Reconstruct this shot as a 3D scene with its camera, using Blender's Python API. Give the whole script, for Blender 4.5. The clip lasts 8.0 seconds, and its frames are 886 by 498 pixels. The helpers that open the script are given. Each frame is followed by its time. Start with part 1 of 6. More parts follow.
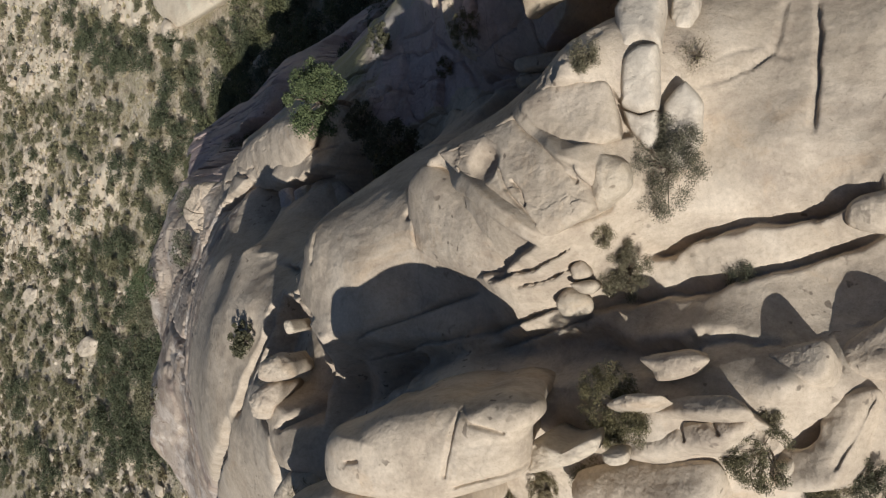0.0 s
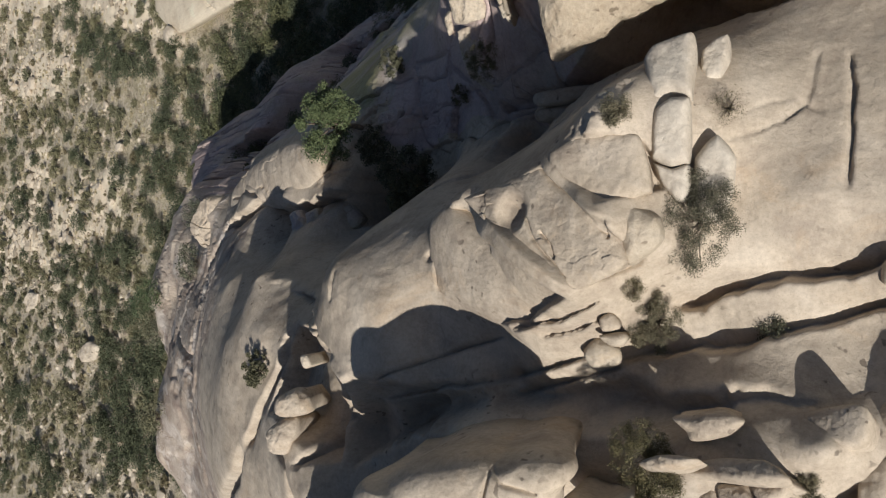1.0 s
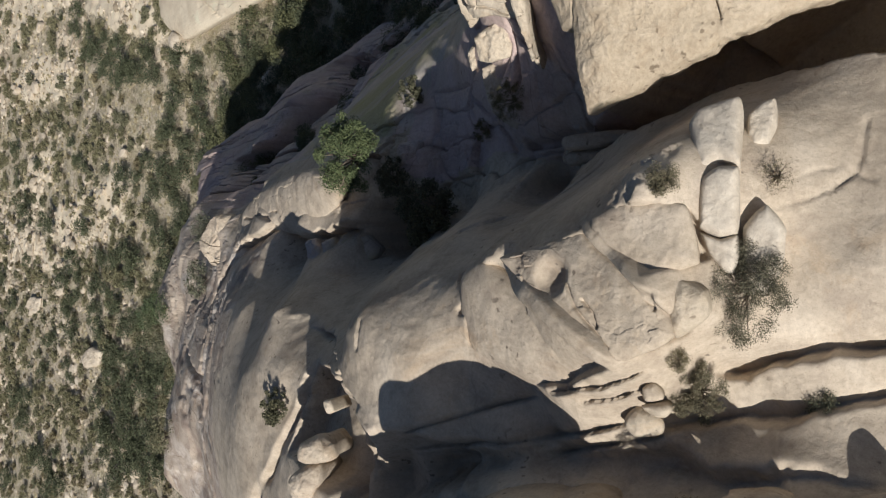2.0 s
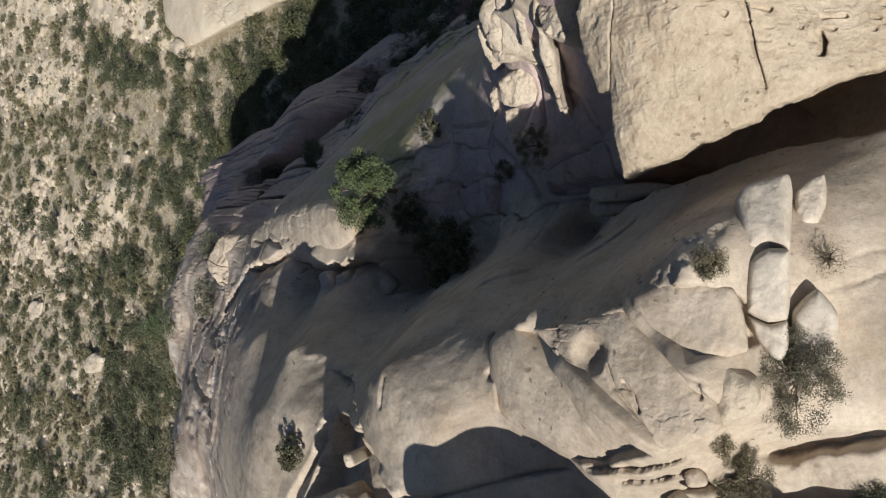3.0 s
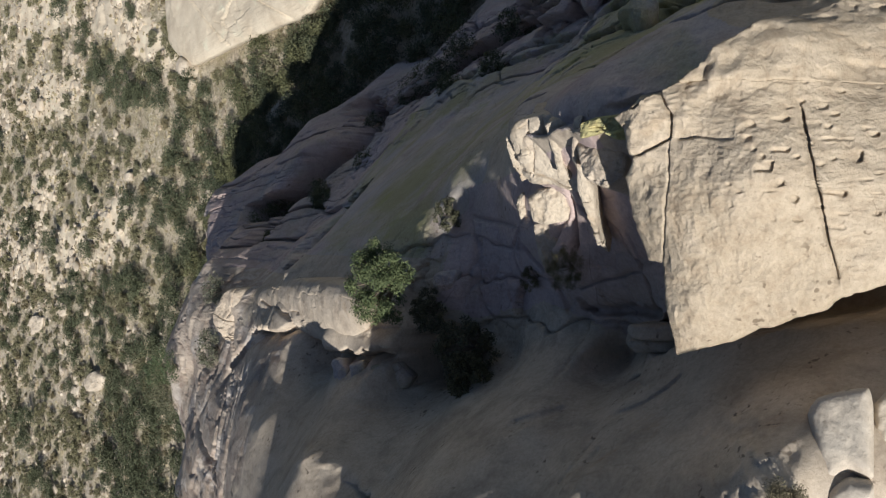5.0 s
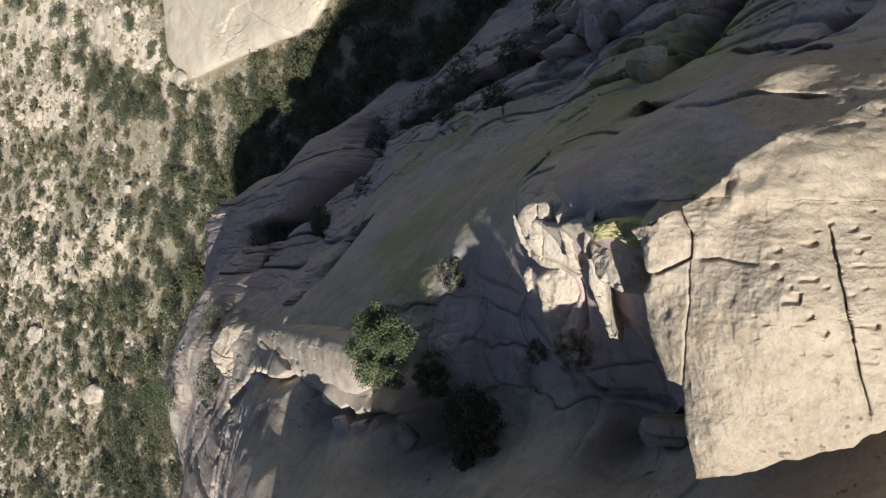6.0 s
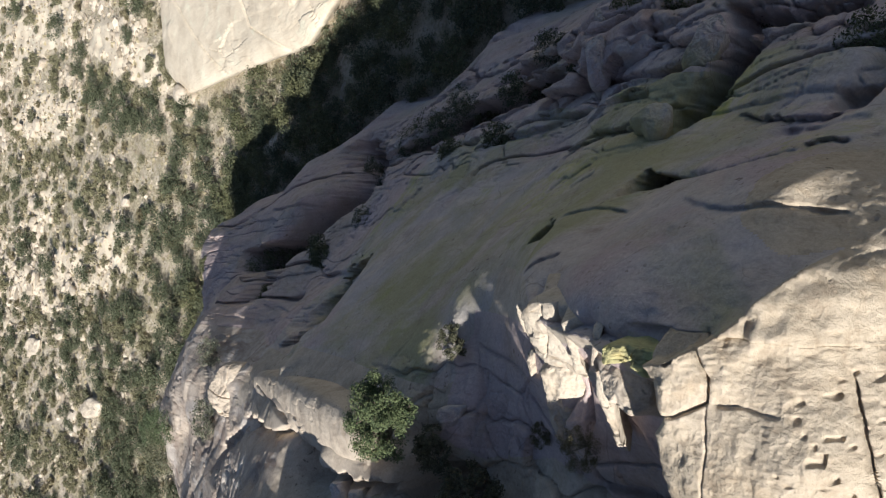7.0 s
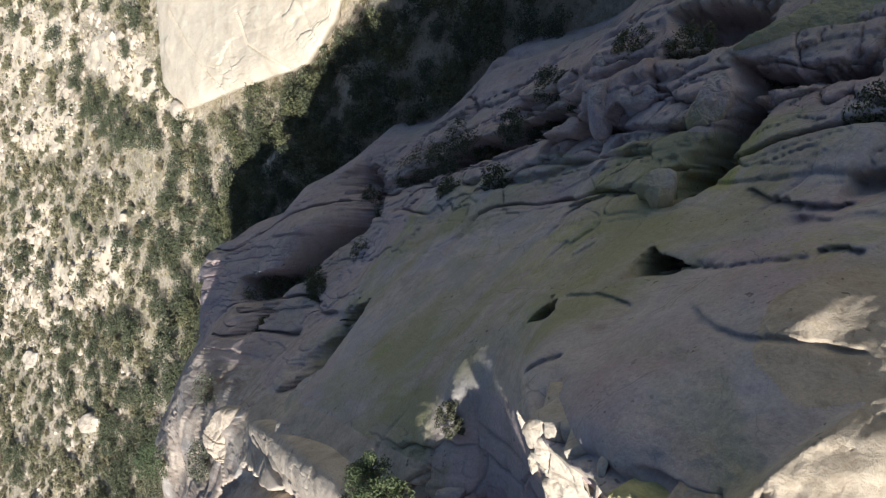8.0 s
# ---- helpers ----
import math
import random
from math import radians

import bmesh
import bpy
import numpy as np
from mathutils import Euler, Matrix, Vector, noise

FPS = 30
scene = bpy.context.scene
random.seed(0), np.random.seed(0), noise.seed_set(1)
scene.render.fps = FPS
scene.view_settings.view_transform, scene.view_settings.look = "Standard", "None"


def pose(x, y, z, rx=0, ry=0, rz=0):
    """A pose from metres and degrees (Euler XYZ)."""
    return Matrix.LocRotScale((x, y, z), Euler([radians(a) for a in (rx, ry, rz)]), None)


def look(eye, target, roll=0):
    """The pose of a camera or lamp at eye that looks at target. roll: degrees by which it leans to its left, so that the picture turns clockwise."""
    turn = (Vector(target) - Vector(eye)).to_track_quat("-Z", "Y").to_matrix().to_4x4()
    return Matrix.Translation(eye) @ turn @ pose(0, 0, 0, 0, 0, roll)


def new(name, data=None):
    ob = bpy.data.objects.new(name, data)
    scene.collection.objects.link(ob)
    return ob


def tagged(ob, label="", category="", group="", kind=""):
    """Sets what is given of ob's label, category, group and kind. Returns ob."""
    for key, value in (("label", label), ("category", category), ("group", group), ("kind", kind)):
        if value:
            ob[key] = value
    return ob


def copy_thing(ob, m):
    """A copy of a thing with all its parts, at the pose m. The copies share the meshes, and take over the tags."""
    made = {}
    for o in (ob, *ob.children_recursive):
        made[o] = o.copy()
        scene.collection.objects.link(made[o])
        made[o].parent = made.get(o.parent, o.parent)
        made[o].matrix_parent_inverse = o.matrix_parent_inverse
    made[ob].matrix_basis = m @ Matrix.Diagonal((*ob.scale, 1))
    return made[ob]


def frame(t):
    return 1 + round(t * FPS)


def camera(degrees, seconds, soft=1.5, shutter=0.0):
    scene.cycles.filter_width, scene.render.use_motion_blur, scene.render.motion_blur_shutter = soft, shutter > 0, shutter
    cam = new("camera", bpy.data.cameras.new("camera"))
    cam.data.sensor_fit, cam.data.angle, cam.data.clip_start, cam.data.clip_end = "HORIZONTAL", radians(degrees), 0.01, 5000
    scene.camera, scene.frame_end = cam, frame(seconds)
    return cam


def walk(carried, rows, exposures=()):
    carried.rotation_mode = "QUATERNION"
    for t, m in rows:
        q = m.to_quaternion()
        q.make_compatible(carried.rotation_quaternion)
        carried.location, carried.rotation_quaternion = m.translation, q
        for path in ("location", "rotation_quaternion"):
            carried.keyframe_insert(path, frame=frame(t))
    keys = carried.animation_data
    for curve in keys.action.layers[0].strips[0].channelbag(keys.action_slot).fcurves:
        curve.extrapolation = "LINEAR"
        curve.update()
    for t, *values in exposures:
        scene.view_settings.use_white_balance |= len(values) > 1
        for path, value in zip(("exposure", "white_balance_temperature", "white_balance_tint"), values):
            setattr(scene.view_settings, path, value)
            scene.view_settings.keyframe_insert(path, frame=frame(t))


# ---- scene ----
cam = camera(61.6, 8.0, 1.15)
METRES, EYE, TILT, LEAN, TURN = 10.0, 37.0, -90.0, 44.5, -90.0
ROWS = [
    (0.0, 0.0, 0.0, 0.0, 0.0, 0.0, 0.0),
    (0.5, -0.0153, 0.0023, 0.0283, -0.02, 0.02, -0.01),
    (1.0, -0.0343, 0.0094, 0.0626, -0.03, 0.05, -0.05),
    (1.5, -0.0576, 0.0188, 0.1012, -0.02, 0.08, -0.13),
    (3.0, -0.1245, 0.0594, 0.2333, 0.02, 0.13, -0.61),
    (3.5, -0.1413, 0.0779, 0.2838, 0.05, 0.16, -0.73),
    (4.0, -0.1546, 0.0976, 0.3396, 0.04, 0.18, -0.81),
    (4.5, -0.1653, 0.1157, 0.396, 0.05, 0.2, -0.88),
    (6.0, -0.1854, 0.1822, 0.6002, 0.03, 0.27, -0.86),
    (6.5, -0.1884, 0.205, 0.6753, 0.01, 0.3, -0.83),
    (7.0, -0.189, 0.2295, 0.7539, 0.0, 0.32, -0.82),
    (7.5, -0.1883, 0.2533, 0.8359, 0.0, 0.35, -0.8),
    (8.0, -0.1871, 0.2774, 0.9215, -0.02, 0.37, -0.76),
]
walk(cam, [(t, pose(0, 0, EYE, TILT, LEAN, TURN) @ pose(METRES * x, METRES * y, METRES * z, 90 + pitch, roll, yaw)) for t, x, y, z, yaw, pitch, roll in ROWS],
     [(0.0, -0.1, 5950, 11), (1.5, -0.02, 5950, 11), (3.5, 0.08, 5950, 11), (4.5, 0.14, 5900, 11), (6.0, 0.33, 5850, 11), (8.0, 0.78, 5750, 11)])

# ---- light: low clear sun from behind and to the left of the view ----
SUN_TRAVEL = Vector((0.574, 0.819, -0.648)).normalized()
sun_data = bpy.data.lights.new("sun", "SUN")
sun_data.energy, sun_data.angle, sun_data.color = 4.95, radians(0.53), (1.0, 0.915, 0.785)
sun = new("sun", sun_data)
sun.matrix_world = look((-60, -90, 90), Vector((-60, -90, 90)) + SUN_TRAVEL)
world = bpy.data.worlds.new("sky")
scene.world = world
world.use_nodes = True
wn = world.node_tree.nodes
sky = wn.new("ShaderNodeTexSky")
sky.sky_type, sky.sun_disc = "NISHITA", False
sky.sun_elevation = math.asin(-SUN_TRAVEL.z)
sky.sun_rotation = math.atan2(-SUN_TRAVEL.x, -SUN_TRAVEL.y)
world.node_tree.links.new(sky.outputs["Color"], wn["Background"].inputs["Color"])
wn["Background"].inputs["Strength"].default_value = 0.042


# ---- materials ----
def material(name, rough=0.9):
    m = bpy.data.materials.new(name)
    m.use_nodes = True
    n = m.node_tree.nodes
    b = n["Principled BSDF"]
    b.inputs["Roughness"].default_value = rough
    b.inputs["Specular IOR Level"].default_value = 0.25
    return m, n, m.node_tree.links, b


def ramp(n, stops):
    r = n.new("ShaderNodeValToRGB")
    r.color_ramp.elements[0].position, r.color_ramp.elements[1].position = stops[0][0], stops[-1][0]
    r.color_ramp.elements[0].color, r.color_ramp.elements[1].color = (*stops[0][1], 1), (*stops[-1][1], 1)
    for p, c in stops[1:-1]:
        r.color_ramp.elements.new(p).color = (*c, 1)
    return r


def grain(n, l, coords, scale, detail=6.0, rough=0.6, dist=0.0):
    t = n.new("ShaderNodeTexNoise")
    t.inputs["Scale"].default_value, t.inputs["Detail"].default_value = scale, detail
    t.inputs["Roughness"].default_value, t.inputs["Distortion"].default_value = rough, dist
    l.new(coords, t.inputs["Vector"])
    return t.outputs["Fac"]


def mix(n, l, fac, a, b, mode="MIX"):
    x = n.new("ShaderNodeMix")
    x.data_type, x.blend_type = "RGBA", mode
    for sock, v in ((x.inputs[0], fac), (x.inputs[6], a), (x.inputs[7], b)):
        if isinstance(v, (int, float)):
            sock.default_value = v
        elif isinstance(v, tuple):
            sock.default_value = (*v, 1)
        else:
            l.new(v, sock)
    return x.outputs[2]


def scaled(n, l, value, factor):
    f = n.new("ShaderNodeMath")
    f.operation = "MULTIPLY"
    f.inputs[1].default_value = factor
    l.new(value, f.inputs[0])
    return f.outputs[0]


def moved(n, l, coords, offset, stretch=(1, 1, 1)):
    mp = n.new("ShaderNodeMapping")
    mp.inputs["Location"].default_value, mp.inputs["Scale"].default_value = offset, stretch
    l.new(coords, mp.inputs["Vector"])
    return mp.outputs[0]


def mask(n, l, coords, scale, low, high, amount=1.0, detail=6.0, rough=0.62, dist=0.3):
    """A ragged patchy mask: 0 below low, amount above high."""
    r = ramp(n, [(low, (0, 0, 0)), (high, (amount, amount, amount))])
    l.new(grain(n, l, coords, scale, detail, rough, dist), r.inputs[0])
    return r.outputs[0]


def crack_net(n, l, coords, scale, wander, thin, amount, patchy):
    """Broken hairline cracks: the edges of warped cells, kept only in patches."""
    wv = n.new("ShaderNodeVectorMath")
    wv.operation = "MULTIPLY_ADD"
    wv.inputs[1].default_value = (wander, wander, wander)
    nt = n.new("ShaderNodeTexNoise")
    nt.inputs["Scale"].default_value, nt.inputs["Detail"].default_value = 1.2 * scale, 5
    l.new(coords, nt.inputs["Vector"])
    l.new(nt.outputs["Color"], wv.inputs[0])
    l.new(coords, wv.inputs[2])
    vo = n.new("ShaderNodeTexVoronoi")
    vo.feature = "DISTANCE_TO_EDGE"
    vo.inputs["Scale"].default_value = scale
    l.new(wv.outputs[0], vo.inputs["Vector"])
    ck = ramp(n, [(0.0, (1, 1, 1)), (thin, (0, 0, 0))])
    l.new(vo.outputs["Distance"], ck.inputs[0])
    keep = mask(n, l, moved(n, l, coords, (11.3, 4.1, 7.7)), 0.8 * scale, patchy, patchy + 0.08, amount, 3, 0.5)
    return mix(n, l, 1.0, ck.outputs[0], keep, "MULTIPLY")


def rock_material(name, pale, tan, brown, stain=0.5, lichen=0.0, bump=0.5, relief=1.7, rust=0.55, cracks=0.75, cool=0.0, bleach=0.0, spots=()):
    """Weathered granite: grain, tan and grey patches, brown varnish, dark specks, cracks; optional lichen, cool mottling, bleached scabs."""
    m, n, l, b = material(name, 0.92)
    geo = n.new("ShaderNodeNewGeometry").outputs["Position"]
    mid = grain(n, l, geo, relief, 7, 0.65, 0.35)
    fine = grain(n, l, geo, 14.0, 6, 0.72)
    grit = grain(n, l, geo, 42.0, 4, 0.7)
    speck = grain(n, l, geo, 70.0, 3, 0.7)
    base = ramp(n, [(0.34, brown), (0.5, tan), (0.66, pale)])
    l.new(mid, base.inputs[0])
    patch = ramp(n, [(0.4, tan), (0.6, pale)])
    l.new(grain(n, l, geo, 0.35, 5, 0.6, 0.5), patch.inputs[0])
    col = mix(n, l, 0.5, base.outputs[0], patch.outputs[0])
    # brown varnish in long soft streaks
    col = mix(n, l, scaled(n, l, mask(n, l, moved(n, l, geo, (0, 0, 0), (1.0, 0.28, 0.6)), 1.3, 0.5, 0.68, 1.0, 5, 0.65, 0.6), stain), col, brown)
    if rust:
        col = mix(n, l, mask(n, l, geo, 0.9, 0.57, 0.74, rust, 7, 0.7, 0.8), col, (0.46, 0.31, 0.17))
    col = mix(n, l, mask(n, l, moved(n, l, geo, (11.3, 4.1, 7.7)), 0.7, 0.56, 0.7, 0.6, 6, 0.6, 0.5), col, tuple(min(0.7, 1.12 * v) for v in pale))
    if cool:
        col = mix(n, l, mask(n, l, moved(n, l, geo, (3.1, 17.0, 5.5)), 0.3, 0.46, 0.6, cool, 6, 0.6, 0.8), col, (0.43, 0.41, 0.44))
        col = mix(n, l, mask(n, l, moved(n, l, geo, (23.0, 7.0, 1.5)), 0.22, 0.5, 0.62, cool, 6, 0.62, 0.8), col, (0.49, 0.37, 0.36))
    if bleach:
        col = mix(n, l, mask(n, l, moved(n, l, geo, (2.0, 9.0, 4.0), (1.0, 0.55, 1.0)), 0.8, 0.52, 0.6, bleach, 8, 0.72, 0.6), col, (0.66, 0.60, 0.53))
    if lichen:
        col = mix(n, l, mask(n, l, geo, 0.2, 0.45, 0.6, 0.95 * lichen, 7, 0.6, 0.4), col, (0.37, 0.35, 0.18))
        col = mix(n, l, mask(n, l, moved(n, l, geo, (7.7, 1.0, 3.0)), 0.55, 0.58, 0.72, 0.75 * lichen, 8, 0.66, 0.3), col, (0.38, 0.39, 0.13))
        speckled = mask(n, l, geo, 1.6, 0.4, 0.62, 1.0, 7, 0.7, 0.3)
        for place, radius in spots:
            d = n.new("ShaderNodeVectorMath")
            d.operation = "DISTANCE"
            d.inputs[1].default_value = place
            l.new(geo, d.inputs[0])
            near = ramp(n, [(0.0, (0.9, 0.9, 0.9)), (1.0, (0, 0, 0))])
            l.new(scaled(n, l, d.outputs["Value"], 1.0 / radius), near.inputs[0])
            col = mix(n, l, mix(n, l, 1.0, near.outputs[0], speckled, "MULTIPLY"), col, (0.46, 0.45, 0.10))
    fr = ramp(n, [(0.28, (0.76, 0.745, 0.73)), (0.72, (1.15, 1.145, 1.14))])
    l.new(fine, fr.inputs[0])
    col = mix(n, l, 0.8, col, fr.outputs[0], "MULTIPLY")
    sr = ramp(n, [(0.32, (0.68, 0.665, 0.65)), (0.42, (1, 1, 1))])
    l.new(speck, sr.inputs[0])
    col = mix(n, l, 0.8, col, sr.outputs[0], "MULTIPLY")
    # small dark pocks, in patches
    pocks = mix(n, l, 1.0, mask(n, l, geo, 7.5, 0.64, 0.7, 0.8, 2, 0.5), mask(n, l, moved(n, l, geo, (5.0, 5.0, 1.0)), 0.6, 0.5, 0.6, 1.0, 4), "MULTIPLY")
    col = mix(n, l, pocks, col, tuple(0.5 * v for v in brown))
    if cracks:
        col = mix(n, l, crack_net(n, l, geo, 0.55, 0.9, 0.010, cracks, 0.5), col, tuple(0.4 * v for v in brown))
        col = mix(n, l, crack_net(n, l, geo, 1.9, 0.35, 0.016, 0.8 * cracks, 0.56), col, tuple(0.45 * v for v in brown))
    l.new(col, b.inputs["Base Color"])
    bp = n.new("ShaderNodeBump")
    bp.inputs["Strength"].default_value, bp.inputs["Distance"].default_value = bump, 0.075
    height = mid
    for layer, share in ((fine, 0.38), (grit, 0.13)):
        h = n.new("ShaderNodeMath")
        h.operation = "MULTIPLY_ADD"
        h.inputs[1].default_value = share
        l.new(layer, h.inputs[0])
        l.new(height, h.inputs[2])
        height = h.outputs[0]
    l.new(height, bp.inputs["Height"])
    l.new(bp.outputs[0], b.inputs["Normal"])
    return m


granite = rock_material("granite", (0.59, 0.515, 0.415), (0.49, 0.415, 0.32), (0.28, 0.225, 0.175), 0.4, 0.0, 0.45, rust=0.4, cracks=0.18)
granite_flank = rock_material("granite_flank", (0.63, 0.56, 0.49), (0.52, 0.455, 0.39), (0.35, 0.27, 0.22), 0.45, 0.85, 0.8, rust=0.25, cool=0.6, cracks=0.45,
                              spots=[((9.5, 14.7, 20.6), 2.0), ((11.2, 10.6, 19.5), 1.8), ((9.5, 7.6, 24.0), 1.0), ((9.7, 27.3, 14.8), 2.5)])
granite_nose = rock_material("granite_nose", (0.54, 0.465, 0.375), (0.44, 0.365, 0.29), (0.25, 0.18, 0.145), 0.7, 0.0, 0.7, 1.1, rust=0.4, cool=0.08, bleach=0.7)
granite_pale = rock_material("granite_pale", (0.60, 0.53, 0.425), (0.52, 0.45, 0.35), (0.36, 0.285, 0.20), 0.3, 0.0, 0.55, cracks=0.3)
granite_white = rock_material("granite_white", (0.63, 0.575, 0.485), (0.57, 0.51, 0.42), (0.42, 0.355, 0.28), 0.2, 0.0, 0.4, rust=0.15, cracks=0.3)
granite_plate = rock_material("granite_plate", (0.57, 0.485, 0.37), (0.49, 0.41, 0.30), (0.34, 0.26, 0.175), 0.3, 0.0, 0.75, 4.5, rust=0.35, cracks=0.0)
bedrock_stone = rock_material("bedrock_stone", (0.70, 0.62, 0.48), (0.62, 0.54, 0.41), (0.44, 0.36, 0.26), 0.25, 0.0, 0.4, 0.5, rust=0.2, cracks=0.3)
granite_brown = rock_material("granite_brown", (0.60, 0.49, 0.455), (0.51, 0.405, 0.37), (0.34, 0.25, 0.22), 0.4, 0.25, 0.8, rust=0.35, cool=0.3, cracks=0.45)
granite_lichen = rock_material("granite_lichen", (0.55, 0.52, 0.30), (0.46, 0.44, 0.20), (0.30, 0.27, 0.14), 0.3, 0.9, 0.7)


def ground_material():
    m, n, l, b = material("dry_soil", 0.95)
    geo = n.new("ShaderNodeNewGeometry").outputs["Position"]
    r = ramp(n, [(0.30, (0.44, 0.375, 0.27)), (0.48, (0.62, 0.545, 0.415)), (0.66, (0.74, 0.665, 0.53))])
    l.new(grain(n, l, geo, 0.3, 9, 0.74, 0.5), r.inputs[0])
    col = mix(n, l, mask(n, l, geo, 0.5, 0.42, 0.6, 0.75, 9, 0.72, 0.2), r.outputs[0], (0.42, 0.375, 0.235))
    col = mix(n, l, mask(n, l, moved(n, l, geo, (4.0, 9.0, 0.0)), 0.2, 0.53, 0.57, 0.9, 9, 0.66), col, (0.64, 0.56, 0.44))
    col = mix(n, l, mask(n, l, moved(n, l, geo, (1.0, 3.0, 0.0)), 1.3, 0.55, 0.62, 0.8, 6, 0.7), col, (0.28, 0.245, 0.165))
    col = mix(n, l, mask(n, l, moved(n, l, geo, (8.0, 2.0, 0.0)), 1.7, 0.58, 0.63, 0.9, 5, 0.65), col, (0.68, 0.62, 0.52))
    f = ramp(n, [(0.32, (0.55, 0.53, 0.5)), (0.68, (1.2, 1.19, 1.17))])
    l.new(grain(n, l, geo, 3.5, 6, 0.78), f.inputs[0])
    col = mix(n, l, 0.95, col, f.outputs[0], "MULTIPLY")
    l.new(col, b.inputs["Base Color"])
    bp = n.new("ShaderNodeBump")
    bp.inputs["Strength"].default_value, bp.inputs["Distance"].default_value = 1.0, 0.6
    l.new(grain(n, l, geo, 1.6, 8, 0.75), bp.inputs["Height"])
    l.new(bp.outputs[0], b.inputs["Normal"])
    return m


def leaf_material(name, dark, light):
    m, n, l, b = material(name, 0.75)
    isl = n.new("ShaderNodeNewGeometry").outputs["Random Per Island"]
    oi = n.new("ShaderNodeObjectInfo").outputs["Random"]
    r = ramp(n, [(0.0, dark), (1.0, light)])
    l.new(isl, r.inputs[0])
    t = ramp(n, [(0.0, (0.75, 0.8, 0.85)), (1.0, (1.25, 1.15, 0.95))])
    l.new(oi, t.inputs[0])
    l.new(mix(n, l, 1.0, r.outputs[0], t.outputs[0], "MULTIPLY"), b.inputs["Base Color"])
    return m


def rubble_material():
    """Broken stone, each piece of its own tone."""
    m, n, l, b = material("rubble_stone", 0.95)
    r = ramp(n, [(0.0, (0.27, 0.23, 0.17)), (0.45, (0.45, 0.39, 0.30)), (1.0, (0.64, 0.57, 0.46))])
    l.new(n.new("ShaderNodeNewGeometry").outputs["Random Per Island"], r.inputs[0])
    f = ramp(n, [(0.3, (0.7, 0.68, 0.66)), (0.7, (1.12, 1.11, 1.1))])
    l.new(grain(n, l, n.new("ShaderNodeNewGeometry").outputs["Position"], 5.0), f.inputs[0])
    l.new(mix(n, l, 1.0, r.outputs[0], f.outputs[0], "MULTIPLY"), b.inputs["Base Color"])
    return m


rubble_stone = rubble_material()
soil = ground_material()
leaf_sage = leaf_material("sage_leaf", (0.075, 0.078, 0.05), (0.23, 0.225, 0.145))
leaf_ridge = leaf_material("ridge_leaf", (0.05, 0.05, 0.03), (0.17, 0.16, 0.095))
leaf_oak = leaf_material("oak_leaf", (0.048, 0.057, 0.032), (0.15, 0.16, 0.09))
leaf_tree = leaf_material("tree_leaf", (0.042, 0.064, 0.034), (0.13, 0.165, 0.085))
leaf_straw = leaf_material("straw", (0.22, 0.20, 0.14), (0.38, 0.345, 0.25))
leaf_dry = leaf_material("dry_twig", (0.09, 0.08, 0.055), (0.22, 0.20, 0.13))
bark, _n, _l, _b = material("bark", 0.9)
_r = ramp(_n, [(0.3, (0.12, 0.09, 0.07)), (0.7, (0.28, 0.23, 0.18))])
_l.new(grain(_n, _l, _n.new("ShaderNodeNewGeometry").outputs["Position"], 12.0), _r.inputs[0])
_l.new(_r.outputs[0], _b.inputs["Base Color"])


# ---- form of the ridge ----
def hash2(ix, iy, seed):
    h = (ix.astype(np.int64) * 374761393 + iy.astype(np.int64) * 668265263 + seed * 974634541) & 0xFFFFFFFF
    h = ((h ^ (h >> 13)) * 1274126177) & 0xFFFFFFFF
    h = ((h ^ (h >> 16)) * 2246822519) & 0xFFFFFFFF
    return ((h ^ (h >> 15)) & 0xFFFFFF) / float(0xFFFFFF)


def vnoise(x, y, seed=0):
    """Smooth value noise from -1 to 1."""
    x, y = np.asarray(x, float), np.asarray(y, float)
    ix, iy = np.floor(x), np.floor(y)
    fx, fy = x - ix, y - iy
    ux, uy = fx * fx * fx * (fx * (fx * 6 - 15) + 10), fy * fy * fy * (fy * (fy * 6 - 15) + 10)
    a, b = hash2(ix, iy, seed), hash2(ix + 1, iy, seed)
    c, d = hash2(ix, iy + 1, seed), hash2(ix + 1, iy + 1, seed)
    return 2 * ((a * (1 - ux) + b * ux) * (1 - uy) + (c * (1 - ux) + d * ux) * uy) - 1


def fbm(x, y, seed=0, octaves=5, gain=0.5):
    s, a, tot = 0, 1.0, 0.0
    for i in range(octaves):
        s = s + a * vnoise(x * 2.03**i + 13.7 * i, y * 2.03**i - 7.1 * i, seed + i)
        tot += a
        a *= gain
    return s / tot


def ridged(x, y, seed=0, octaves=4):
    s, a, tot = 0, 1.0, 0.0
    for i in range(octaves):
        s = s + a * (1 - np.abs(vnoise(x * 2.1**i + 5.3 * i, y * 2.1**i + 9.2 * i, seed + i)) * 2)
        tot += a
        a *= 0.5
    return s / tot


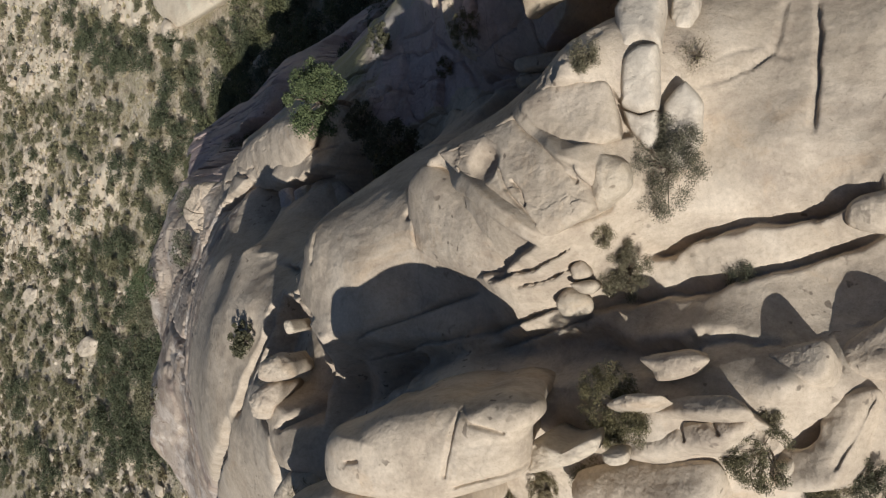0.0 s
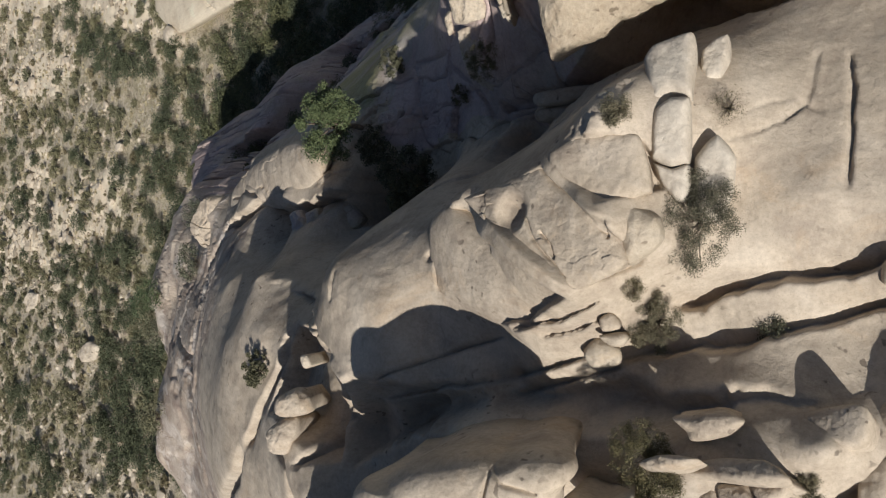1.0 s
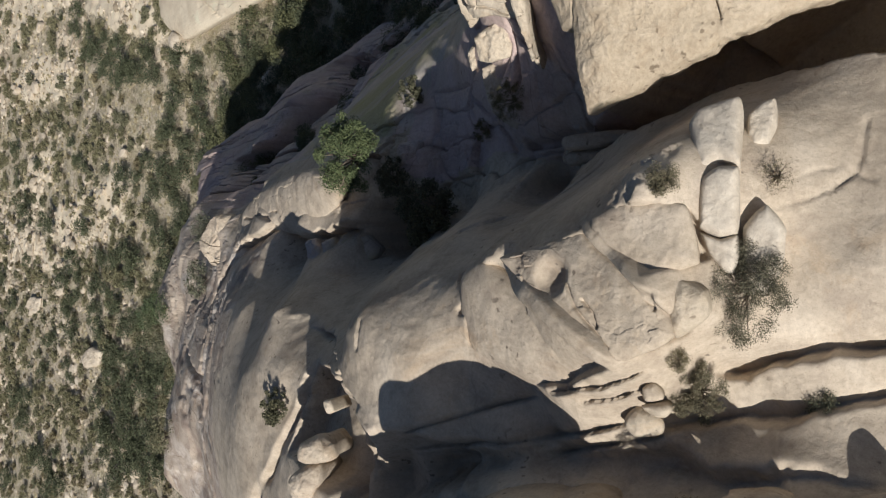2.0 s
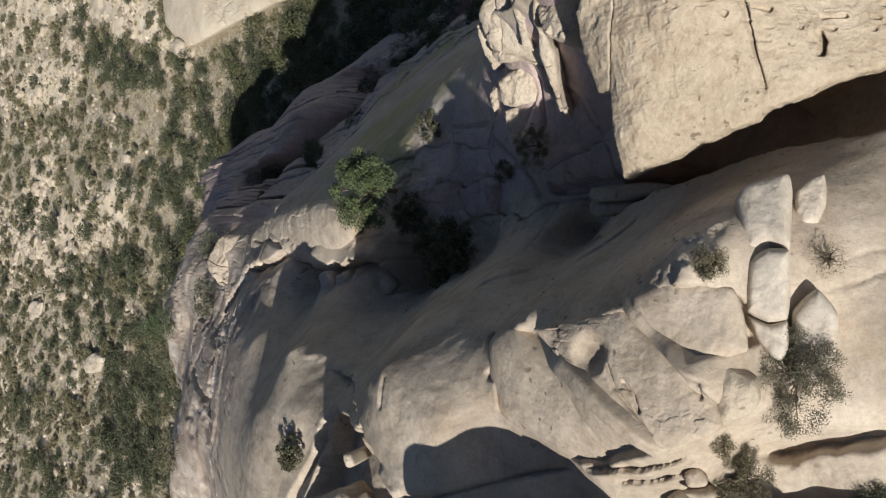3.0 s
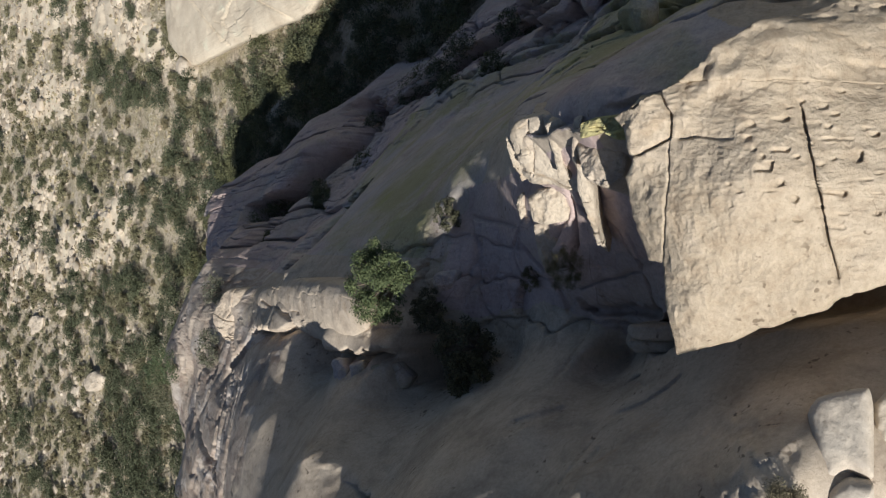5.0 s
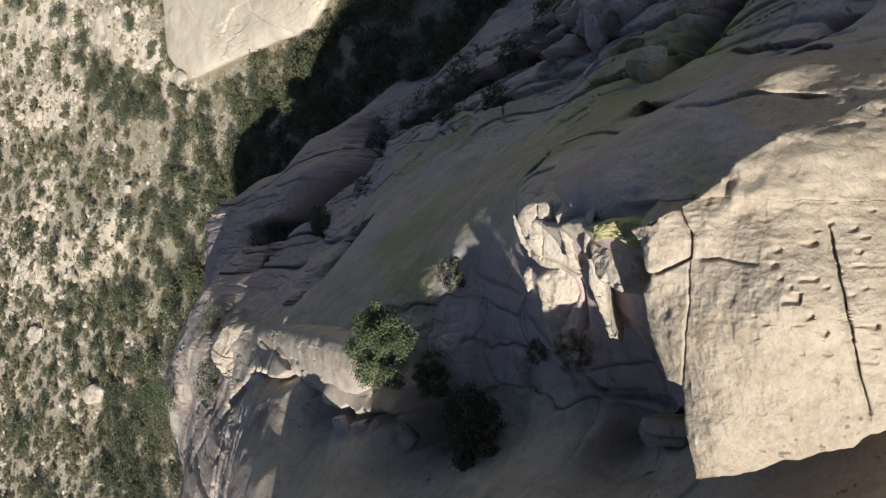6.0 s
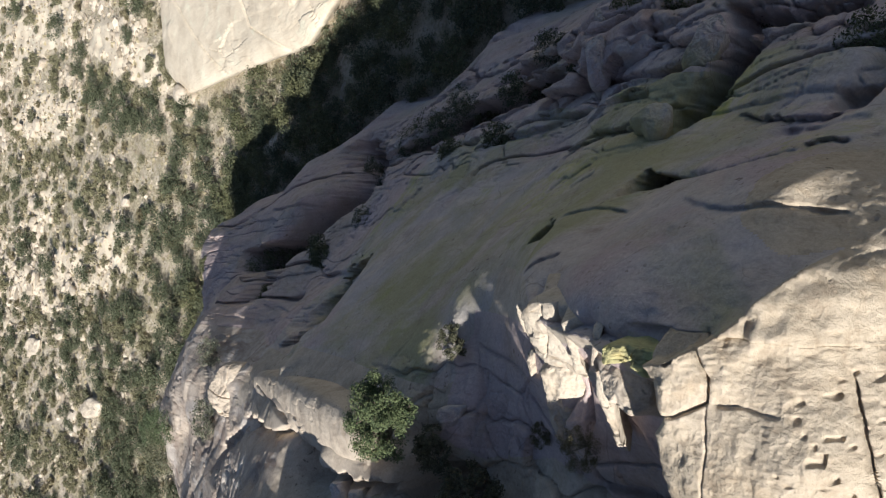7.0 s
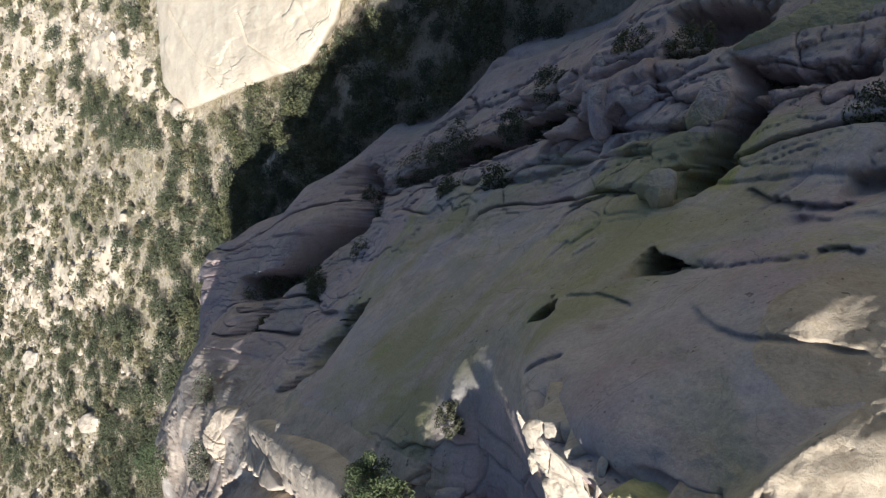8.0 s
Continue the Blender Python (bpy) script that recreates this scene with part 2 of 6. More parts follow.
# Spot heights of the bare rock, district by district: x, y, z.
LAND = {}
LAND["smooth slab"] = [(0.4, 3.06, 28.1), (0.13, 3.83, 28.44), (-0.05, 4.71, 28.54), (0.44, 2.53, 28.1), (1.32, 3.17, 28.3), (1.64, 2.88, 28.03), (2.35, 3.42, 27.98), (0.3, 1.0, 27.6), (2.6, 1.0, 27.0), (2.6, 2.3, 27.5), (1.3, 4.2, 28.5)]
LAND["ledges"] = [(-0.32, 3.65, 28.43), (-0.63, 3.12, 28.39), (-0.93, 2.79, 28.4), (-0.19, 2.68, 27.9), (-1.35, 2.79, 29.1), (-1.74, 3.08, 29.13), (-1.47, 3.32, 29.2), (-1.59, 3.85, 29.4), (-1.79, 4.07, 29.6), (-2.0, 3.49, 29.3), (-1.18, 2.52, 28.6), (-1.99, 2.7, 28.6), (-2.6, 3.4, 28.9), (-3.4, 3.0, 28.3), (-1.5, 1.0, 28.0)]
LAND["trough"] = [(-0.4, 4.2, 28.4), (-0.9, 4.74, 28.75), (-0.76, 7.24, 28.91), (-1.22, 7.05, 28.99), (-0.78, 8.38, 29.11), (-1.18, 8.78, 29.5), (-1.52, 7.19, 29.6), (-1.4, 5.22, 29.2), (-0.92, 9.76, 29.63), (-1.52, 9.99, 29.62), (-0.76, 5.5, 28.9), (-2.2, 6.0, 29.4), (-3.0, 5.5, 28.8), (-3.0, 9.0, 29.0)]
LAND["notched shoulder"] = [(-1.41, 11.87, 29.0), (-1.98, 11.64, 29.1), (-2.73, 11.68, 29.3), (-3.38, 11.53, 29.5), (-2.48, 10.87, 28.6), (-1.97, 14.38, 28.2), (-1.21, 14.69, 28.17), (-1.68, 17.15, 27.73), (-0.87, 16.9, 27.4), (-0.13, 15.5, 27.48), (-3.67, 15.48, 28.21), (-4.73, 16.35, 28.08), (-2.48, 17.0, 27.95), (-3.67, 11.05, 29.6), (-5.2, 11.0, 28.5), (-0.36, 20.76, 25.6), (-0.13, 23.45, 24.5), (-0.03, 15.9, 27.5)]
LAND["far slope"] = [(-2.42, 28.16, 22.8), (-5.27, 29.38, 23.04), (-7.2, 29.9, 22.2), (-6.68, 34.5, 21.5), (-3.44, 36.4, 19.8), (-0.73, 30.6, 21.2), (-1.83, 39.3, 18.4), (-9.3, 34.6, 21.6), (-9.5, 30.2, 22.0), (-1.68, 42.0, 18.6), (-4.2, 45.8, 16.8), (0.08, 23.5, 24.2), (1.08, 37.65, 19.2), (1.8, 30.7, 20.94)]
LAND["middle ridge"] = [(1.14, 4.78, 29.72), (0.9, 4.86, 30.0), (0.41, 4.88, 29.39), (0.1, 5.37, 29.84), (1.42, 5.56, 29.81), (1.57, 6.66, 29.53), (1.24, 7.54, 29.26), (0.74, 6.85, 29.83), (-0.42, 6.5, 29.45), (0.53, 8.42, 29.22), (-0.37, 9.1, 29.6), (0.44, 10.6, 29.27), (0.31, 11.26, 28.96), (1.56, 8.1, 28.78), (1.87, 9.68, 27.5), (2.8, 7.32, 27.17), (1.46, 12.85, 25.9), (2.41, 4.86, 29.5), (2.31, 5.28, 29.65), (1.59, 5.81, 29.8), (1.4, 7.8, 29.25), (2.86, 5.0, 28.9)]
LAND["slot"] = [(3.9, 2.5, 26.9), (3.87, 3.8, 27.1), (3.8, 4.9, 27.0), (3.53, 6.05, 26.9), (2.95, 8.0, 26.4), (3.23, 8.69, 25.5), (2.72, 9.49, 25.02), (3.15, 10.17, 25.2)]
LAND["shaded bowl"] = [(3.86, 9.36, 25.68), (4.42, 10.16, 26.0), (4.7, 9.76, 26.02), (4.11, 11.37, 25.18), (5.26, 12.91, 24.52), (4.01, 13.81, 24.29), (4.22, 14.4, 24.6), (5.79, 15.06, 24.06), (5.59, 9.84, 26.45), (6.18, 11.02, 25.92), (7.05, 11.42, 26.09), (5.88, 8.57, 27.4), (2.0, 14.6, 23.6), (2.32, 12.3, 24.72), (2.84, 9.73, 25.7), (3.0, 10.38, 25.3), (3.15, 14.36, 24.5), (5.58, 14.52, 23.9)]
LAND["lit arm"] = [(2.18, 15.41, 24.9), (1.78, 15.84, 25.3), (1.64, 17.55, 25.14), (2.33, 21.72, 24.1), (2.5, 22.03, 23.96), (3.78, 23.49, 23.22), (2.52, 30.45, 20.98), (3.6, 15.8, 24.8), (1.2, 15.5, 24.6), (1.25, 20.0, 23.4), (0.5, 18.6, 25.2), (2.1, 18.93, 24.95), (2.38, 30.45, 21.2)]
LAND["top plate"] = [(6.36, 6.48, 28.89), (5.48, 5.41, 29.0), (5.98, 6.42, 28.97), (5.82, 6.96, 29.1), (5.0, 6.53, 29.1), (4.6, 6.62, 28.93), (3.98, 6.27, 28.91), (4.88, 4.36, 27.83), (6.6, 6.7, 28.66), (7.0, 5.37, 28.2), (7.03, 6.0, 28.3), (6.86, 6.28, 28.51), (6.06, 6.89, 29.04), (3.7, 5.76, 28.45), (6.8, 4.8, 27.2), (4.4, 3.4, 27.0), (6.6, 7.77, 28.3)]
LAND["crag"] = [(6.6, 8.94, 28.2), (6.55, 8.24, 28.5), (6.35, 7.6, 28.6), (6.6, 9.8, 27.6), (6.65, 10.6, 27.0), (5.9, 9.4, 27.1), (5.6, 10.2, 26.35), (5.9, 8.6, 27.5), (5.6, 11.3, 25.7)]
LAND["shaded flank"] = [(8.96, 37.5, 11.8), (14.07, 40.6, 6.0), (7.24, 44.2, 11.6), (10.52, 38.98, 11.87), (18.4, 43.2, 0.8), (4.85, 38.65, 15.88), (5.14, 34.27, 15.31), (4.0, 39.8, 17.23), (6.16, 23.34, 20.49), (4.68, 24.53, 21.08), (8.26, 31.09, 13.71), (10.4, 24.53, 15.2), (13.57, 25.48, 12.59), (7.15, 15.04, 23.23), (12.43, 20.0, 15.07), (11.27, 17.23, 16.47), (12.48, 16.17, 16.28), (13.6, 17.93, 14.26), (10.34, 12.07, 20.15)]
LAND["near flank"] = [(10.95, 10.56, 19.73), (10.45, 9.45, 20.98), (11.92, 9.58, 19.46), (11.45, 8.24, 20.46), (10.59, 7.66, 21.3), (9.44, 6.5, 24.36), (9.25, 6.26, 24.5), (9.5, 7.23, 24.13), (8.39, 8.46, 25.77), (8.33, 7.74, 26.36), (8.35, 10.17, 24.63), (7.79, 11.59, 25.09), (8.14, 12.31, 23.88), (7.49, 10.94, 26.2), (8.5, 6.45, 26.56), (8.32, 6.3, 26.6), (13.68, 12.17, 17.34), (13.0, 9.84, 17.77), (15.1, 15.2, 15.0), (16.05, 17.76, 13.86)]
LAND["right foot"] = [(20.93, 32.33, 2.3), (18.3, 32.5, 4.6), (21.2, 32.7, 1.8), (22, 5, 9), (23, 15, 7), (25, 26, -4), (22, 40, -7), (16, 50, -6), (12, 57, -4), (26, -5, 6), (14, 0, 15.5)]
# spots with y below 0 lie unseen; raised there to keep sun off the flank
LAND["far and left foot, unseen rear rise"] = [(-4.2, 48, 14), (-3, 52, 8), (-2, 58, -1), (7.26, 56.5, 8.7), (6.0, 55.5, 8.8), (9.67, 55.5, 7.5), (11.3, 51.5, 6.6), (13.7, 45.5, 6.6), (6, 62, -1), (9.5, 61, -3), (-8, 44, 14), (-12, 40, 14), (-14, 30, 20), (-15, 46, 3), (-20, 30, 10), (-22, 20, 14), (-20, 5, 18), (-10, 10, 26), (-6, 8, 27.2), (-5, 2, 27), (-8, -6, 24), (0, -9, 27), (5, -4, 27.5), (7, -3, 27), (6, -10, 28.5), (10, -8, 25), (-26, 50, -6), (-30, 10, 0), (-29, 35, -4)]
SPOTS = np.array([p for spots in LAND.values() for p in spots])


def thin_sheet(spots, smooth=0.02):
    """Height function of a sheet drawn over spot heights."""
    n = len(spots)
    r = np.hypot(spots[:, None, 0] - spots[None, :, 0], spots[:, None, 1] - spots[None, :, 1])
    k = -np.sqrt(r * r + 0.02) - smooth * np.eye(n)
    a = np.zeros((n + 3, n + 3))
    a[:n, :n] = k
    a[:n, n:] = np.c_[np.ones(n), spots[:, :2]]
    a[n:, :n] = a[:n, n:].T
    w = np.linalg.solve(a, np.r_[spots[:, 2], 0, 0, 0])

    def height(x, y):
        x, y = np.asarray(x, float), np.asarray(y, float)
        out = np.empty(x.size)
        fx, fy = x.ravel(), y.ravel()
        for i in range(0, x.size, 20000):
            px, py = fx[i:i + 20000], fy[i:i + 20000]
            d = np.sqrt((px[:, None] - spots[None, :, 0])**2 + (py[:, None] - spots[None, :, 1])**2 + 0.02)
            out[i:i + 20000] = -d @ w[:n] + w[n] + w[n + 1] * px + w[n + 2] * py
        return out.reshape(x.shape)
    return height


base_height = thin_sheet(SPOTS)


def path_distance(x, y, path):
    """Distance to a polyline, how far along it (0 to 1), and the side (left is positive)."""
    best, along, side = np.full(x.shape, 1e9), np.zeros(x.shape), np.zeros(x.shape)
    total = sum(math.dist(a[:2], b[:2]) for a, b in zip(path, path[1:]))
    run = 0.0
    for a, b in zip(path, path[1:]):
        dx, dy = b[0] - a[0], b[1] - a[1]
        ln = math.hypot(dx, dy)
        t = np.clip(((x - a[0]) * dx + (y - a[1]) * dy) / ln**2, 0, 1)
        d = np.hypot(x - a[0] - t * dx, y - a[1] - t * dy)
        hit = d < best
        best = np.where(hit, d, best)
        along = np.where(hit, (run + t * ln) / total, along)
        side = np.where(hit, np.sign(dx * (y - a[1]) - dy * (x - a[0])), side)
        run += ln
    return best, along, side


# Joints, ledges and cracks in the rock: path in plan, depth, width, cut side.
JOINTS, PLATE_JOINTS = [], []


def joint(group, path, depth, width, side):
    group.append((path, depth, width, side))


joint(JOINTS, [(1.62, 9.96), (1.86, 9.65), (1.99, 9.45)], 0.12, 0.05, "B")  # back joint
joint(JOINTS, [(2.14, 8.25), (2.4, 7.7), (2.63, 7.45), (2.86, 7.27)], 0.14, 0.05, "B")  # back joint
joint(JOINTS, [(1.35, 8.18), (1.72, 8.14), (1.99, 8.16)], 0.1, 0.05, "B")  # back joint
joint(JOINTS, [(4.48, 38.33), (5.46, 38.48), (6.26, 38.54), (7.35, 38.41), (8.83, 37.95), (10.47, 37.21), (11.51, 36.98), (13.01, 37.72)], 3.2, 0.7, "B")  # flank joint
joint(JOINTS, [(4.75, 25.5), (5.46, 25.68), (6.0, 25.64), (6.88, 25.87)], 2.6, 0.5, "B")  # flank joint
joint(JOINTS, [(-0.1, 4.92), (-0.04, 4.72), (0.06, 4.33), (0.24, 3.73), (0.37, 3.24), (0.44, 2.89), (0.55, 2.59), (0.65, 2.2)], 0.45, 0.22, "L")  # slab edge
joint(JOINTS, [(-0.78, 5.47), (-0.68, 4.84), (-0.57, 4.51), (-0.5, 3.97), (-0.31, 3.47), (-0.14, 2.97), (0.04, 2.53), (0.16, 2.21)], 0.4, 0.16, "L")  # strip edge
joint(JOINTS, [(-1.56, 9.76), (-1.19, 8.68), (-0.92, 8.05), (-0.6, 7.09)], 0.22, 0.05, "L")  # trough joint
joint(JOINTS, [(-1.85, 9.81), (-1.54, 8.45), (-1.29, 7.39), (-1.03, 6.48), (-0.85, 5.91), (-0.73, 5.64)], 0.28, 0.1, "L")  # trough joint
joint(JOINTS, [(-1.56, 7.23), (-1.33, 6.65), (-1.09, 5.91), (-0.86, 5.3)], 0.25, 0.06, "L")  # trough joint
joint(JOINTS, [(-1.86, 8.57), (-1.61, 7.07), (-1.53, 5.98), (-1.44, 4.84)], 0.08, 0.08, "L")  # trough joint
joint(JOINTS, [(1.05, 8.76), (0.79, 8.33), (0.57, 8.29), (0.48, 8.52)], 0.3, 0.07, "B")  # notch
joint(JOINTS, [(-0.45, 6.68), (-0.3, 6.13), (-0.23, 5.76), (-0.13, 5.47), (0.01, 5.21)], 0.25, 0.1, "L")  # shelf
joint(JOINTS, [(-0.5, 6.16), (-0.43, 5.82), (-0.27, 5.4), (-0.2, 5.22)], 0.2, 0.07, "L")  # shelf
joint(JOINTS, [(-0.35, 14.9), (-0.43, 14.2), (-0.75, 12.06), (-1.16, 10.64), (-1.66, 10.55), (-2.27, 11.02), (-2.67, 10.93)], 0.3, 0.22, "R")  # shoulder edge
joint(JOINTS, [(-0.28, 10.5), (0.01, 10.49), (0.3, 10.52)], 0.06, 0.06, "B")  # wall crack
joint(JOINTS, [(-3.98, 15.59), (-3.14, 14.84), (-2.46, 14.4), (-1.56, 13.83), (-0.9, 13.72)], 0.3, 0.25, "R")  # left block edge
joint(JOINTS, [(-3.22, 34.33), (-3.85, 28.52), (-4.65, 26.46)], 0.3, 0.15, "B")  # left joint
joint(JOINTS, [(0.91, 27.01), (-0.73, 30.83), (-2.31, 28.97), (-4.07, 28.51)], 0.5, 0.3, "B")  # left joint
joint(JOINTS, [(-3.27, 13.61), (-3.51, 12.42), (-4.06, 12.17), (-5.04, 12.98)], 0.5, 0.12, "B")  # low joint
joint(JOINTS, [(-3.98, 15.59), (-4.83, 16.19), (-8.77, 24.17)], 0.5, 0.2, "B")  # low joint
joint(JOINTS, [(2.99, 3.04), (2.52, 2.95), (2.02, 2.92), (1.64, 2.91), (1.27, 2.88)], 0.12, 0.03, "B")  # slab joint
joint(JOINTS, [(3.06, 3.37), (2.5, 3.37), (2.32, 3.4)], 0.05, 0.03, "B")  # slab joint
joint(JOINTS, [(1.88, 4.13), (2.0, 3.84), (2.14, 3.57), (2.32, 3.4), (2.19, 3.19)], 0.07, 0.05, "L")  # slab joint
joint(JOINTS, [(2.22, 3.99), (2.35, 3.76), (2.4, 3.5)], 0.05, 0.04, "L")  # slab joint
joint(JOINTS, [(1.7, 10.13), (1.93, 9.58), (1.98, 9.36)], 0.15, 0.08, "B")  # back joint
joint(JOINTS, [(1.33, 7.78), (1.68, 7.86), (1.9, 7.91)], 0.12, 0.08, "B")  # back joint
joint(JOINTS, [(5.39, 14.33), (4.68, 13.86), (4.01, 13.81), (3.34, 14.06)], 0.18, 0.07, "B")  # bowl joint
joint(JOINTS, [(4.82, 12.01), (4.28, 11.15), (3.94, 10.92), (3.37, 10.63)], 0.18, 0.07, "B")  # bowl joint
joint(JOINTS, [(5.79, 9.68), (5.22, 9.76), (4.64, 9.88)], 0.3, 0.06, "B")  # bowl joint
joint(JOINTS, [(6.52, 9.87), (5.63, 9.34), (4.84, 8.99)], 0.3, 0.07, "B")  # bowl joint
joint(JOINTS, [(6.15, 11.34), (6.09, 10.47), (5.82, 9.57)], 0.35, 0.12, "L")  # bowl ledge
joint(JOINTS, [(3.65, 10.41), (3.54, 9.78), (3.65, 9.01), (3.58, 8.16)], 0.4, 0.12, "B")  # bowl ledge
joint(JOINTS, [(5.47, 14.35), (5.32, 13.33), (5.12, 12.0)], 0.12, 0.06, "B")  # bowl ledge
joint(JOINTS, [(1.3, 27.69), (1.96, 22.41), (2.26, 21.67), (1.86, 20.56), (1.84, 17.7), (2.05, 15.67), (2.41, 15.14)], 0.9, 0.35, "R")  # arm edge
joint(JOINTS, [(2.98, 26.39), (2.5, 22.3), (2.26, 21.62)], 0.2, 0.08, "B")  # arm joint
joint(JOINTS, [(2.62, 87.05), (4.0, 38.53), (3.61, 23.1), (4.17, 21.79), (5.47, 20.64)], 0.1, 0.2, "B")  # arm back
joint(JOINTS, [(11.79, 21.85), (12.0, 18.92), (12.33, 17.85), (12.31, 16.4)], 0.5, 0.2, "B")  # flank joint
joint(JOINTS, [(10.63, 16.17), (10.89, 14.52), (10.87, 13.16), (10.64, 12.51)], 0.4, 0.15, "R")  # flank joint
joint(JOINTS, [(8.73, 10.99), (8.85, 10.56), (8.98, 9.68), (9.11, 8.12), (9.22, 6.99)], 0.5, 0.09, "L")  # flank joint
joint(JOINTS, [(8.37, 12.25), (8.47, 11.22), (8.42, 10.66), (8.31, 10.06)], 0.2, 0.04, "B")  # flank joint
joint(JOINTS, [(8.47, 8.65), (8.26, 7.73), (8.18, 7.22), (8.21, 6.57), (8.14, 6.13), (8.04, 5.63)], 0.16, 0.045, "B")  # flank joint
joint(JOINTS, [(10.68, 9.78), (10.35, 8.94), (10.16, 7.98), (10.17, 7.24)], 0.5, 0.14, "R")  # flank joint
joint(JOINTS, [(9.95, 8.35), (9.81, 7.55), (9.87, 6.43)], 0.4, 0.12, "B")  # flank joint
joint(JOINTS, [(9.33, 7.17), (9.37, 6.78), (9.31, 6.42)], 0.4, 0.1, "R")  # flank joint
joint(JOINTS, [(12.89, 34.06), (13.42, 29.77), (13.46, 24.87), (13.78, 22.36), (14.09, 20.41), (14.47, 18.08)], 2.0, 0.4, "B")  # flank joint
joint(JOINTS, [(15.04, 25.7), (15.48, 23.47), (16.01, 20.57), (15.81, 17.67)], 0.6, 0.3, "B")  # flank joint
joint(JOINTS, [(14.77, 42.46), (12.75, 36.96), (10.98, 34.63), (9.74, 37.57), (7.8, 39.54), (6.15, 41.22)], 6.0, 0.8, "B")  # flank joint
joint(JOINTS, [(7.21, 25.46), (6.05, 25.02), (4.89, 26.54), (3.91, 26.72)], 5.2, 0.8, "R")  # flank joint
joint(JOINTS, [(10.15, 44.88), (10.22, 39.16), (10.06, 38.17)], 0.3, 0.12, "B")  # flank joint
joint(JOINTS, [(10.86, 10.94), (11.52, 11.68), (12.25, 11.37), (12.86, 11.16), (13.49, 10.96)], 3.2, 0.5, "B")  # flank joint
joint(JOINTS, [(12.24, 15.94), (12.77, 15.71), (12.59, 13.68), (12.79, 12.37)], 0.7, 0.25, "B")  # flank joint
joint(JOINTS, [(14.41, 17.75), (13.6, 17.75), (12.43, 16.51)], 0.5, 0.2, "B")  # flank joint
joint(JOINTS, [(14.82, 16.02), (14.54, 14.13), (14.79, 12.8)], 0.5, 0.2, "B")  # flank joint
joint(JOINTS, [(7.2, 11.17), (7.44, 10.79), (7.55, 10.49)], 0.2, 0.045, "B")  # flank joint
joint(JOINTS, [(7.93, 12.73), (8.2, 12.29)], 0.6, 0.12, "B")  # flank hollow
joint(PLATE_JOINTS, [(5.07, 4.39), (4.93, 4.35), (4.74, 4.37)], 0.35, 0.035, "B")  # plate hole
joint(PLATE_JOINTS, [(6.76, 6.75), (6.23, 6.47), (5.98, 6.49), (5.8, 6.81), (5.76, 7.02)], 0.14, 0.022, "B")  # plate joint
joint(PLATE_JOINTS, [(5.98, 6.49), (5.49, 6.46), (5.01, 6.51), (4.48, 6.67)], 0.06, 0.014, "B")  # plate joint
joint(PLATE_JOINTS, [(6.47, 5.34), (6.01, 5.17), (5.64, 5.06), (5.24, 4.99), (4.8, 4.95), (4.29, 4.88)], 0.14, 0.022, "B")  # plate joint
joint(PLATE_JOINTS, [(5.94, 6.48), (5.96, 6.18), (5.92, 5.76)], 0.08, 0.08, "L")  # plate step
joint(JOINTS, [(5.5, 26.9), (6.2, 26.7), (7.06, 26.07)], 3.4, 0.5, "B")  # flank hollow
joint(JOINTS, [(13.6, 39.6), (12.4, 36.8), (11.31, 34.91)], 2.6, 0.5, "B")  # flank hollow
joint(JOINTS, [(8.87, 11.06), (9.07, 10.57), (9.04, 9.84)], 1.0, 0.12, "B")  # flank hollow
joint(JOINTS, [(10.48, 11.78), (11.08, 11.85), (11.51, 11.6), (12.02, 11.35), (12.45, 11.07), (12.96, 10.7)], 2.4, 0.4, "B")  # flank gully
joint(JOINTS, [(10.57, 7.67), (10.63, 7.24), (10.46, 6.76)], 1.2, 0.3, "B")  # flank hollow
joint(JOINTS, [(15.25, 17.88), (15.46, 16.05), (15.5, 14.21), (15.26, 12.87)], 0.8, 0.16, "B")  # flank crack
joint(JOINTS, [(13.34, 17.54), (13.19, 15.39), (12.62, 12.67)], 0.6, 0.12, "B")  # flank crack
joint(JOINTS, [(16.31, 27.86), (17.7, 27.77), (18.42, 26.3), (20.48, 26.33)], 1.0, 0.16, "B")  # flank crack
joint(JOINTS, [(15.73, 27.51), (15.78, 24.83), (15.92, 22.24)], 0.8, 0.14, "B")  # flank crack
DARK_PIT = [(1.88, 16.1), (2.7, 15.6), (3.0, 14.6), (2.9, 13.8), (2.45, 13.45), (1.75, 13.75), (1.2, 14.75), (1.15, 15.9)]
PLATE_RIM = [(4.49, 4.18), (4.31, 4.51), (4.12, 4.89), (3.98, 5.03), (3.86, 5.35), (3.7, 5.75), (3.47, 6.22), (3.35, 6.64), (3.76, 6.65), (4.48, 6.69), (4.53, 6.9), (4.89, 7.02), (5.23, 7.11), (5.55, 7.07), (5.74, 6.92), (5.82, 6.97), (6.23, 7.17), (6.39, 7.34)]
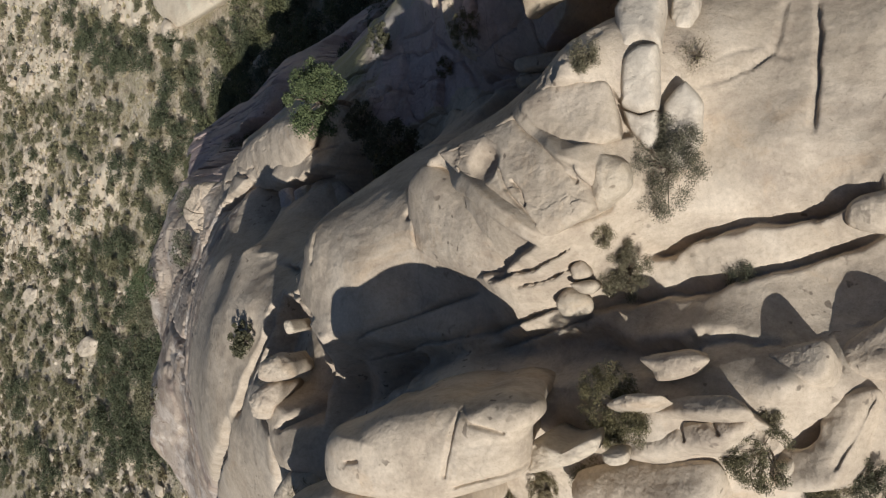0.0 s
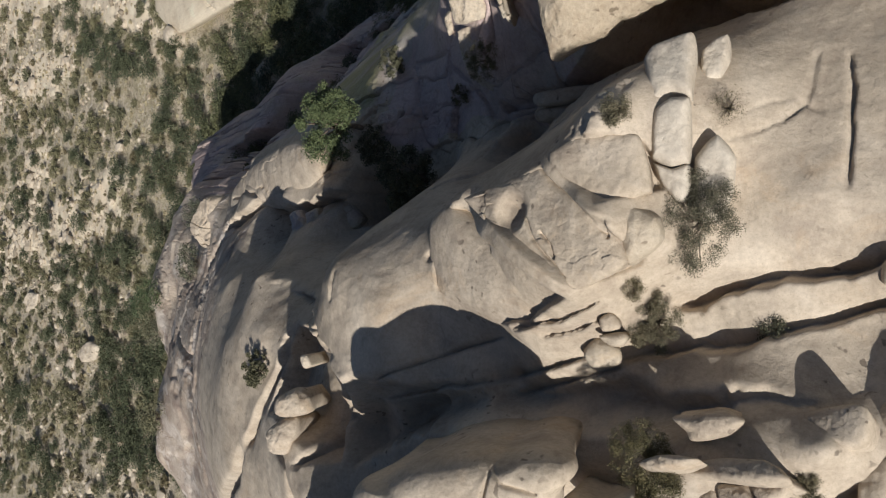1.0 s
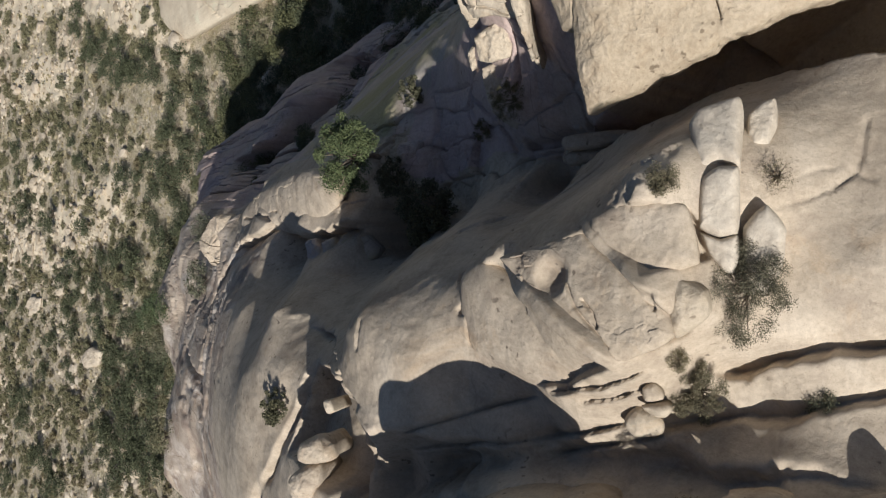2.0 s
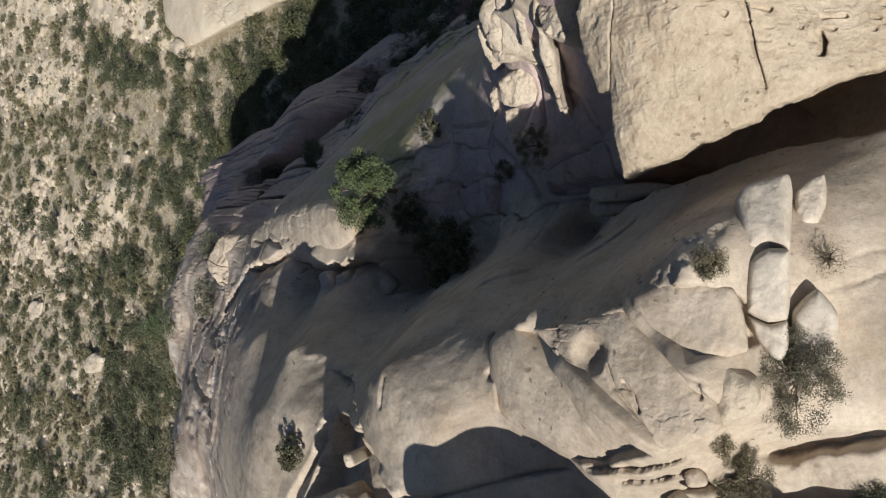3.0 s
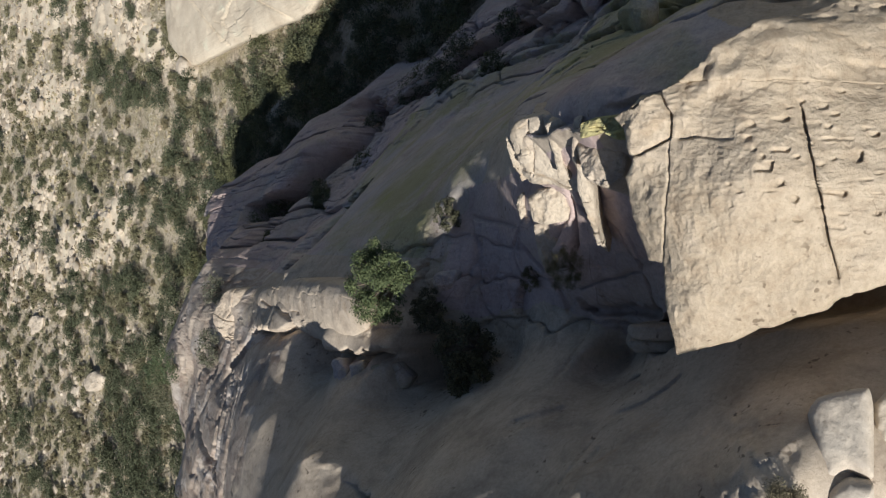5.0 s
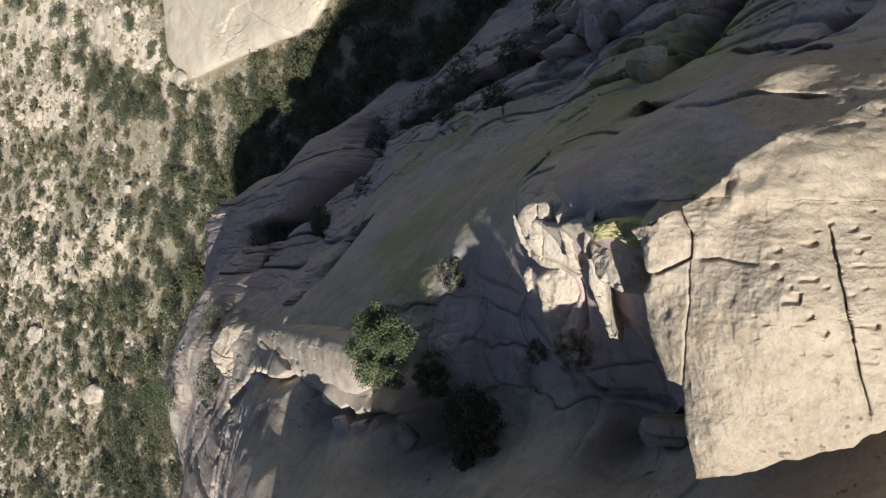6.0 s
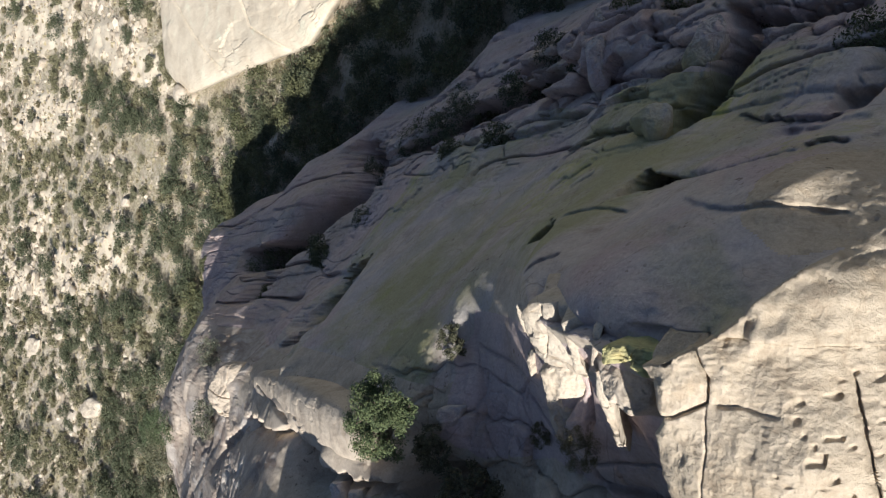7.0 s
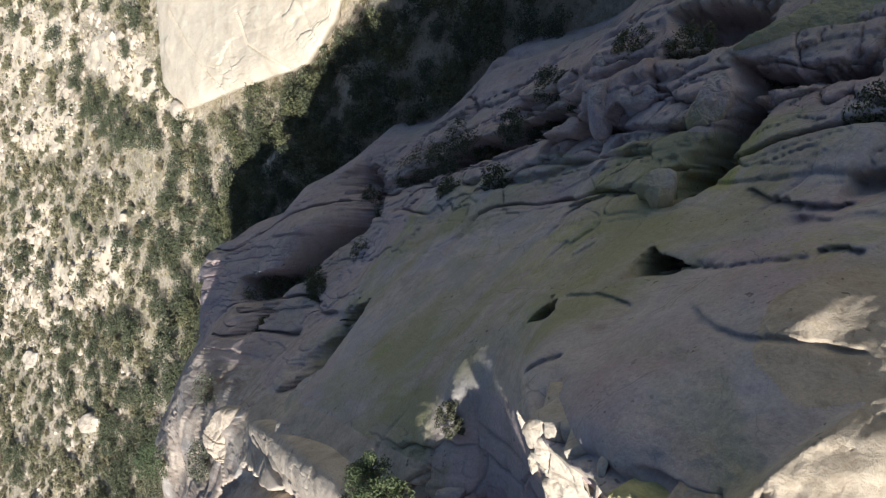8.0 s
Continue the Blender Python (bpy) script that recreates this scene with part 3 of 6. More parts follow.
CAP_BEDS = [
    [(-0.0, 8.25), (0.52, 8.35), (1.04, 8.27), (1.25, 8.0), (1.3, 7.68), (0.9, 7.0), (0.65, 6.42), (0.35, 5.9), (0.1, 5.49), (0.02, 5.43), (-0.16, 5.89), (-0.41, 6.4), (-0.42, 6.98), (-0.26, 7.62)],
    [(1.33, 7.21), (1.44, 6.78), (1.55, 6.33), (1.7, 5.91), (1.46, 5.63), (1.29, 5.36), (1.09, 5.02), (1.02, 4.82), (0.83, 4.77), (0.52, 4.68), (0.39, 4.78), (0.25, 5.05), (0.12, 5.37), (0.4, 5.76), (0.7, 6.23), (0.96, 6.72)],
    [(1.48, 5.56), (1.31, 5.33), (1.11, 5.03), (1.18, 4.83), (1.26, 4.6), (1.3, 4.51), (1.67, 4.57), (1.93, 4.68), (2.05, 5.02), (2.0, 5.41), (1.82, 5.73), (1.68, 5.75)],
]
NOTCH = [(-0.93, 13.67), (-0.95, 11.84), (-1.28, 10.83), (-2.05, 11.09), (-2.67, 11.02), (-3.15, 10.66), (-3.3, 11.45), (-3.44, 12.01), (-3.02, 11.53), (-2.79, 12.32), (-2.89, 14.08), (-1.79, 13.75)]
FLANK_GULLIES = [[(15.04, 12.22), (14.61, 11.23), (14.16, 9.95), (14.04, 8.82), (13.96, 7.95), (13.07, 7.67), (13.19, 8.78), (13.33, 9.97), (13.21, 10.73), (12.52, 11.03), (12.35, 11.53), (13.23, 11.5)],
                 [(17.85, 16.01), (17.41, 13.39), (16.62, 11.11), (15.44, 11.43), (15.09, 12.42), (15.58, 14.26), (16.84, 15.28)]]

# crusty raised ribs on the notched shoulder: path, height, half width
RIBS = [([(-0.03, 15.9), (-0.28, 13.7), (-0.65, 12.1), (-1.1, 10.9), (-1.5, 10.0)], 0.09, 0.1), ([(-1.0, 17.1), (-0.5, 16.85), (-0.03, 15.9)], 0.08, 0.15)]
# deep shaded hollows of the flank: outline, depth, softness of the rim
HOLLOWS = [
    ([(5.4, 27.3), (6.15, 27.8), (6.73, 27.4), (7.25, 26.47), (6.82, 25.26), (6.22, 25.28), (5.7, 26.0)], 3.2, 0.35),
    ([(5.81, 24.96), (4.93, 25.81), (3.54, 26.65), (3.77, 28.45), (4.29, 27.42), (5.23, 28.1), (6.17, 27.57)], 2.4, 0.4),
    ([(5.95, 45.25), (7.59, 46.34), (8.34, 39.42), (9.15, 37.62), (8.28, 35.68), (7.5, 36.67), (6.86, 38.78), (5.9, 39.5)], 3.2, 0.6),
    ([(15.2, 42.0), (11.3, 34.72), (10.34, 33.82), (10.68, 35.55), (12.44, 37.88)], 2.4, 0.4),
    ([(13.42, 29.77), (14.42, 28.55), (14.51, 24.43), (15.16, 21.38), (15.08, 18.02), (14.58, 18.1), (14.38, 20.65), (13.68, 23.05), (13.07, 24.91)], 2.6, 0.3),
    ([(8.75, 11.05), (9.03, 11.18), (9.38, 11.04), (9.21, 10.33), (9.01, 9.6), (8.82, 10.28)], 1.5, 0.1),
    ([(10.41, 11.8), (11.25, 12.11), (11.82, 11.66), (12.35, 11.53), (12.37, 11.12), (11.46, 11.16), (11.02, 11.11), (10.62, 11.63)], 2.6, 0.22),
    ([(7.72, 13.25), (8.07, 13.11), (8.35, 12.55), (8.15, 12.1), (7.9, 12.5)], 1.2, 0.1),
]


TROUGH = [(-1.85, 9.81), (-1.38, 8.57), (-1.15, 7.52), (-0.85, 5.91), (-0.86, 5.23), (-1.03, 4.66), (-0.91, 4.14), (-0.86, 3.52), (-0.91, 2.84), (-0.84, 2.51), (-0.71, 2.02), (-0.82, 2.01), (-1.0, 2.62), (-1.09, 2.95), (-1.31, 3.73), (-1.55, 3.99), (-1.69, 4.92), (-1.8, 5.75), (-1.79, 6.27), (-1.88, 6.9), (-2.0, 7.56), (-2.33, 8.72), (-2.68, 9.67)]
SADDLE = [(-1.38, 9.88), (-1.32, 9.08), (-1.6, 8.21), (-2.21, 8.24), (-2.36, 8.74), (-2.82, 9.72), (-3.19, 10.45), (-2.68, 11.09)]
# flaked and crumbling patches of the crest: outline, size of a flake, relief
FLAKED = [
    ([(2.21, 6.15), (2.59, 6.23), (2.79, 5.42), (2.71, 4.91), (2.07, 4.75), (1.73, 4.83), (1.91, 5.19), (1.96, 5.69)], 0.3, 0.045),
]


def fractured(u, v, seed=0):
    """Broken blocks: a random step for each block, and how near its edge is (0 at the joint)."""
    iu, iv = np.floor(u), np.floor(v)
    f1, f2, who = np.full(u.shape, 9.0), np.full(u.shape, 9.0), np.zeros(u.shape)
    for di in (-1, 0, 1):
        for dj in (-1, 0, 1):
            a, b = iu + di, iv + dj
            d = np.hypot(a + 0.15 + 0.7 * hash2(a, b, seed) - u, b + 0.15 + 0.7 * hash2(a, b, seed + 1) - v)
            nearer = d < f1
            f2 = np.where(nearer, f1, np.minimum(f2, d))
            who = np.where(nearer, hash2(a, b, seed + 2), who)
            f1 = np.where(nearer, d, f1)
    return who * 2 - 1, f2 - f1


def signed_inside(x, y, poly):
    """Distance to a closed outline, positive inside."""
    d = path_distance(x, y, poly + poly[:1])[0]
    ins = np.zeros(x.shape, bool)
    for (ax, ay), (bx, by) in zip(poly, poly[1:] + poly[:1]):
        cross = ((ay > y) != (by > y)) & (x < (bx - ax) * (y - ay) / (by - ay + 1e-12) + ax)
        ins ^= cross
    return np.where(ins, d, -d)


def carve(h, x, y, joints):
    """Sink joints, open cracks and undercut ledges into the rock."""
    for path, depth, width, side in joints:
        px, py = [p[0] for p in path], [p[1] for p in path]
        m = 6 * width + 0.1
        near = (x > min(px) - m) & (x < max(px) + m) & (y > min(py) - m) & (y < max(py) + m)
        if not near.any():
            continue
        xn, yn = x[near], y[near]
        wob = 0.6 * width * fbm(xn * 2.2, yn * 2.2, 31, 3) + 0.15 * width * vnoise(xn * 7, yn * 7, 33)
        d, along, sg = path_distance(xn + wob, yn - wob, path)
        fade = np.clip(np.minimum(along, 1 - along) / 0.12, 0, 1) ** 0.7
        fade = fade * (0.85 + 0.2 * vnoise(along * 7 + depth * 50, along * 0 + 3.1, 35))
        if side == "B":
            p = 0.75 * np.exp(-(d / (0.8 * width)) ** 4) + 0.25 * np.exp(-(d / (1.4 * width)) ** 2)
        else:
            cutting = sg > 0 if side == "L" else sg < 0
            p = np.where(cutting, np.exp(-d / width), np.exp(-(d / (0.22 * width)) ** 2))
        h[near] -= depth * fade * p
    return h


UNDER_SLAB = [(4.6, 4.5, 26.6), (5.0, 3.0, 26.6), (5.2, 5.5, 26.6), (4.5, 6.0, 26.5), (5.6, 4.0, 26.8)]
SLOT = [(2.95, 8.3), (3.25, 7.2), (3.53, 6.1), (3.8, 4.95), (3.87, 3.85), (3.95, 2.5), (4.1, 0.0), (5.6, 0.0), (6.3, 3.0), (6.3, 5.5), (5.2, 6.7), (4.0, 7.4), (3.5, 8.3)]
# broken crest between the sunlit slab and the shaded dome
CREST = [(7.13, 11.66), (7.13, 10.87), (6.45, 9.68), (6.4, 8.54), (6.2, 7.3), (6.32, 6.95), (6.55, 6.6), (6.9, 6.25), (7.25, 5.95), (7.55, 5.7), (7.84, 5.46), (8.3, 4.6), (8.6, 3.5)]
low_height = thin_sheet(np.array([p for k, spots in LAND.items() if k != "top plate" for p in spots] + UNDER_SLAB))
plate_height = thin_sheet(np.array([p for k in ("top plate", "crag", "shaded flank", "near flank", "right foot", "far and left foot, unseen rear rise") for p in LAND[k]]))
PLATE_OUTLINE = PLATE_RIM + [(7.0, 8.1), (8.6, 9.2), (13, 9.2), (13, -1), (5.6, -1), (5.0, 3.2)]


def crest_lift(x, y):
    """The broken lip along the crest, steep on the shaded side, with chipped scales behind it."""
    jag = 0.2 * fbm(x * 2.4, y * 2.4, 131, 5)
    d, along, sg = path_distance(x + jag, y - jag, CREST)
    up = np.clip(0.26 + 0.35 * vnoise(x * 2.2, y * 2.2, 133), 0.05, 0.55) * np.clip(np.minimum(along, 1 - along) / 0.06, 0, 1)
    step, _ = fractured(x * 3.0 + 2 * jag, y * 2.2 + 2 * jag, 137)
    behind = np.exp(-d / 0.4) * (up + 0.1 * step * np.exp(-d / 0.5))
    return np.where(sg > 0, up * np.exp(-(d / 0.07) ** 2), behind)


def slab_back(y):
    """Where the slab runs into the ridge behind it: a wandering hairline."""
    return 6.66 + 0.09 * fbm(y * 1.7, y * 0 + 2.0, 151, 5)


def plate_top(x, y):
    """Upper face of the overhanging slab: ripples, scales, weathering pits and joints."""
    c, s = math.cos(0.10), math.sin(0.10)
    u, v = x * c + y * s, y * c - x * s
    high = plate_height(x, y)
    high = high + 0.05 * fbm(x * 2.2, y * 1.6, 61, 5) + 0.012 * fbm(x * 9, y * 9, 62, 3) + 0.026 * np.clip(x - 4.8, 0, 1.5) * ridged(u * 3.6, v * 1.9, 63, 5) + 0.016 * ridged(x * 6.0, y * 5.0, 66, 3)
    pit = np.clip(vnoise(x * 13, y * 11, 65) - 0.5, 0, 1) * np.clip((x - 4.7) / 0.5, 0, 1) * np.clip((5.9 - y) / 0.5, 0.12, 1)
    return carve(high - 0.2 * pit + crest_lift(x, y), x, y, PLATE_JOINTS)


def ridge_height(x, y):
    wob = 0.035 * fbm(x * 3.1, y * 3.1, 51, 4)
    inside = signed_inside(x + wob, y - wob, PLATE_OUTLINE)
    # the rock under the slab is set back, so that the slab overhangs the slot
    back = 1.7 * np.clip((6.3 - x) / 0.6, 0, 1)
    soft = 0.25 + 0.6 * np.clip((x - 6.0) / 1.2, 0, 1)
    k = np.clip((inside - 0.55 * back) / soft + 0.5 * np.clip(1 - back, 0, 1), 0, 1)
    k = k * k * (3 - 2 * k)
    low, high = low_height(x, y), plate_top(x, y)
    d = np.clip(signed_inside(x + 3 * wob, y - 3 * wob, SLOT) / 0.22, 0, 1)
    low = low + 0.25 * crest_lift(x, y) * np.clip((y - 6.5) / 0.5, 0, 1) - 2.8 * d * d * (3 - 2 * d)
    # behind the crag the crest breaks off into the shaded flank
    d, _, sg = path_distance(x + 2 * wob, y - 2 * wob, CREST[1:6])
    low = low - np.where(sg > 0, 0.5 * np.clip(d / 0.14, 0, 1) * np.exp(-d / 0.8), 0) * np.clip((y - 7.2) / 0.3, 0, 1) * np.clip((10.8 - y) / 0.8, 0, 1)
    high = high - 0.28 * np.clip((slab_back(y) - x) / 0.03, 0, 1)
    c, s = math.cos(0.10), math.sin(0.10)
    u, v = x * c + y * s, y * c - x * s
    h = low * (1 - k) + high * k
    for bed in CAP_BEDS:
        d = np.clip((signed_inside(x, y, bed) - 0.03) / 0.12, 0, 1)
        h = h - 0.3 * d
    for outline, flake, relief in FLAKED:
        d = np.clip(signed_inside(x + 4 * wob, y - 4 * wob, outline) / 0.12, 0, 1)
        bend = 3 * wob / flake
        step, _ = fractured((0.7 * x + 0.7 * y) / flake + bend, (0.7 * y - 0.7 * x) / (2.2 * flake) - bend, 141)
        small, _ = fractured(x * 2.3 / flake, y * 2.3 / flake, 143)
        h = h + relief * d * (step + 0.4 * small)
    d = np.clip(signed_inside(x + 4 * wob, y + 4 * wob, DARK_PIT) / 0.5, 0, 1)
    h = h - 3.0 * d * d * (3 - 2 * d)
    d = np.clip(signed_inside(x + 2 * wob, y + 2 * wob, NOTCH) / 0.3, 0, 1)
    h = h - 0.75 * d * d * (3 - 2 * d)
    d = np.clip(signed_inside(x + 2 * wob, y + 2 * wob, TROUGH) / 0.45, 0, 1)
    h = h - 0.55 * d * d * (3 - 2 * d)
    d = np.clip(signed_inside(x + 2 * wob, y + 2 * wob, SADDLE) / 0.35, 0, 1)
    h = h - 0.6 * d * d * (3 - 2 * d)
    for gully in FLANK_GULLIES:
        d = np.clip(signed_inside(x + 8 * wob, y + 8 * wob, gully) / 0.7, 0, 1)
        h = h - 2.6 * d * d * (3 - 2 * d)
    for outline, depth, soft in HOLLOWS:
        d = np.clip(signed_inside(x + 4 * wob, y + 4 * wob, outline) / soft, 0, 1)
        h = h - depth * d * d * (3 - 2 * d)
    for path, high, wide in RIBS:
        d = path_distance(x + 3 * wob, y - 3 * wob, path)[0]
        h = h + high * np.exp(-(d / wide) ** 2) * (0.7 + 0.5 * vnoise(x * 3, y * 3, 181))
    h = carve(h, x, y, JOINTS)
    far = np.clip((y - 14) / 14, 0, 1) + np.clip((x - 7.5) / 3, 0, 1)
    far = np.clip(far, 0, 1)
    h = h + (1 - far) * (0.045 * fbm(x * 1.3, y * 0.9, 3, 4) + 0.014 * fbm(x * 6, y * 5, 7, 4))
    # right flank: long ribs parted by deep joints, cut across by lesser ones
    flank = np.clip((x - 8.6) / 2.5, 0, 1) * np.clip((y - 3) / 3, 0, 1) + np.clip((x - 3.2) / 1.5, 0, 1) * np.clip((y - 26) / 6, 0, 1)
    flank = np.clip(flank, 0, 1)
    back = np.clip((y - 24) / 5, 0, 1) * np.clip((12 - x) / 3, 0, 1)
    warp = 0.5 * fbm(u * 0.5, v * 0.2, 75, 3)
    n1, n2 = vnoise(u * 0.42 + warp, v * 0.075, 77), vnoise(u * 1.0 + warp, v * 0.16, 79)
    n3 = vnoise(u * 0.35 + 2 * warp, v * 0.5, 81)
    h = h + flank * (0.16 * np.abs(n1) + 0.05 * np.abs(n2) - 0.6 * np.exp(-(n1 / 0.04) ** 2) - 0.08 * np.exp(-(n2 / 0.04) ** 2) - 0.14 * np.exp(-(n3 / 0.03) ** 2) + 0.12 * fbm(u * 0.9, v * 0.45, 21, 5))
    dome = np.clip((x - 7.0) / 0.8, 0, 1) * np.clip((30 - y) / 8, 0, 1)
    tilt = 0.25 * fbm(u * 0.8, v * 0.4, 161, 3)
    s4, e4 = fractured(u * 1.1 + tilt, v * 0.34 + tilt, 163)
    h = h + dome * (0.06 * fbm(u * 1.6, v * 0.8, 165, 5) + np.clip(1.4 * vnoise(u * 0.3, v * 0.2, 167), 0, 1) * (0.07 * s4 - 0.05 * np.exp(-(e4 / 0.05) ** 2)))
    # broken blocks in the shaded bowl, on the flank and on the nose
    ww = 0.35 * fbm(x * 0.9, y * 0.9, 101, 3)
    bowl = np.clip((x - 2.2 + 0.0 * y) / 0.8, 0, 1) * np.clip((y - 7.6) / 0.8, 0, 1) * np.clip((19 - y) / 3, 0, 1) * np.clip((5.6 - x) / 0.8, 0, 1) * (1 - k)
    st, ed = fractured(u * 0.95 + ww, v * 0.6 - ww, 103)
    s2, e2 = fractured(u * 2.6 + ww, v * 1.9 + ww, 107)
    h = h + bowl * (0.16 * st - 0.12 * np.exp(-(ed / 0.05) ** 2) + 0.04 * s2 - 0.03 * np.exp(-(e2 / 0.07) ** 2))
    st, ed = fractured(u * 0.5 + 0.6 * ww, v * 0.17 + ww, 111)
    s2, e2 = fractured(u * 1.3 + ww, v * 0.5 + ww, 113)
    s5, e5 = fractured(u * 3.1 + ww, v * 1.5 + ww, 114)
    broken = np.clip(0.45 + 1.6 * vnoise(u * 0.16, v * 0.07, 115), 0.15, 1) * (0.3 + 0.7 * np.clip((x - 10.5) / 2, 0, 1))
    broken = np.maximum(broken, 0.22 * back)
    h = h + flank * broken * (0.46 * st - 0.5 * np.exp(-(ed / 0.05) ** 2) + 0.15 * s2 - 0.12 * np.exp(-(e2 / 0.05) ** 2) + 0.03 * s5 - 0.04 * np.exp(-(e5 / 0.08) ** 2))
    # far nose: rounded humps, a few open joints, shallow broken patches
    nose = np.clip((y - 20) / 6, 0, 1) * np.clip((5 - x) / 2, 0, 1)
    st, ed = fractured(x * 0.22 + ww, y * 0.3 - x * 0.1 + ww, 117)
    s2, e2 = fractured(x * 0.8 + 2 * ww, y * 0.75 + 2 * ww, 119)
    s3, e3 = fractured(x * 1.9 + 2 * ww, y * 1.4 - x * 0.5 + 2 * ww, 123)
    m1 = vnoise(x * 0.13 + 0.6 * warp, y * 0.3 + x * 0.1, 83)
    patch = np.clip(1.6 * vnoise(x * 0.25, y * 0.25, 121) - 0.1, 0, 1)
    h = h + nose * (0.07 * st - 0.1 * np.exp(-(ed / 0.06) ** 2) - 0.08 * np.exp(-(m1 / 0.08) ** 2) + 0.2 * fbm(x * 0.45, y * 0.28, 87, 3, 0.45)
                    + (0.35 + 0.65 * patch) * (0.06 * s2 - 0.05 * np.exp(-(e2 / 0.05) ** 2)) + 0.015 * s3 - 0.02 * np.exp(-(e3 / 0.1) ** 2))
    return h


def spaced(stops):
    """Grid lines: (from, step) pairs, the step growing evenly between them."""
    out = [stops[0][0]]
    for (a, sa), (b, sb) in zip(stops, stops[1:]):
        while out[-1] < b:
            t = (out[-1] - a) / (b - a)
            out.append(out[-1] + sa + (sb - sa) * t)
    return np.array(out)


def sheet_mesh(name, xs, ys, fn, mats, pick=None):
    gx, gy = np.meshgrid(xs, ys)
    gz = fn(gx, gy)
    nx, ny = len(xs), len(ys)
    me = bpy.data.meshes.new(name)
    idx = np.arange(nx * ny).reshape(ny, nx)
    f = np.stack([idx[:-1, :-1], idx[:-1, 1:], idx[1:, 1:], idx[1:, :-1]], -1).reshape(-1, 4)
    me.vertices.add(nx * ny)
    me.vertices.foreach_set("co", np.stack([gx, gy, gz], -1).astype(np.float32).ravel())
    me.loops.add(f.size)
    me.loops.foreach_set("vertex_index", f.ravel().astype(np.int32))
    me.polygons.add(len(f))
    me.polygons.foreach_set("loop_start", np.arange(0, f.size, 4, dtype=np.int32))
    me.polygons.foreach_set("use_smooth", np.ones(len(f), bool))
    for m in mats:
        me.materials.append(m)
    if pick is not None:
        me.polygons.foreach_set("material_index", pick(gx[:-1, :-1], gy[:-1, :-1]).ravel().astype(np.int32))
    me.update()
    me.validate()
    return new(name, me)


def rock_kind(x, y):
    """Which rock lies where: tan crest, shaded flank behind the broken lip, top plate, flaky far nose."""
    behind = path_distance(x, y, CREST)[2] > 0
    flank = np.where(y < 11.7, behind & (x > 6.2), x + 0.5 * fbm(x * 0.5, y * 0.5, 5) > 7.1) | ((y > 24) & (x > 3.6)) | ((y > 14.5 + 1.5 * fbm(x * 0.5, y * 0.5, 6)) & (x > 4.4))
    nose = ((y + 2.0 * fbm(x * 0.6, y * 0.6, 9) > 21.5) & (x < 1.3 + 1.2 * fbm(x * 0.5, y * 0.5, 8))) | (y > 29)
    rusty = (y + 4 * fbm(x * 0.2, y * 0.2, 12) > 29) | (x + 2 * fbm(x * 0.2, y * 0.2, 14) > 12.6)
    edge = 0.6 * fbm(x * 0.8, y * 0.8, 16)
    bowl = (x + edge > 3.3) & (x < 6.2) & (y + edge > 7.8) & (y + edge < 14.6) & ~behind & (signed_inside(x, y, PLATE_OUTLINE) < 0)
    bare = np.hypot((x - 8.35) / 0.7, (y - 5.9) / 1.1) + edge < 1.0
    flank, rusty = (flank & ~bare) | bowl, rusty | bowl
    return np.where(flank, np.where(rusty, 4, 1), np.where(signed_inside(x, y, PLATE_OUTLINE) > 0, 2, np.where(nose, 3, 0)))


xs = spaced([(-34, 1.2), (-9, 0.14), (-4.0, 0.05), (-2.6, 0.03), (7.5, 0.03), (9.0, 0.04), (14, 0.06), (19, 0.15), (30, 1.0)])
ys = spaced([(-12, 0.8), (1.0, 0.06), (2.6, 0.03), (9.5, 0.03), (13, 0.04), (20, 0.08), (28, 0.14), (46, 0.18), (66, 0.6)])
ridge = sheet_mesh("rock_ridge", xs, ys, ridge_height, [granite, granite_flank, granite_plate, granite_nose, granite_brown],
                   lambda x, y: rock_kind(x, y))
tagged(ridge, "weathered tan granite ridge with long joints and rounded fins", "rock ridge", kind="structure")


# line of the wash, the cliff on its left
WASH = [(48, 8), (36, 30), (29, 47), (26, 56), (22.5, 62), (17, 68), (9, 75), (4, 78)]


# stretches of bare bedrock in the plain
BEDROCK = [
    [(42.7, 139.2), (45.8, 129.4), (40.5, 107.9), (35.4, 105.6), (36.0, 111.9), (36.2, 118.7), (32.0, 120.9), (33.4, 134.3), (39.5, 142.1)],
    [(33.7, 104.6), (35.9, 98.1), (34.5, 92.1), (31.6, 91.2), (30.8, 87.2), (29.0, 83.2), (24.6, 82.8), (24.9, 87.5), (27.1, 89.4), (29.3, 95.2), (31.2, 96.2), (31.3, 100.6)],
    [(6.8, 116.1), (7.8, 106.4), (10.1, 97.0), (12.5, 90.4), (5.1, 90.4), (2.3, 95.8), (1.3, 108.1), (3.6, 118.3)],
    [(7.7, 148.4), (4.8, 129.9), (2.7, 119.4), (-0.4, 112.4), (-0.9, 107.0), (-1.8, 119.2), (-0.2, 132.4), (0.9, 148.0)],
    [(30.3, 125.9), (28.1, 107.3), (25.2, 103.2), (23.0, 115.7), (23.2, 128.1), (26.5, 136.8)],
    [(15.8, 129.1), (15.4, 110.9), (10.8, 115.1), (9.6, 127.4)],
    [(50.0, 150.0), (56.0, 128.0), (47.0, 108.0), (43.0, 110.0), (47.5, 128.0), (45.5, 150.0)],
]


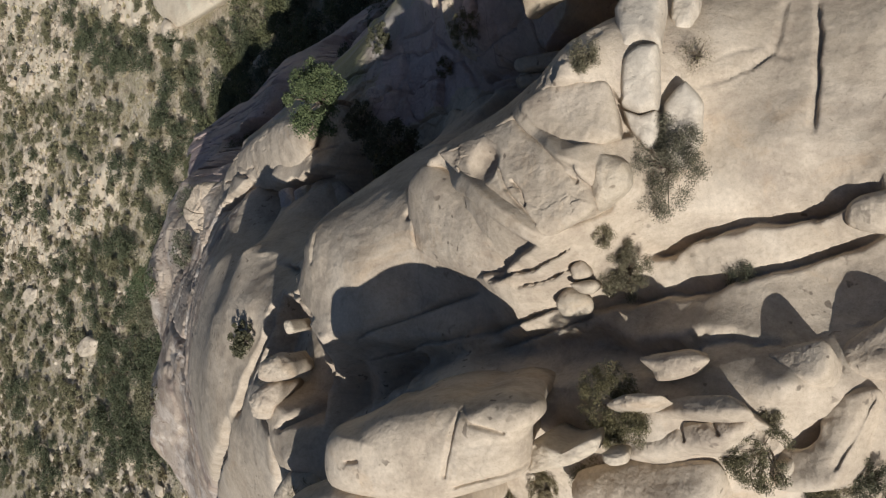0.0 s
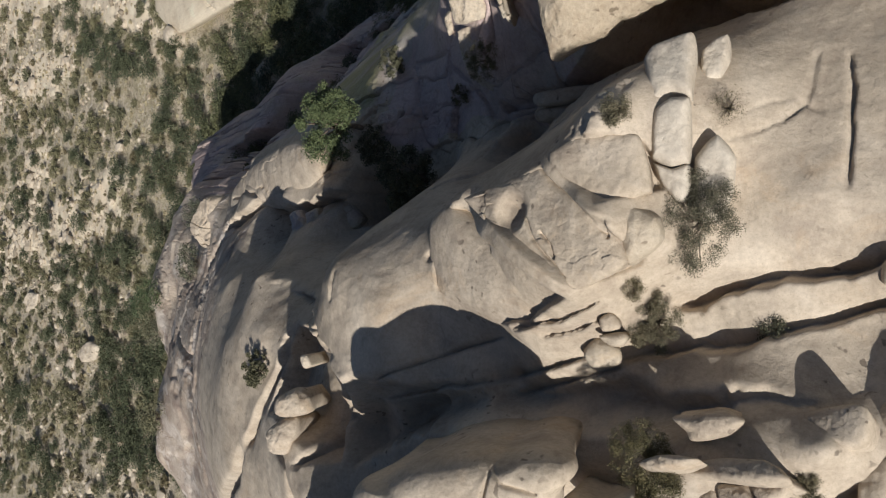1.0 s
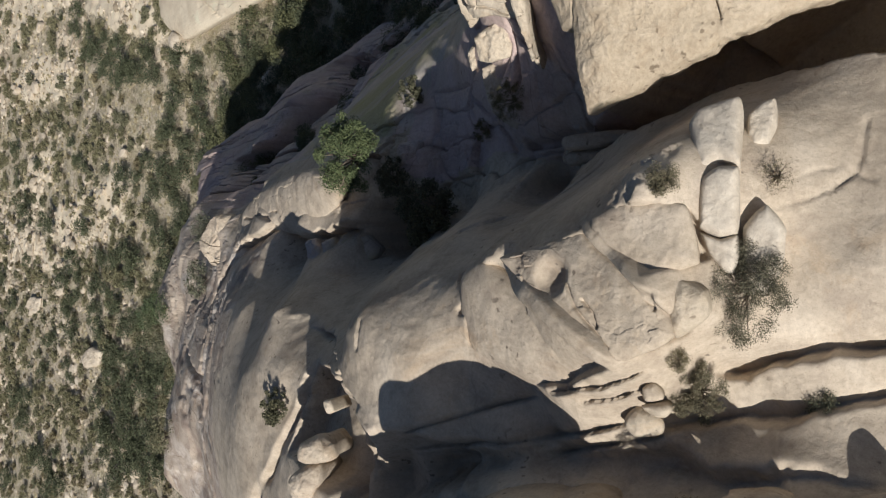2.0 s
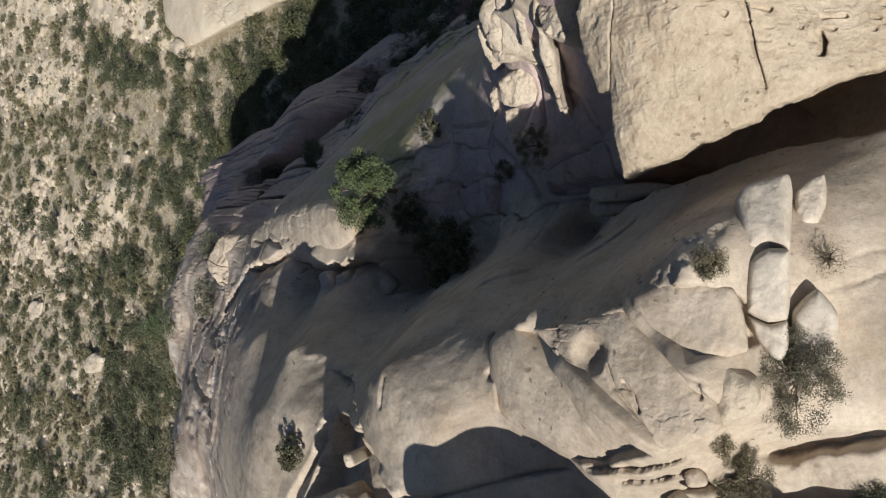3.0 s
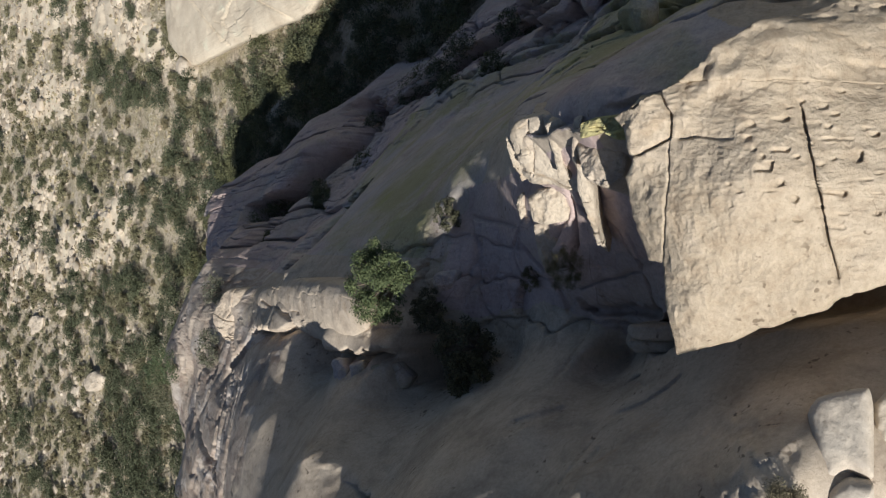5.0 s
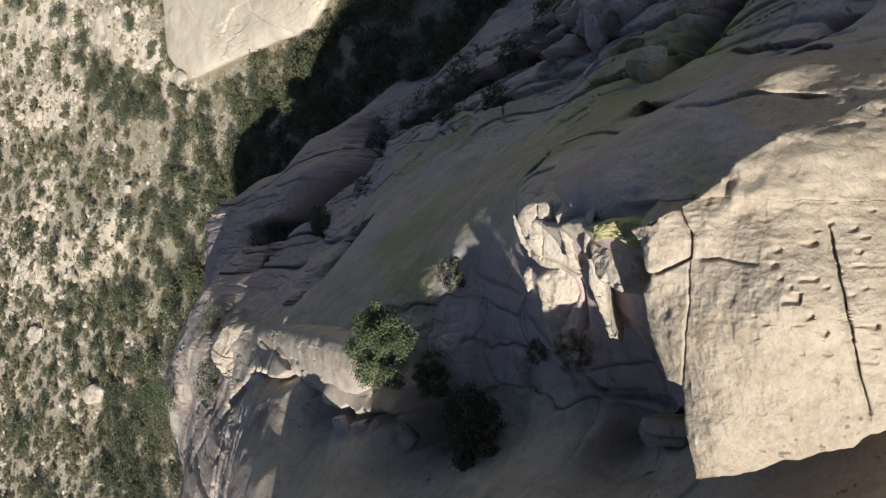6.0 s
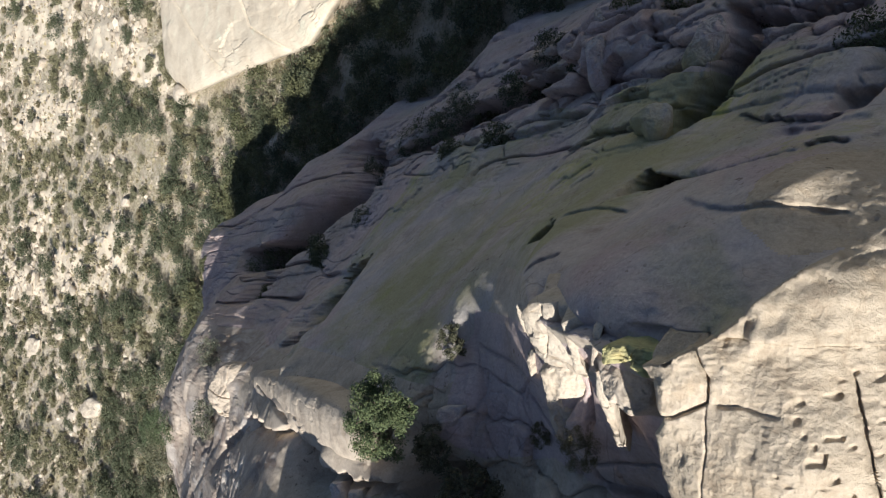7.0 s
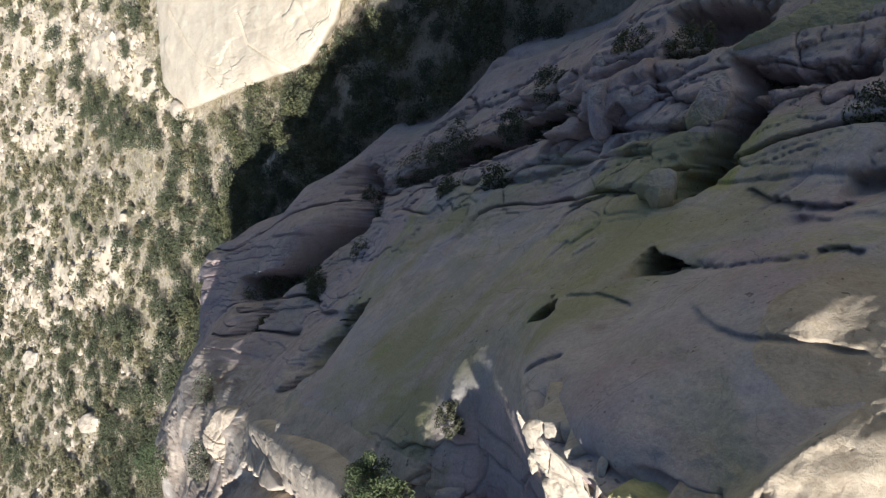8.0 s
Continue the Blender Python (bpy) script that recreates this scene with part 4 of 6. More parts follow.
def bedrock(x, y):
    """How far inside bare bedrock, with a ragged edge."""
    out = np.full(x.shape, -9.0)
    jx, jy = 1.6 * fbm(x * 0.35, y * 0.2, 171, 5), 2.4 * fbm(x * 0.35, y * 0.2, 173, 5)
    for outline in BEDROCK:
        out = np.maximum(out, signed_inside(x + jx, y + jy, outline))
    return out


def ground_height(x, y):
    d = np.clip(np.hypot(x, y - 30) / 60, 0, 1)
    # a wash runs along the foot of the cliff
    off, _, side = path_distance(x, y, WASH)
    wash = np.where(side > 0, np.exp(-np.clip(off - 1, 0, None) ** 2 / 7), 1.0) * np.clip((90 - y) / 14, 0, 1)
    rock = np.clip(bedrock(x, y) / 0.6 + 0.3, 0, 1)
    step, edge = fractured(x * 0.42 + 0.5 * fbm(x * 0.3, y * 0.3, 175, 3), y * 0.26, 177)
    rock = rock * (0.35 + 0.2 * step - 0.3 * np.exp(-(edge / 0.06) ** 2))
    return 0.9 * d * fbm(x * 0.05, y * 0.05, 40, 4) + 0.25 * fbm(x * 0.3, y * 0.3, 44, 3) - 1.7 * wash + rock


gx = spaced([(-2500, 300), (-120, 8), (-45, 0.5), (-5, 0.35), (50, 0.35), (60, 0.6), (140, 8), (2500, 300)])
gy = spaced([(-2500, 300), (-60, 8), (40, 0.7), (80, 0.45), (130, 0.5), (150, 0.8), (220, 8), (2800, 300)])
ground = sheet_mesh("ground", gx, gy, ground_height, [soil, bedrock_stone], lambda x, y: np.where(bedrock(x, y) > 0, 1, 0))
tagged(ground, "dry pale stony soil with sparse grass", "ground", kind="structure")


# ---- builders ----
def part(name, bm, mat, parent=None, label="", smooth=True):
    """Links a bmesh as one mesh object, under a thing if one is given."""
    me = bpy.data.meshes.new(name)
    bm.to_mesh(me)
    bm.free()
    for p in me.polygons:
        p.use_smooth = smooth
    me.materials.append(mat)
    ob = new(name, me)
    if parent:
        ob.parent = parent
    if label:
        ob["label"] = label
    return ob


def rounded_outline(pts, n, soft=0.75):
    """A closed curve through the corners, in n even steps."""
    k = len(pts)
    dense = []
    for i in range(k):
        p0, p1, p2, p3 = (np.array(pts[(i + j) % k], float) for j in (-1, 0, 1, 2))
        for t in np.linspace(0, 1, 12, endpoint=False):
            curve = 0.5 * (2 * p1 + (p2 - p0) * t + (2 * p0 - 5 * p1 + 4 * p2 - p3) * t * t + (3 * p1 - p0 - 3 * p2 + p3) * t**3)
            dense.append(soft * curve + (1 - soft) * (p1 + (p2 - p1) * t))
    dense = np.array(dense)
    seg = np.linalg.norm(np.roll(dense, -1, 0) - dense, axis=1)
    run = np.r_[0, np.cumsum(seg)]
    at = np.linspace(0, run[-1], n, endpoint=False)
    closed = np.vstack([dense, dense[:1]])
    return np.stack([np.interp(at, run, closed[:, i]) for i in (0, 1)], -1)


def block(name, label, centre, axis, outline, dome, under, power, mat, rough, group="", cracks=(), hollows=(), chips=0.0, chip_size=0.3):
    """A weathered block: domed top, rounded rim, sides running down into its bed."""
    a = Vector(axis).normalized()
    e1 = (Vector((1, 0, 0)) - a.x * a).normalized()
    e2 = a.cross(e1)
    size = max(max(abs(u), abs(v)) for u, v in outline)
    n, m = (72, 14) if size < 0.3 else (150, 34) if size < 0.75 else (340, 110)
    rim = rounded_outline(outline, n, 0.75 if power < 4 else 0.4)
    tops = np.sin(np.linspace(0, math.pi / 2, m + 1)[1:] ** 1.0)
    rows = [(s, dome * (1 - s**power) ** (1 / 2.2)) for s in tops]
    rows += [(0.995, -0.06 * under), (0.965, -0.16 * under), (0.90, -0.34 * under), (0.86, -0.6 * under), (0.85, -under)]
    seed = Vector((centre[0] * 1.7, centre[1] * 2.3, centre[2] * 0.9))
    f = 1.6 / max(size, 0.25)

    pts = np.array([(s * u, s * v) for s, h in rows for u, v in rim])
    wob = 0.02 * fbm(pts[:, 0] * 3, pts[:, 1] * 3, 15, 4)
    dip = np.zeros(len(pts))
    wide = max(1.0, 0.5 * size / 2.2)
    for line in cracks:
        d = path_distance(pts[:, 0] + wob, pts[:, 1] - wob, line)[0]
        dip = np.maximum(dip, 0.06 * wide * np.exp(-(d / 0.022 / wide) ** 2) + 0.012 * np.exp(-(d / 0.08) ** 2))
    for hu, hv, hr, hd in hollows:
        dip = np.maximum(dip, hd * np.exp(-((np.hypot(pts[:, 0] - hu, pts[:, 1] - hv) + wob) / hr) ** 4))
    if chips:
        sd = int(abs(centre[0] * 100)) % 90
        big, edge = fractured(pts[:, 0] / chip_size + 5 * wob + 50, pts[:, 1] / chip_size * 0.6 + 5 * wob + 50, 200 + sd)
        sub, sedge = fractured(pts[:, 0] / chip_size * 2.7 + 5 * wob + 50, pts[:, 1] / chip_size * 1.8 + 50, 300 + sd)
        where = np.clip(0.25 + 1.8 * fbm(pts[:, 0] / chip_size * 0.5 + 9, pts[:, 1] / chip_size * 0.4 + sd, 17, 3), 0, 1)
        dip += chips * where * (0.4 * np.exp(-(edge / 0.04) ** 2) - big - 0.4 * sub)
    depth = dip.tolist()

    def shaped(u, v, h, dip=0.0):
        h -= dip
        p = Vector(centre) + e1 * u + e2 * v + a * h
        q = p * f + seed
        d = noise.fractal(q, 0.9, 2.1, 5)
        w = noise.noise_vector(q * 0.8)
        return p + (a * d * 1.3 + w * 0.8) * rough + a * noise.fractal(p * 5.0, 0.8, 2.0, 4) * rough * 0.13

    bm = bmesh.new()
    top = bm.verts.new(shaped(0, 0, dome))
    rings = [[bm.verts.new(shaped(s * u, s * v, h, depth[r * n + i])) for i, (u, v) in enumerate(rim)] for r, (s, h) in enumerate(rows)]
    for i in range(n):
        j = (i + 1) % n
        bm.faces.new((top, rings[0][i], rings[0][j]))
        for r0, r1 in zip(rings, rings[1:]):
            bm.faces.new((r0[i], r1[i], r1[j], r0[j]))
    bm.faces.new(list(reversed(rings[-1])))
    bmesh.ops.recalc_face_normals(bm, faces=bm.faces)
    ob = part(name, bm, mat)
    return tagged(ob, label, name.replace("_", " "), group)


def overhanging_slab():
    """The top plate: a thick slab with a broken rim, overhanging the slot."""
    outline = PLATE_RIM + [(6.75, 7.2), (6.95, 6.0), (6.9, 4.4), (6.7, 2.2), (5.9, 1.2), (5.2, 2.4)]
    pts = np.array(outline)
    rim = []
    for a, b in zip(pts, np.roll(pts, -1, 0)):
        k = max(2, int(np.linalg.norm(b - a) / 0.022))
        rim += [a + (b - a) * t for t in np.linspace(0, 1, k, endpoint=False)]
    rim = np.array(rim)
    jag = 0.05 * fbm(rim[:, 0] * 4, rim[:, 1] * 4, 55, 5)
    mid = np.array((5.3, 5.4))
    out = rim - mid
    ragged = out / np.linalg.norm(out, axis=1)[:, None] * jag[:, None]
    n, m = len(rim), 150
    ss = np.linspace(0, 1, m + 1)[1:] ** 0.9
    grid = mid + ss[:, None, None] * (rim - mid)[None] + ss[:, None, None] ** 14 * ragged[None]
    rim = rim + ragged
    x, y = grid[..., 0], grid[..., 1]
    d = (1 - ss)[:, None] * np.linalg.norm(rim - mid, axis=1)[None]
    z = plate_top(x, y) - 0.07 * np.exp(-d / 0.035) - 0.4 * np.clip((x - slab_back(y) - 0.01) / 0.07, 0, 1)
    rows = [np.stack([x, y, z], -1)]
    rough = 0.03 * fbm(rim[:, 0] * 5, rim[:, 1] * 5, 57, 4)
    for s, drop in ((1.004, 0.05), (1.0, 0.16), (0.985, 0.27), (0.95, 0.34), (0.86, 0.42), (0.7, 0.5)):
        q = mid + s * (rim - mid) + (out / np.linalg.norm(out, axis=1)[:, None]) * rough[:, None]
        rows.append(np.c_[q, z[-1] - drop + rough * 0.8][None])
    v = np.concatenate(rows).reshape(-1, 3)
    v = np.vstack([v, [[*mid, float(plate_top(mid[:1], mid[1:])[0])]]])
    total = m + 6
    faces = [(r * n + i, r * n + (i + 1) % n, (r + 1) * n + (i + 1) % n, (r + 1) * n + i) for r in range(total - 1) for i in range(n)]
    faces += [(len(v) - 1, (i + 1) % n, i) for i in range(n)]
    me = bpy.data.meshes.new("top_slab")
    me.from_pydata(v.tolist(), [], faces)
    me.polygons.foreach_set("use_smooth", np.ones(len(me.polygons), bool))
    me.materials.append(granite_plate)
    me.update()
    bm = bmesh.new()
    bm.from_mesh(me)
    bmesh.ops.recalc_face_normals(bm, faces=bm.faces)
    bm.to_mesh(me)
    bm.free()
    return tagged(new("rock_slab", me), "broad flat tan granite slab overhanging a dark slot", "rock slab")


overhanging_slab()


# ---- blocks, boulders, ledges and stones ----
block("granite_block", "pale upright granite block splitting off the ridge crest", (2.79, 4.63, 28.86), (0.42, -0.25, 0.87), [(0.14, 0.32), (0.32, 0.23), (0.44, -0.03), (0.48, -0.24), (0.29, -0.28), (-0.42, -0.28), (-0.4, -0.06), (-0.57, 0.13), (-0.28, 0.23)], 0.2, 0.9, 5.5, granite_white, 0.014, "split granite column")
block("granite_block", "whitish granite block with a shaded arched top", (1.99, 4.48, 29.12), (0.0, -0.35, 0.94), [(0.28, 0.18), (0.41, 0.01), (0.39, -0.2), (-0.03, -0.22), (-0.36, -0.2), (-0.41, -0.0), (-0.3, 0.21), (0.01, 0.22)], 0.2, 0.9, 5.5, granite_white, 0.014, "split granite column")
block("granite_block", "small whitish wedge of granite below the split column", (1.42, 4.46, 29.06), (0.0, -0.35, 0.94), [(0.23, 0.25), (0.15, 0.04), (0.2, -0.16), (-0.1, -0.17), (-0.25, -0.11), (-0.22, 0.0), (-0.01, 0.15)], 0.2, 0.9, 5.5, granite_white, 0.014, "split granite column")
block("granite_block", "rounded white granite block leaning beside a dry bush", (1.43, 4.1, 28.81), (0.0, -0.35, 0.94), [(-0.04, 0.22), (0.27, 0.21), (0.45, 0.08), (0.53, -0.03), (0.38, -0.16), (0.24, -0.23), (-0.12, -0.21), (-0.37, -0.13), (-0.5, -0.06), (-0.5, 0.12), (-0.34, 0.19)], 0.2, 0.9, 5.5, granite_white, 0.014, "split granite column")
block("granite_block", "pale granite block wedged above the smooth slab", (2.91, 4.32, 28.3), (0.35, -0.25, 0.9), [(-0.19, 0.16), (0.12, 0.15), (0.3, 0.01), (0.35, -0.15), (0.02, -0.16), (-0.27, -0.09), (-0.33, 0.08)], 0.2, 0.9, 5.5, granite_white, 0.014, "split granite column")
block("boulder", "smooth pale rounded boulder at the ridge edge", (0.81, 4.72, 29.41), (0.0, -0.35, 0.94), [(0.24, 0.22), (0.33, 0.06), (0.2, -0.22), (-0.05, -0.26), (-0.21, -0.14), (-0.37, 0.12), (-0.13, 0.21)], 0.32, 0.9, 2.8, granite_pale, 0.02, "")
block("boulder", "large smooth rounded tan granite boulder with fine cracks", (-2.27, 6.29, 30.73), (-0.1, -0.37, 0.92), [(-0.13, 1.45), (0.05, 1.32), (0.13, 0.99), (0.36, 0.59), (0.53, 0.05), (0.57, -0.34), (0.55, -0.52), (0.65, -0.93), (0.6, -1.3), (0.45, -1.36), (0.25, -1.19), (-0.03, -1.17), (-0.25, -1.11), (-0.43, -0.76), (-0.64, -0.19), (-0.76, 0.57), (-0.77, 1.04), (-0.68, 1.38), (-0.47, 1.48)], 0.52, 1.5, 3.6, granite, 0.03, "cracked boulder on the ridge", cracks=[[(0.39, 0.72), (0.26, 0.76), (0.13, 0.83)], [(0.49, -0.48), (0.38, -0.61), (0.3, -0.98)], [(0.45, -0.46), (0.1, -0.38), (-0.23, -0.29)], [(-0.37, -0.38), (-0.22, -0.8), (-0.14, -1.14)], [(-0.24, 0.97), (-0.21, 0.82)]])
# added boulder past the lower picture edge; its height shades the trough and saddle
block("boulder", "rounded tan boulder added to cast shade over the trough", (-3.6, 7.4, 30.95), (-0.1, -0.2, 0.97), [(0.1, 0.95), (0.55, 0.6), (0.7, -0.1), (0.6, -1.1), (0.0, -1.3), (-0.6, -0.8), (-0.75, 0.2), (-0.5, 0.8)], 0.5, 2.8, 3.0, granite, 0.04, "cracked boulder on the ridge")
# out-of-view blocker, added so the saddle and notch fall into shadow
block("boulder", "unseen tan boulder added to shade the saddle and notch", (-4.4, 9.3, 29.9), (-0.1, 0.0, 0.99), [(0.2, 1.1), (0.65, 0.5), (0.7, -0.6), (0.3, -1.2), (-0.5, -1.0), (-0.8, 0.1), (-0.5, 0.9)], 0.55, 2.6, 3.0, granite, 0.05, "cracked boulder on the ridge")
block("boulder", "low pale boulder at the end of a cracked group", (-2.3, 4.97, 29.98), (0.0, -0.35, 0.94), [(0.01, 0.41), (0.14, 0.24), (0.09, -0.09), (0.23, -0.41), (0.08, -0.42), (-0.09, -0.22), (-0.21, 0.11), (-0.27, 0.38)], 0.25, 1.0, 2.6, granite_pale, 0.03, "cracked boulder on the ridge")
block("rock_slab", "loose flat slab lying in the shaded trough", (-1.27, 3.87, 29.43), (0.0, -0.35, 0.94), [(0.04, 0.39), (0.1, 0.22), (0.16, -0.14), (0.11, -0.34), (0.05, -0.34), (-0.07, -0.23), (-0.16, 0.01), (-0.17, 0.19), (-0.07, 0.25)], 0.16, 0.35, 2.6, granite, 0.02, "")
block("rock_ledge", "thin flaking granite ledge in shade", (-1.68, 4.17, 29.77), (0.38, 0.2, 0.9), [(-0.08, 0.37), (0.07, 0.09), (0.15, -0.33), (0.1, -0.32), (-0.01, -0.15), (-0.1, 0.08), (-0.13, 0.27)], 0.12, 0.5, 3, granite, 0.02, "stacked granite ledges")
block("rock_ledge", "rounded sunlit granite ledge over a shaded hollow", (-1.31, 3.09, 28.81), (0.4, 0.26, 0.88), [(-0.26, 0.77), (0.04, 0.37), (0.3, -0.2), (0.39, -0.52), (0.25, -0.62), (-0.01, -0.6), (-0.16, -0.19), (-0.24, 0.32), (-0.32, 0.68)], 0.15, 0.8, 2.8, granite, 0.02, "stacked granite ledges")
block("rock_ledge", "smooth granite ledge with a shaded step", (-1.11, 2.24, 28.32), (0.38, 0.2, 0.9), [(0.0, 0.33), (0.28, 0.07), (0.53, -0.38), (-0.04, -0.48), (-0.25, -0.08), (-0.32, 0.23), (-0.21, 0.31)], 0.2, 0.8, 2.8, granite, 0.02, "stacked granite ledges")
block("rock_ledge", "thin layered granite ledge with a lit lower lip", (-1.73, 3.69, 29.52), (0.4, 0.26, 0.88), [(-0.21, 0.7), (-0.04, 0.41), (0.16, 0.04), (0.25, -0.47), (0.13, -0.73), (0.01, -0.49), (-0.08, -0.01), (-0.22, 0.55)], 0.14, 0.6, 3, granite, 0.025, "stacked granite ledges")
block("rock_ledge", "scalloped granite ledge with an overhung lip", (-2.06, 3.87, 29.36), (0.4, 0.26, 0.88), [(-0.27, 0.74), (-0.02, 0.59), (0.14, 0.31), (0.23, -0.09), (0.27, -0.53), (0.39, -0.81), (0.23, -0.78), (-0.01, -0.51), (-0.18, -0.04), (-0.39, 0.48), (-0.38, 0.64)], 0.16, 0.7, 3, granite, 0.03, "stacked granite ledges", cracks=[[(0.28, -0.03), (0.12, -0.11), (-0.03, -0.2)], [(0.3, -0.35), (0.11, -0.54)]])
block("rock_ledge", "broad tan granite ledge with a round hollow", (-1.92, 2.7, 28.59), (0.38, 0.2, 0.9), [(0.2, 0.55), (0.39, 0.25), (0.54, -0.5), (0.41, -0.54), (0.05, -0.44), (-0.5, -0.32), (-0.72, 0.25), (-0.34, 0.4), (-0.03, 0.35)], 0.18, 0.8, 3.2, granite, 0.03, "stacked granite ledges", cracks=[[(0.43, -0.51), (0.08, -0.43), (-0.34, -0.33)], [(0.27, 0.03), (0.41, -0.28)]], hollows=[(-0.02, 0.14, 0.2, 0.95)])
block("rock_ledge", "low pale granite ledge among bushes", (-2.73, 4.35, 29.17), (0.38, 0.2, 0.9), [(-0.16, 1.09), (0.16, 0.44), (0.35, -0.21), (0.44, -0.85), (0.03, -0.88), (-0.29, -0.58), (-0.52, 0.98)], 0.22, 0.8, 2.8, granite, 0.03, "stacked granite ledges")
block("stone", "small pale boulder beside a green bush", (-2.34, 2.94, 28.78), (0.0, -0.35, 0.94), [(0.05, 0.11), (0.15, -0.08), (-0.05, -0.1), (-0.15, 0.07)], 0.15, 0.3, 2.4, granite_pale, 0.02, "")
block("stone", "small pale boulder in the mouth of a hollow", (-2.31, 2.67, 28.65), (0.0, -0.35, 0.94), [(0.05, 0.19), (0.16, -0.17), (0.02, -0.23), (-0.1, 0.04), (-0.12, 0.17)], 0.15, 0.3, 2.4, granite_pale, 0.02, "")
block("stone", "small pale stone under a ledge lip", (-2.28, 4.36, 29.87), (0.0, -0.35, 0.94), [(0.03, 0.14), (0.09, -0.01), (0.07, -0.14), (-0.04, -0.14), (-0.09, 0.02), (-0.05, 0.13)], 0.12, 0.3, 2.4, granite_pale, 0.02, "")
block("boulder", "smooth boulder bulging from the slab edge", (0.43, 2.24, 27.95), (0.0, -0.35, 0.94), [(-0.16, 0.33), (0.03, 0.34), (0.14, 0.22), (0.2, -0.03), (0.24, -0.41), (-0.18, -0.46), (-0.27, 0.01)], 0.2, 0.6, 2.6, granite, 0.02, "")
block("cap_rock", "smooth bulging tan granite dome on the ridge crest", (0.33, 7.15, 29.07), (-0.12, 0.1, 0.98), [(-0.62, 0.67), (-0.79, -0.0), (-0.78, -0.6), (-0.52, -1.14), (-0.34, -1.62), (-0.26, -1.56), (0.0, -1.13), (0.31, -0.58), (0.57, 0.03), (0.98, 0.74), (0.92, 1.08), (0.71, 1.36), (0.18, 1.43), (-0.36, 1.32)], 0.4, 0.8, 2.2, granite, 0.02, "capping rocks of the ridge")
block("cap_rock", "broad cracked tan granite cap with a shaded hollow", (0.94, 5.73, 29.66), (0.15, 0.0, 0.99), [(0.02, 1.08), (-0.25, 0.58), (-0.55, 0.12), (-0.85, -0.29), (-0.71, -0.61), (-0.56, -0.88), (-0.43, -0.99), (-0.11, -0.89), (0.08, -0.84), (0.15, -0.64), (0.36, -0.29), (0.53, -0.02), (0.78, 0.26), (0.63, 0.68), (0.52, 1.14), (0.39, 1.58)], 0.2, 0.8, 4.0, granite, 0.03, "capping rocks of the ridge", cracks=[[(0.08, 0.36), (-0.2, 0.2), (-0.47, -0.08), (-0.66, -0.26)], [(-0.13, 0.08), (-0.26, -0.06), (-0.43, -0.12)], [(-0.05, -0.69), (-0.18, -0.78)]], hollows=[(0.14, 0.58, 0.22, 0.16)], chips=0.025, chip_size=0.22)
block("cap_rock", "smooth pale granite slab at the top of the ridge crest", (1.57, 5.14, 29.56), (0.13, -0.21, 0.97), [(-0.09, 0.5), (-0.26, 0.26), (-0.46, -0.05), (-0.4, -0.26), (-0.32, -0.5), (-0.27, -0.59), (0.11, -0.53), (0.37, -0.43), (0.5, -0.09), (0.44, 0.33), (0.26, 0.67), (0.12, 0.69)], 0.16, 0.8, 4.0, granite, 0.02, "capping rocks of the ridge")
block("chockstone", "small tan chockstone jammed in a crack", (-0.26, 5.23, 29.23), (0.0, -0.35, 0.94), [(0.04, 0.13), (0.12, -0.0), (0.03, -0.11), (-0.08, -0.11), (-0.11, 0.1)], 0.12, 0.25, 2.4, granite, 0.015, "chockstones in the crack")
block("chockstone", "small pale chockstone jammed in a crack", (-0.47, 5.17, 29.19), (0.0, -0.35, 0.94), [(0.04, 0.21), (0.09, -0.07), (0.03, -0.15), (-0.08, -0.07), (-0.08, 0.08)], 0.12, 0.25, 2.4, granite_pale, 0.015, "chockstones in the crack")
block("chockstone", "angular half-lit chockstone below the crack", (-0.71, 5.46, 29.07), (0.0, -0.35, 0.94), [(0.04, 0.22), (0.22, 0.07), (0.11, -0.22), (-0.09, -0.24), (-0.16, 0.03), (-0.13, 0.14)], 0.15, 0.3, 2.6, granite_pale, 0.015, "chockstones in the crack")
block("chockstone", "pale block stuck beside the ridge bush", (0.29, 5.01, 29.16), (0.0, -0.35, 0.94), [(-0.09, 0.15), (0.1, 0.03), (0.2, -0.14), (0.05, -0.16), (-0.09, 0.0), (-0.18, 0.12)], 0.12, 0.25, 2.6, granite, 0.015, "chockstones in the crack")
block("stone", "blocky tan stone standing in the notch", (-2.23, 11.91, 29.24), (0.0, -0.35, 0.94), [(0.11, 0.35), (0.29, -0.07), (0.15, -0.32), (-0.11, -0.33), (-0.25, 0.03), (-0.19, 0.35)], 0.34, 0.7, 2.3, granite, 0.03, "stones in the notch")
block("stone", "tan stone wedged lower in the notch", (-2.82, 12.12, 29.33), (0.0, -0.35, 0.94), [(-0.01, 0.34), (0.28, 0.07), (0.35, -0.29), (0.08, -0.34), (-0.35, -0.06), (-0.35, 0.27)], 0.34, 0.7, 2.3, granite, 0.03, "stones in the notch")
block("stone", "small white stone on the notch wall", (-1.47, 11.9, 29.01), (0.0, -0.35, 0.94), [(0.09, 0.12), (0.13, -0.03), (-0.07, -0.12), (-0.14, 0.03)], 0.1, 0.6, 2.6, granite_pale, 0.02, "stones in the notch")
block("boulder", "whitish boulder below the notch", (-4.3, 11.06, 29.33), (0.0, -0.35, 0.94), [(-0.14, 0.56), (0.35, 0.17), (0.41, -0.33), (0.15, -0.45), (-0.31, -0.37), (-0.47, 0.42)], 0.3, 0.8, 2.8, granite_pale, 0.03, "")
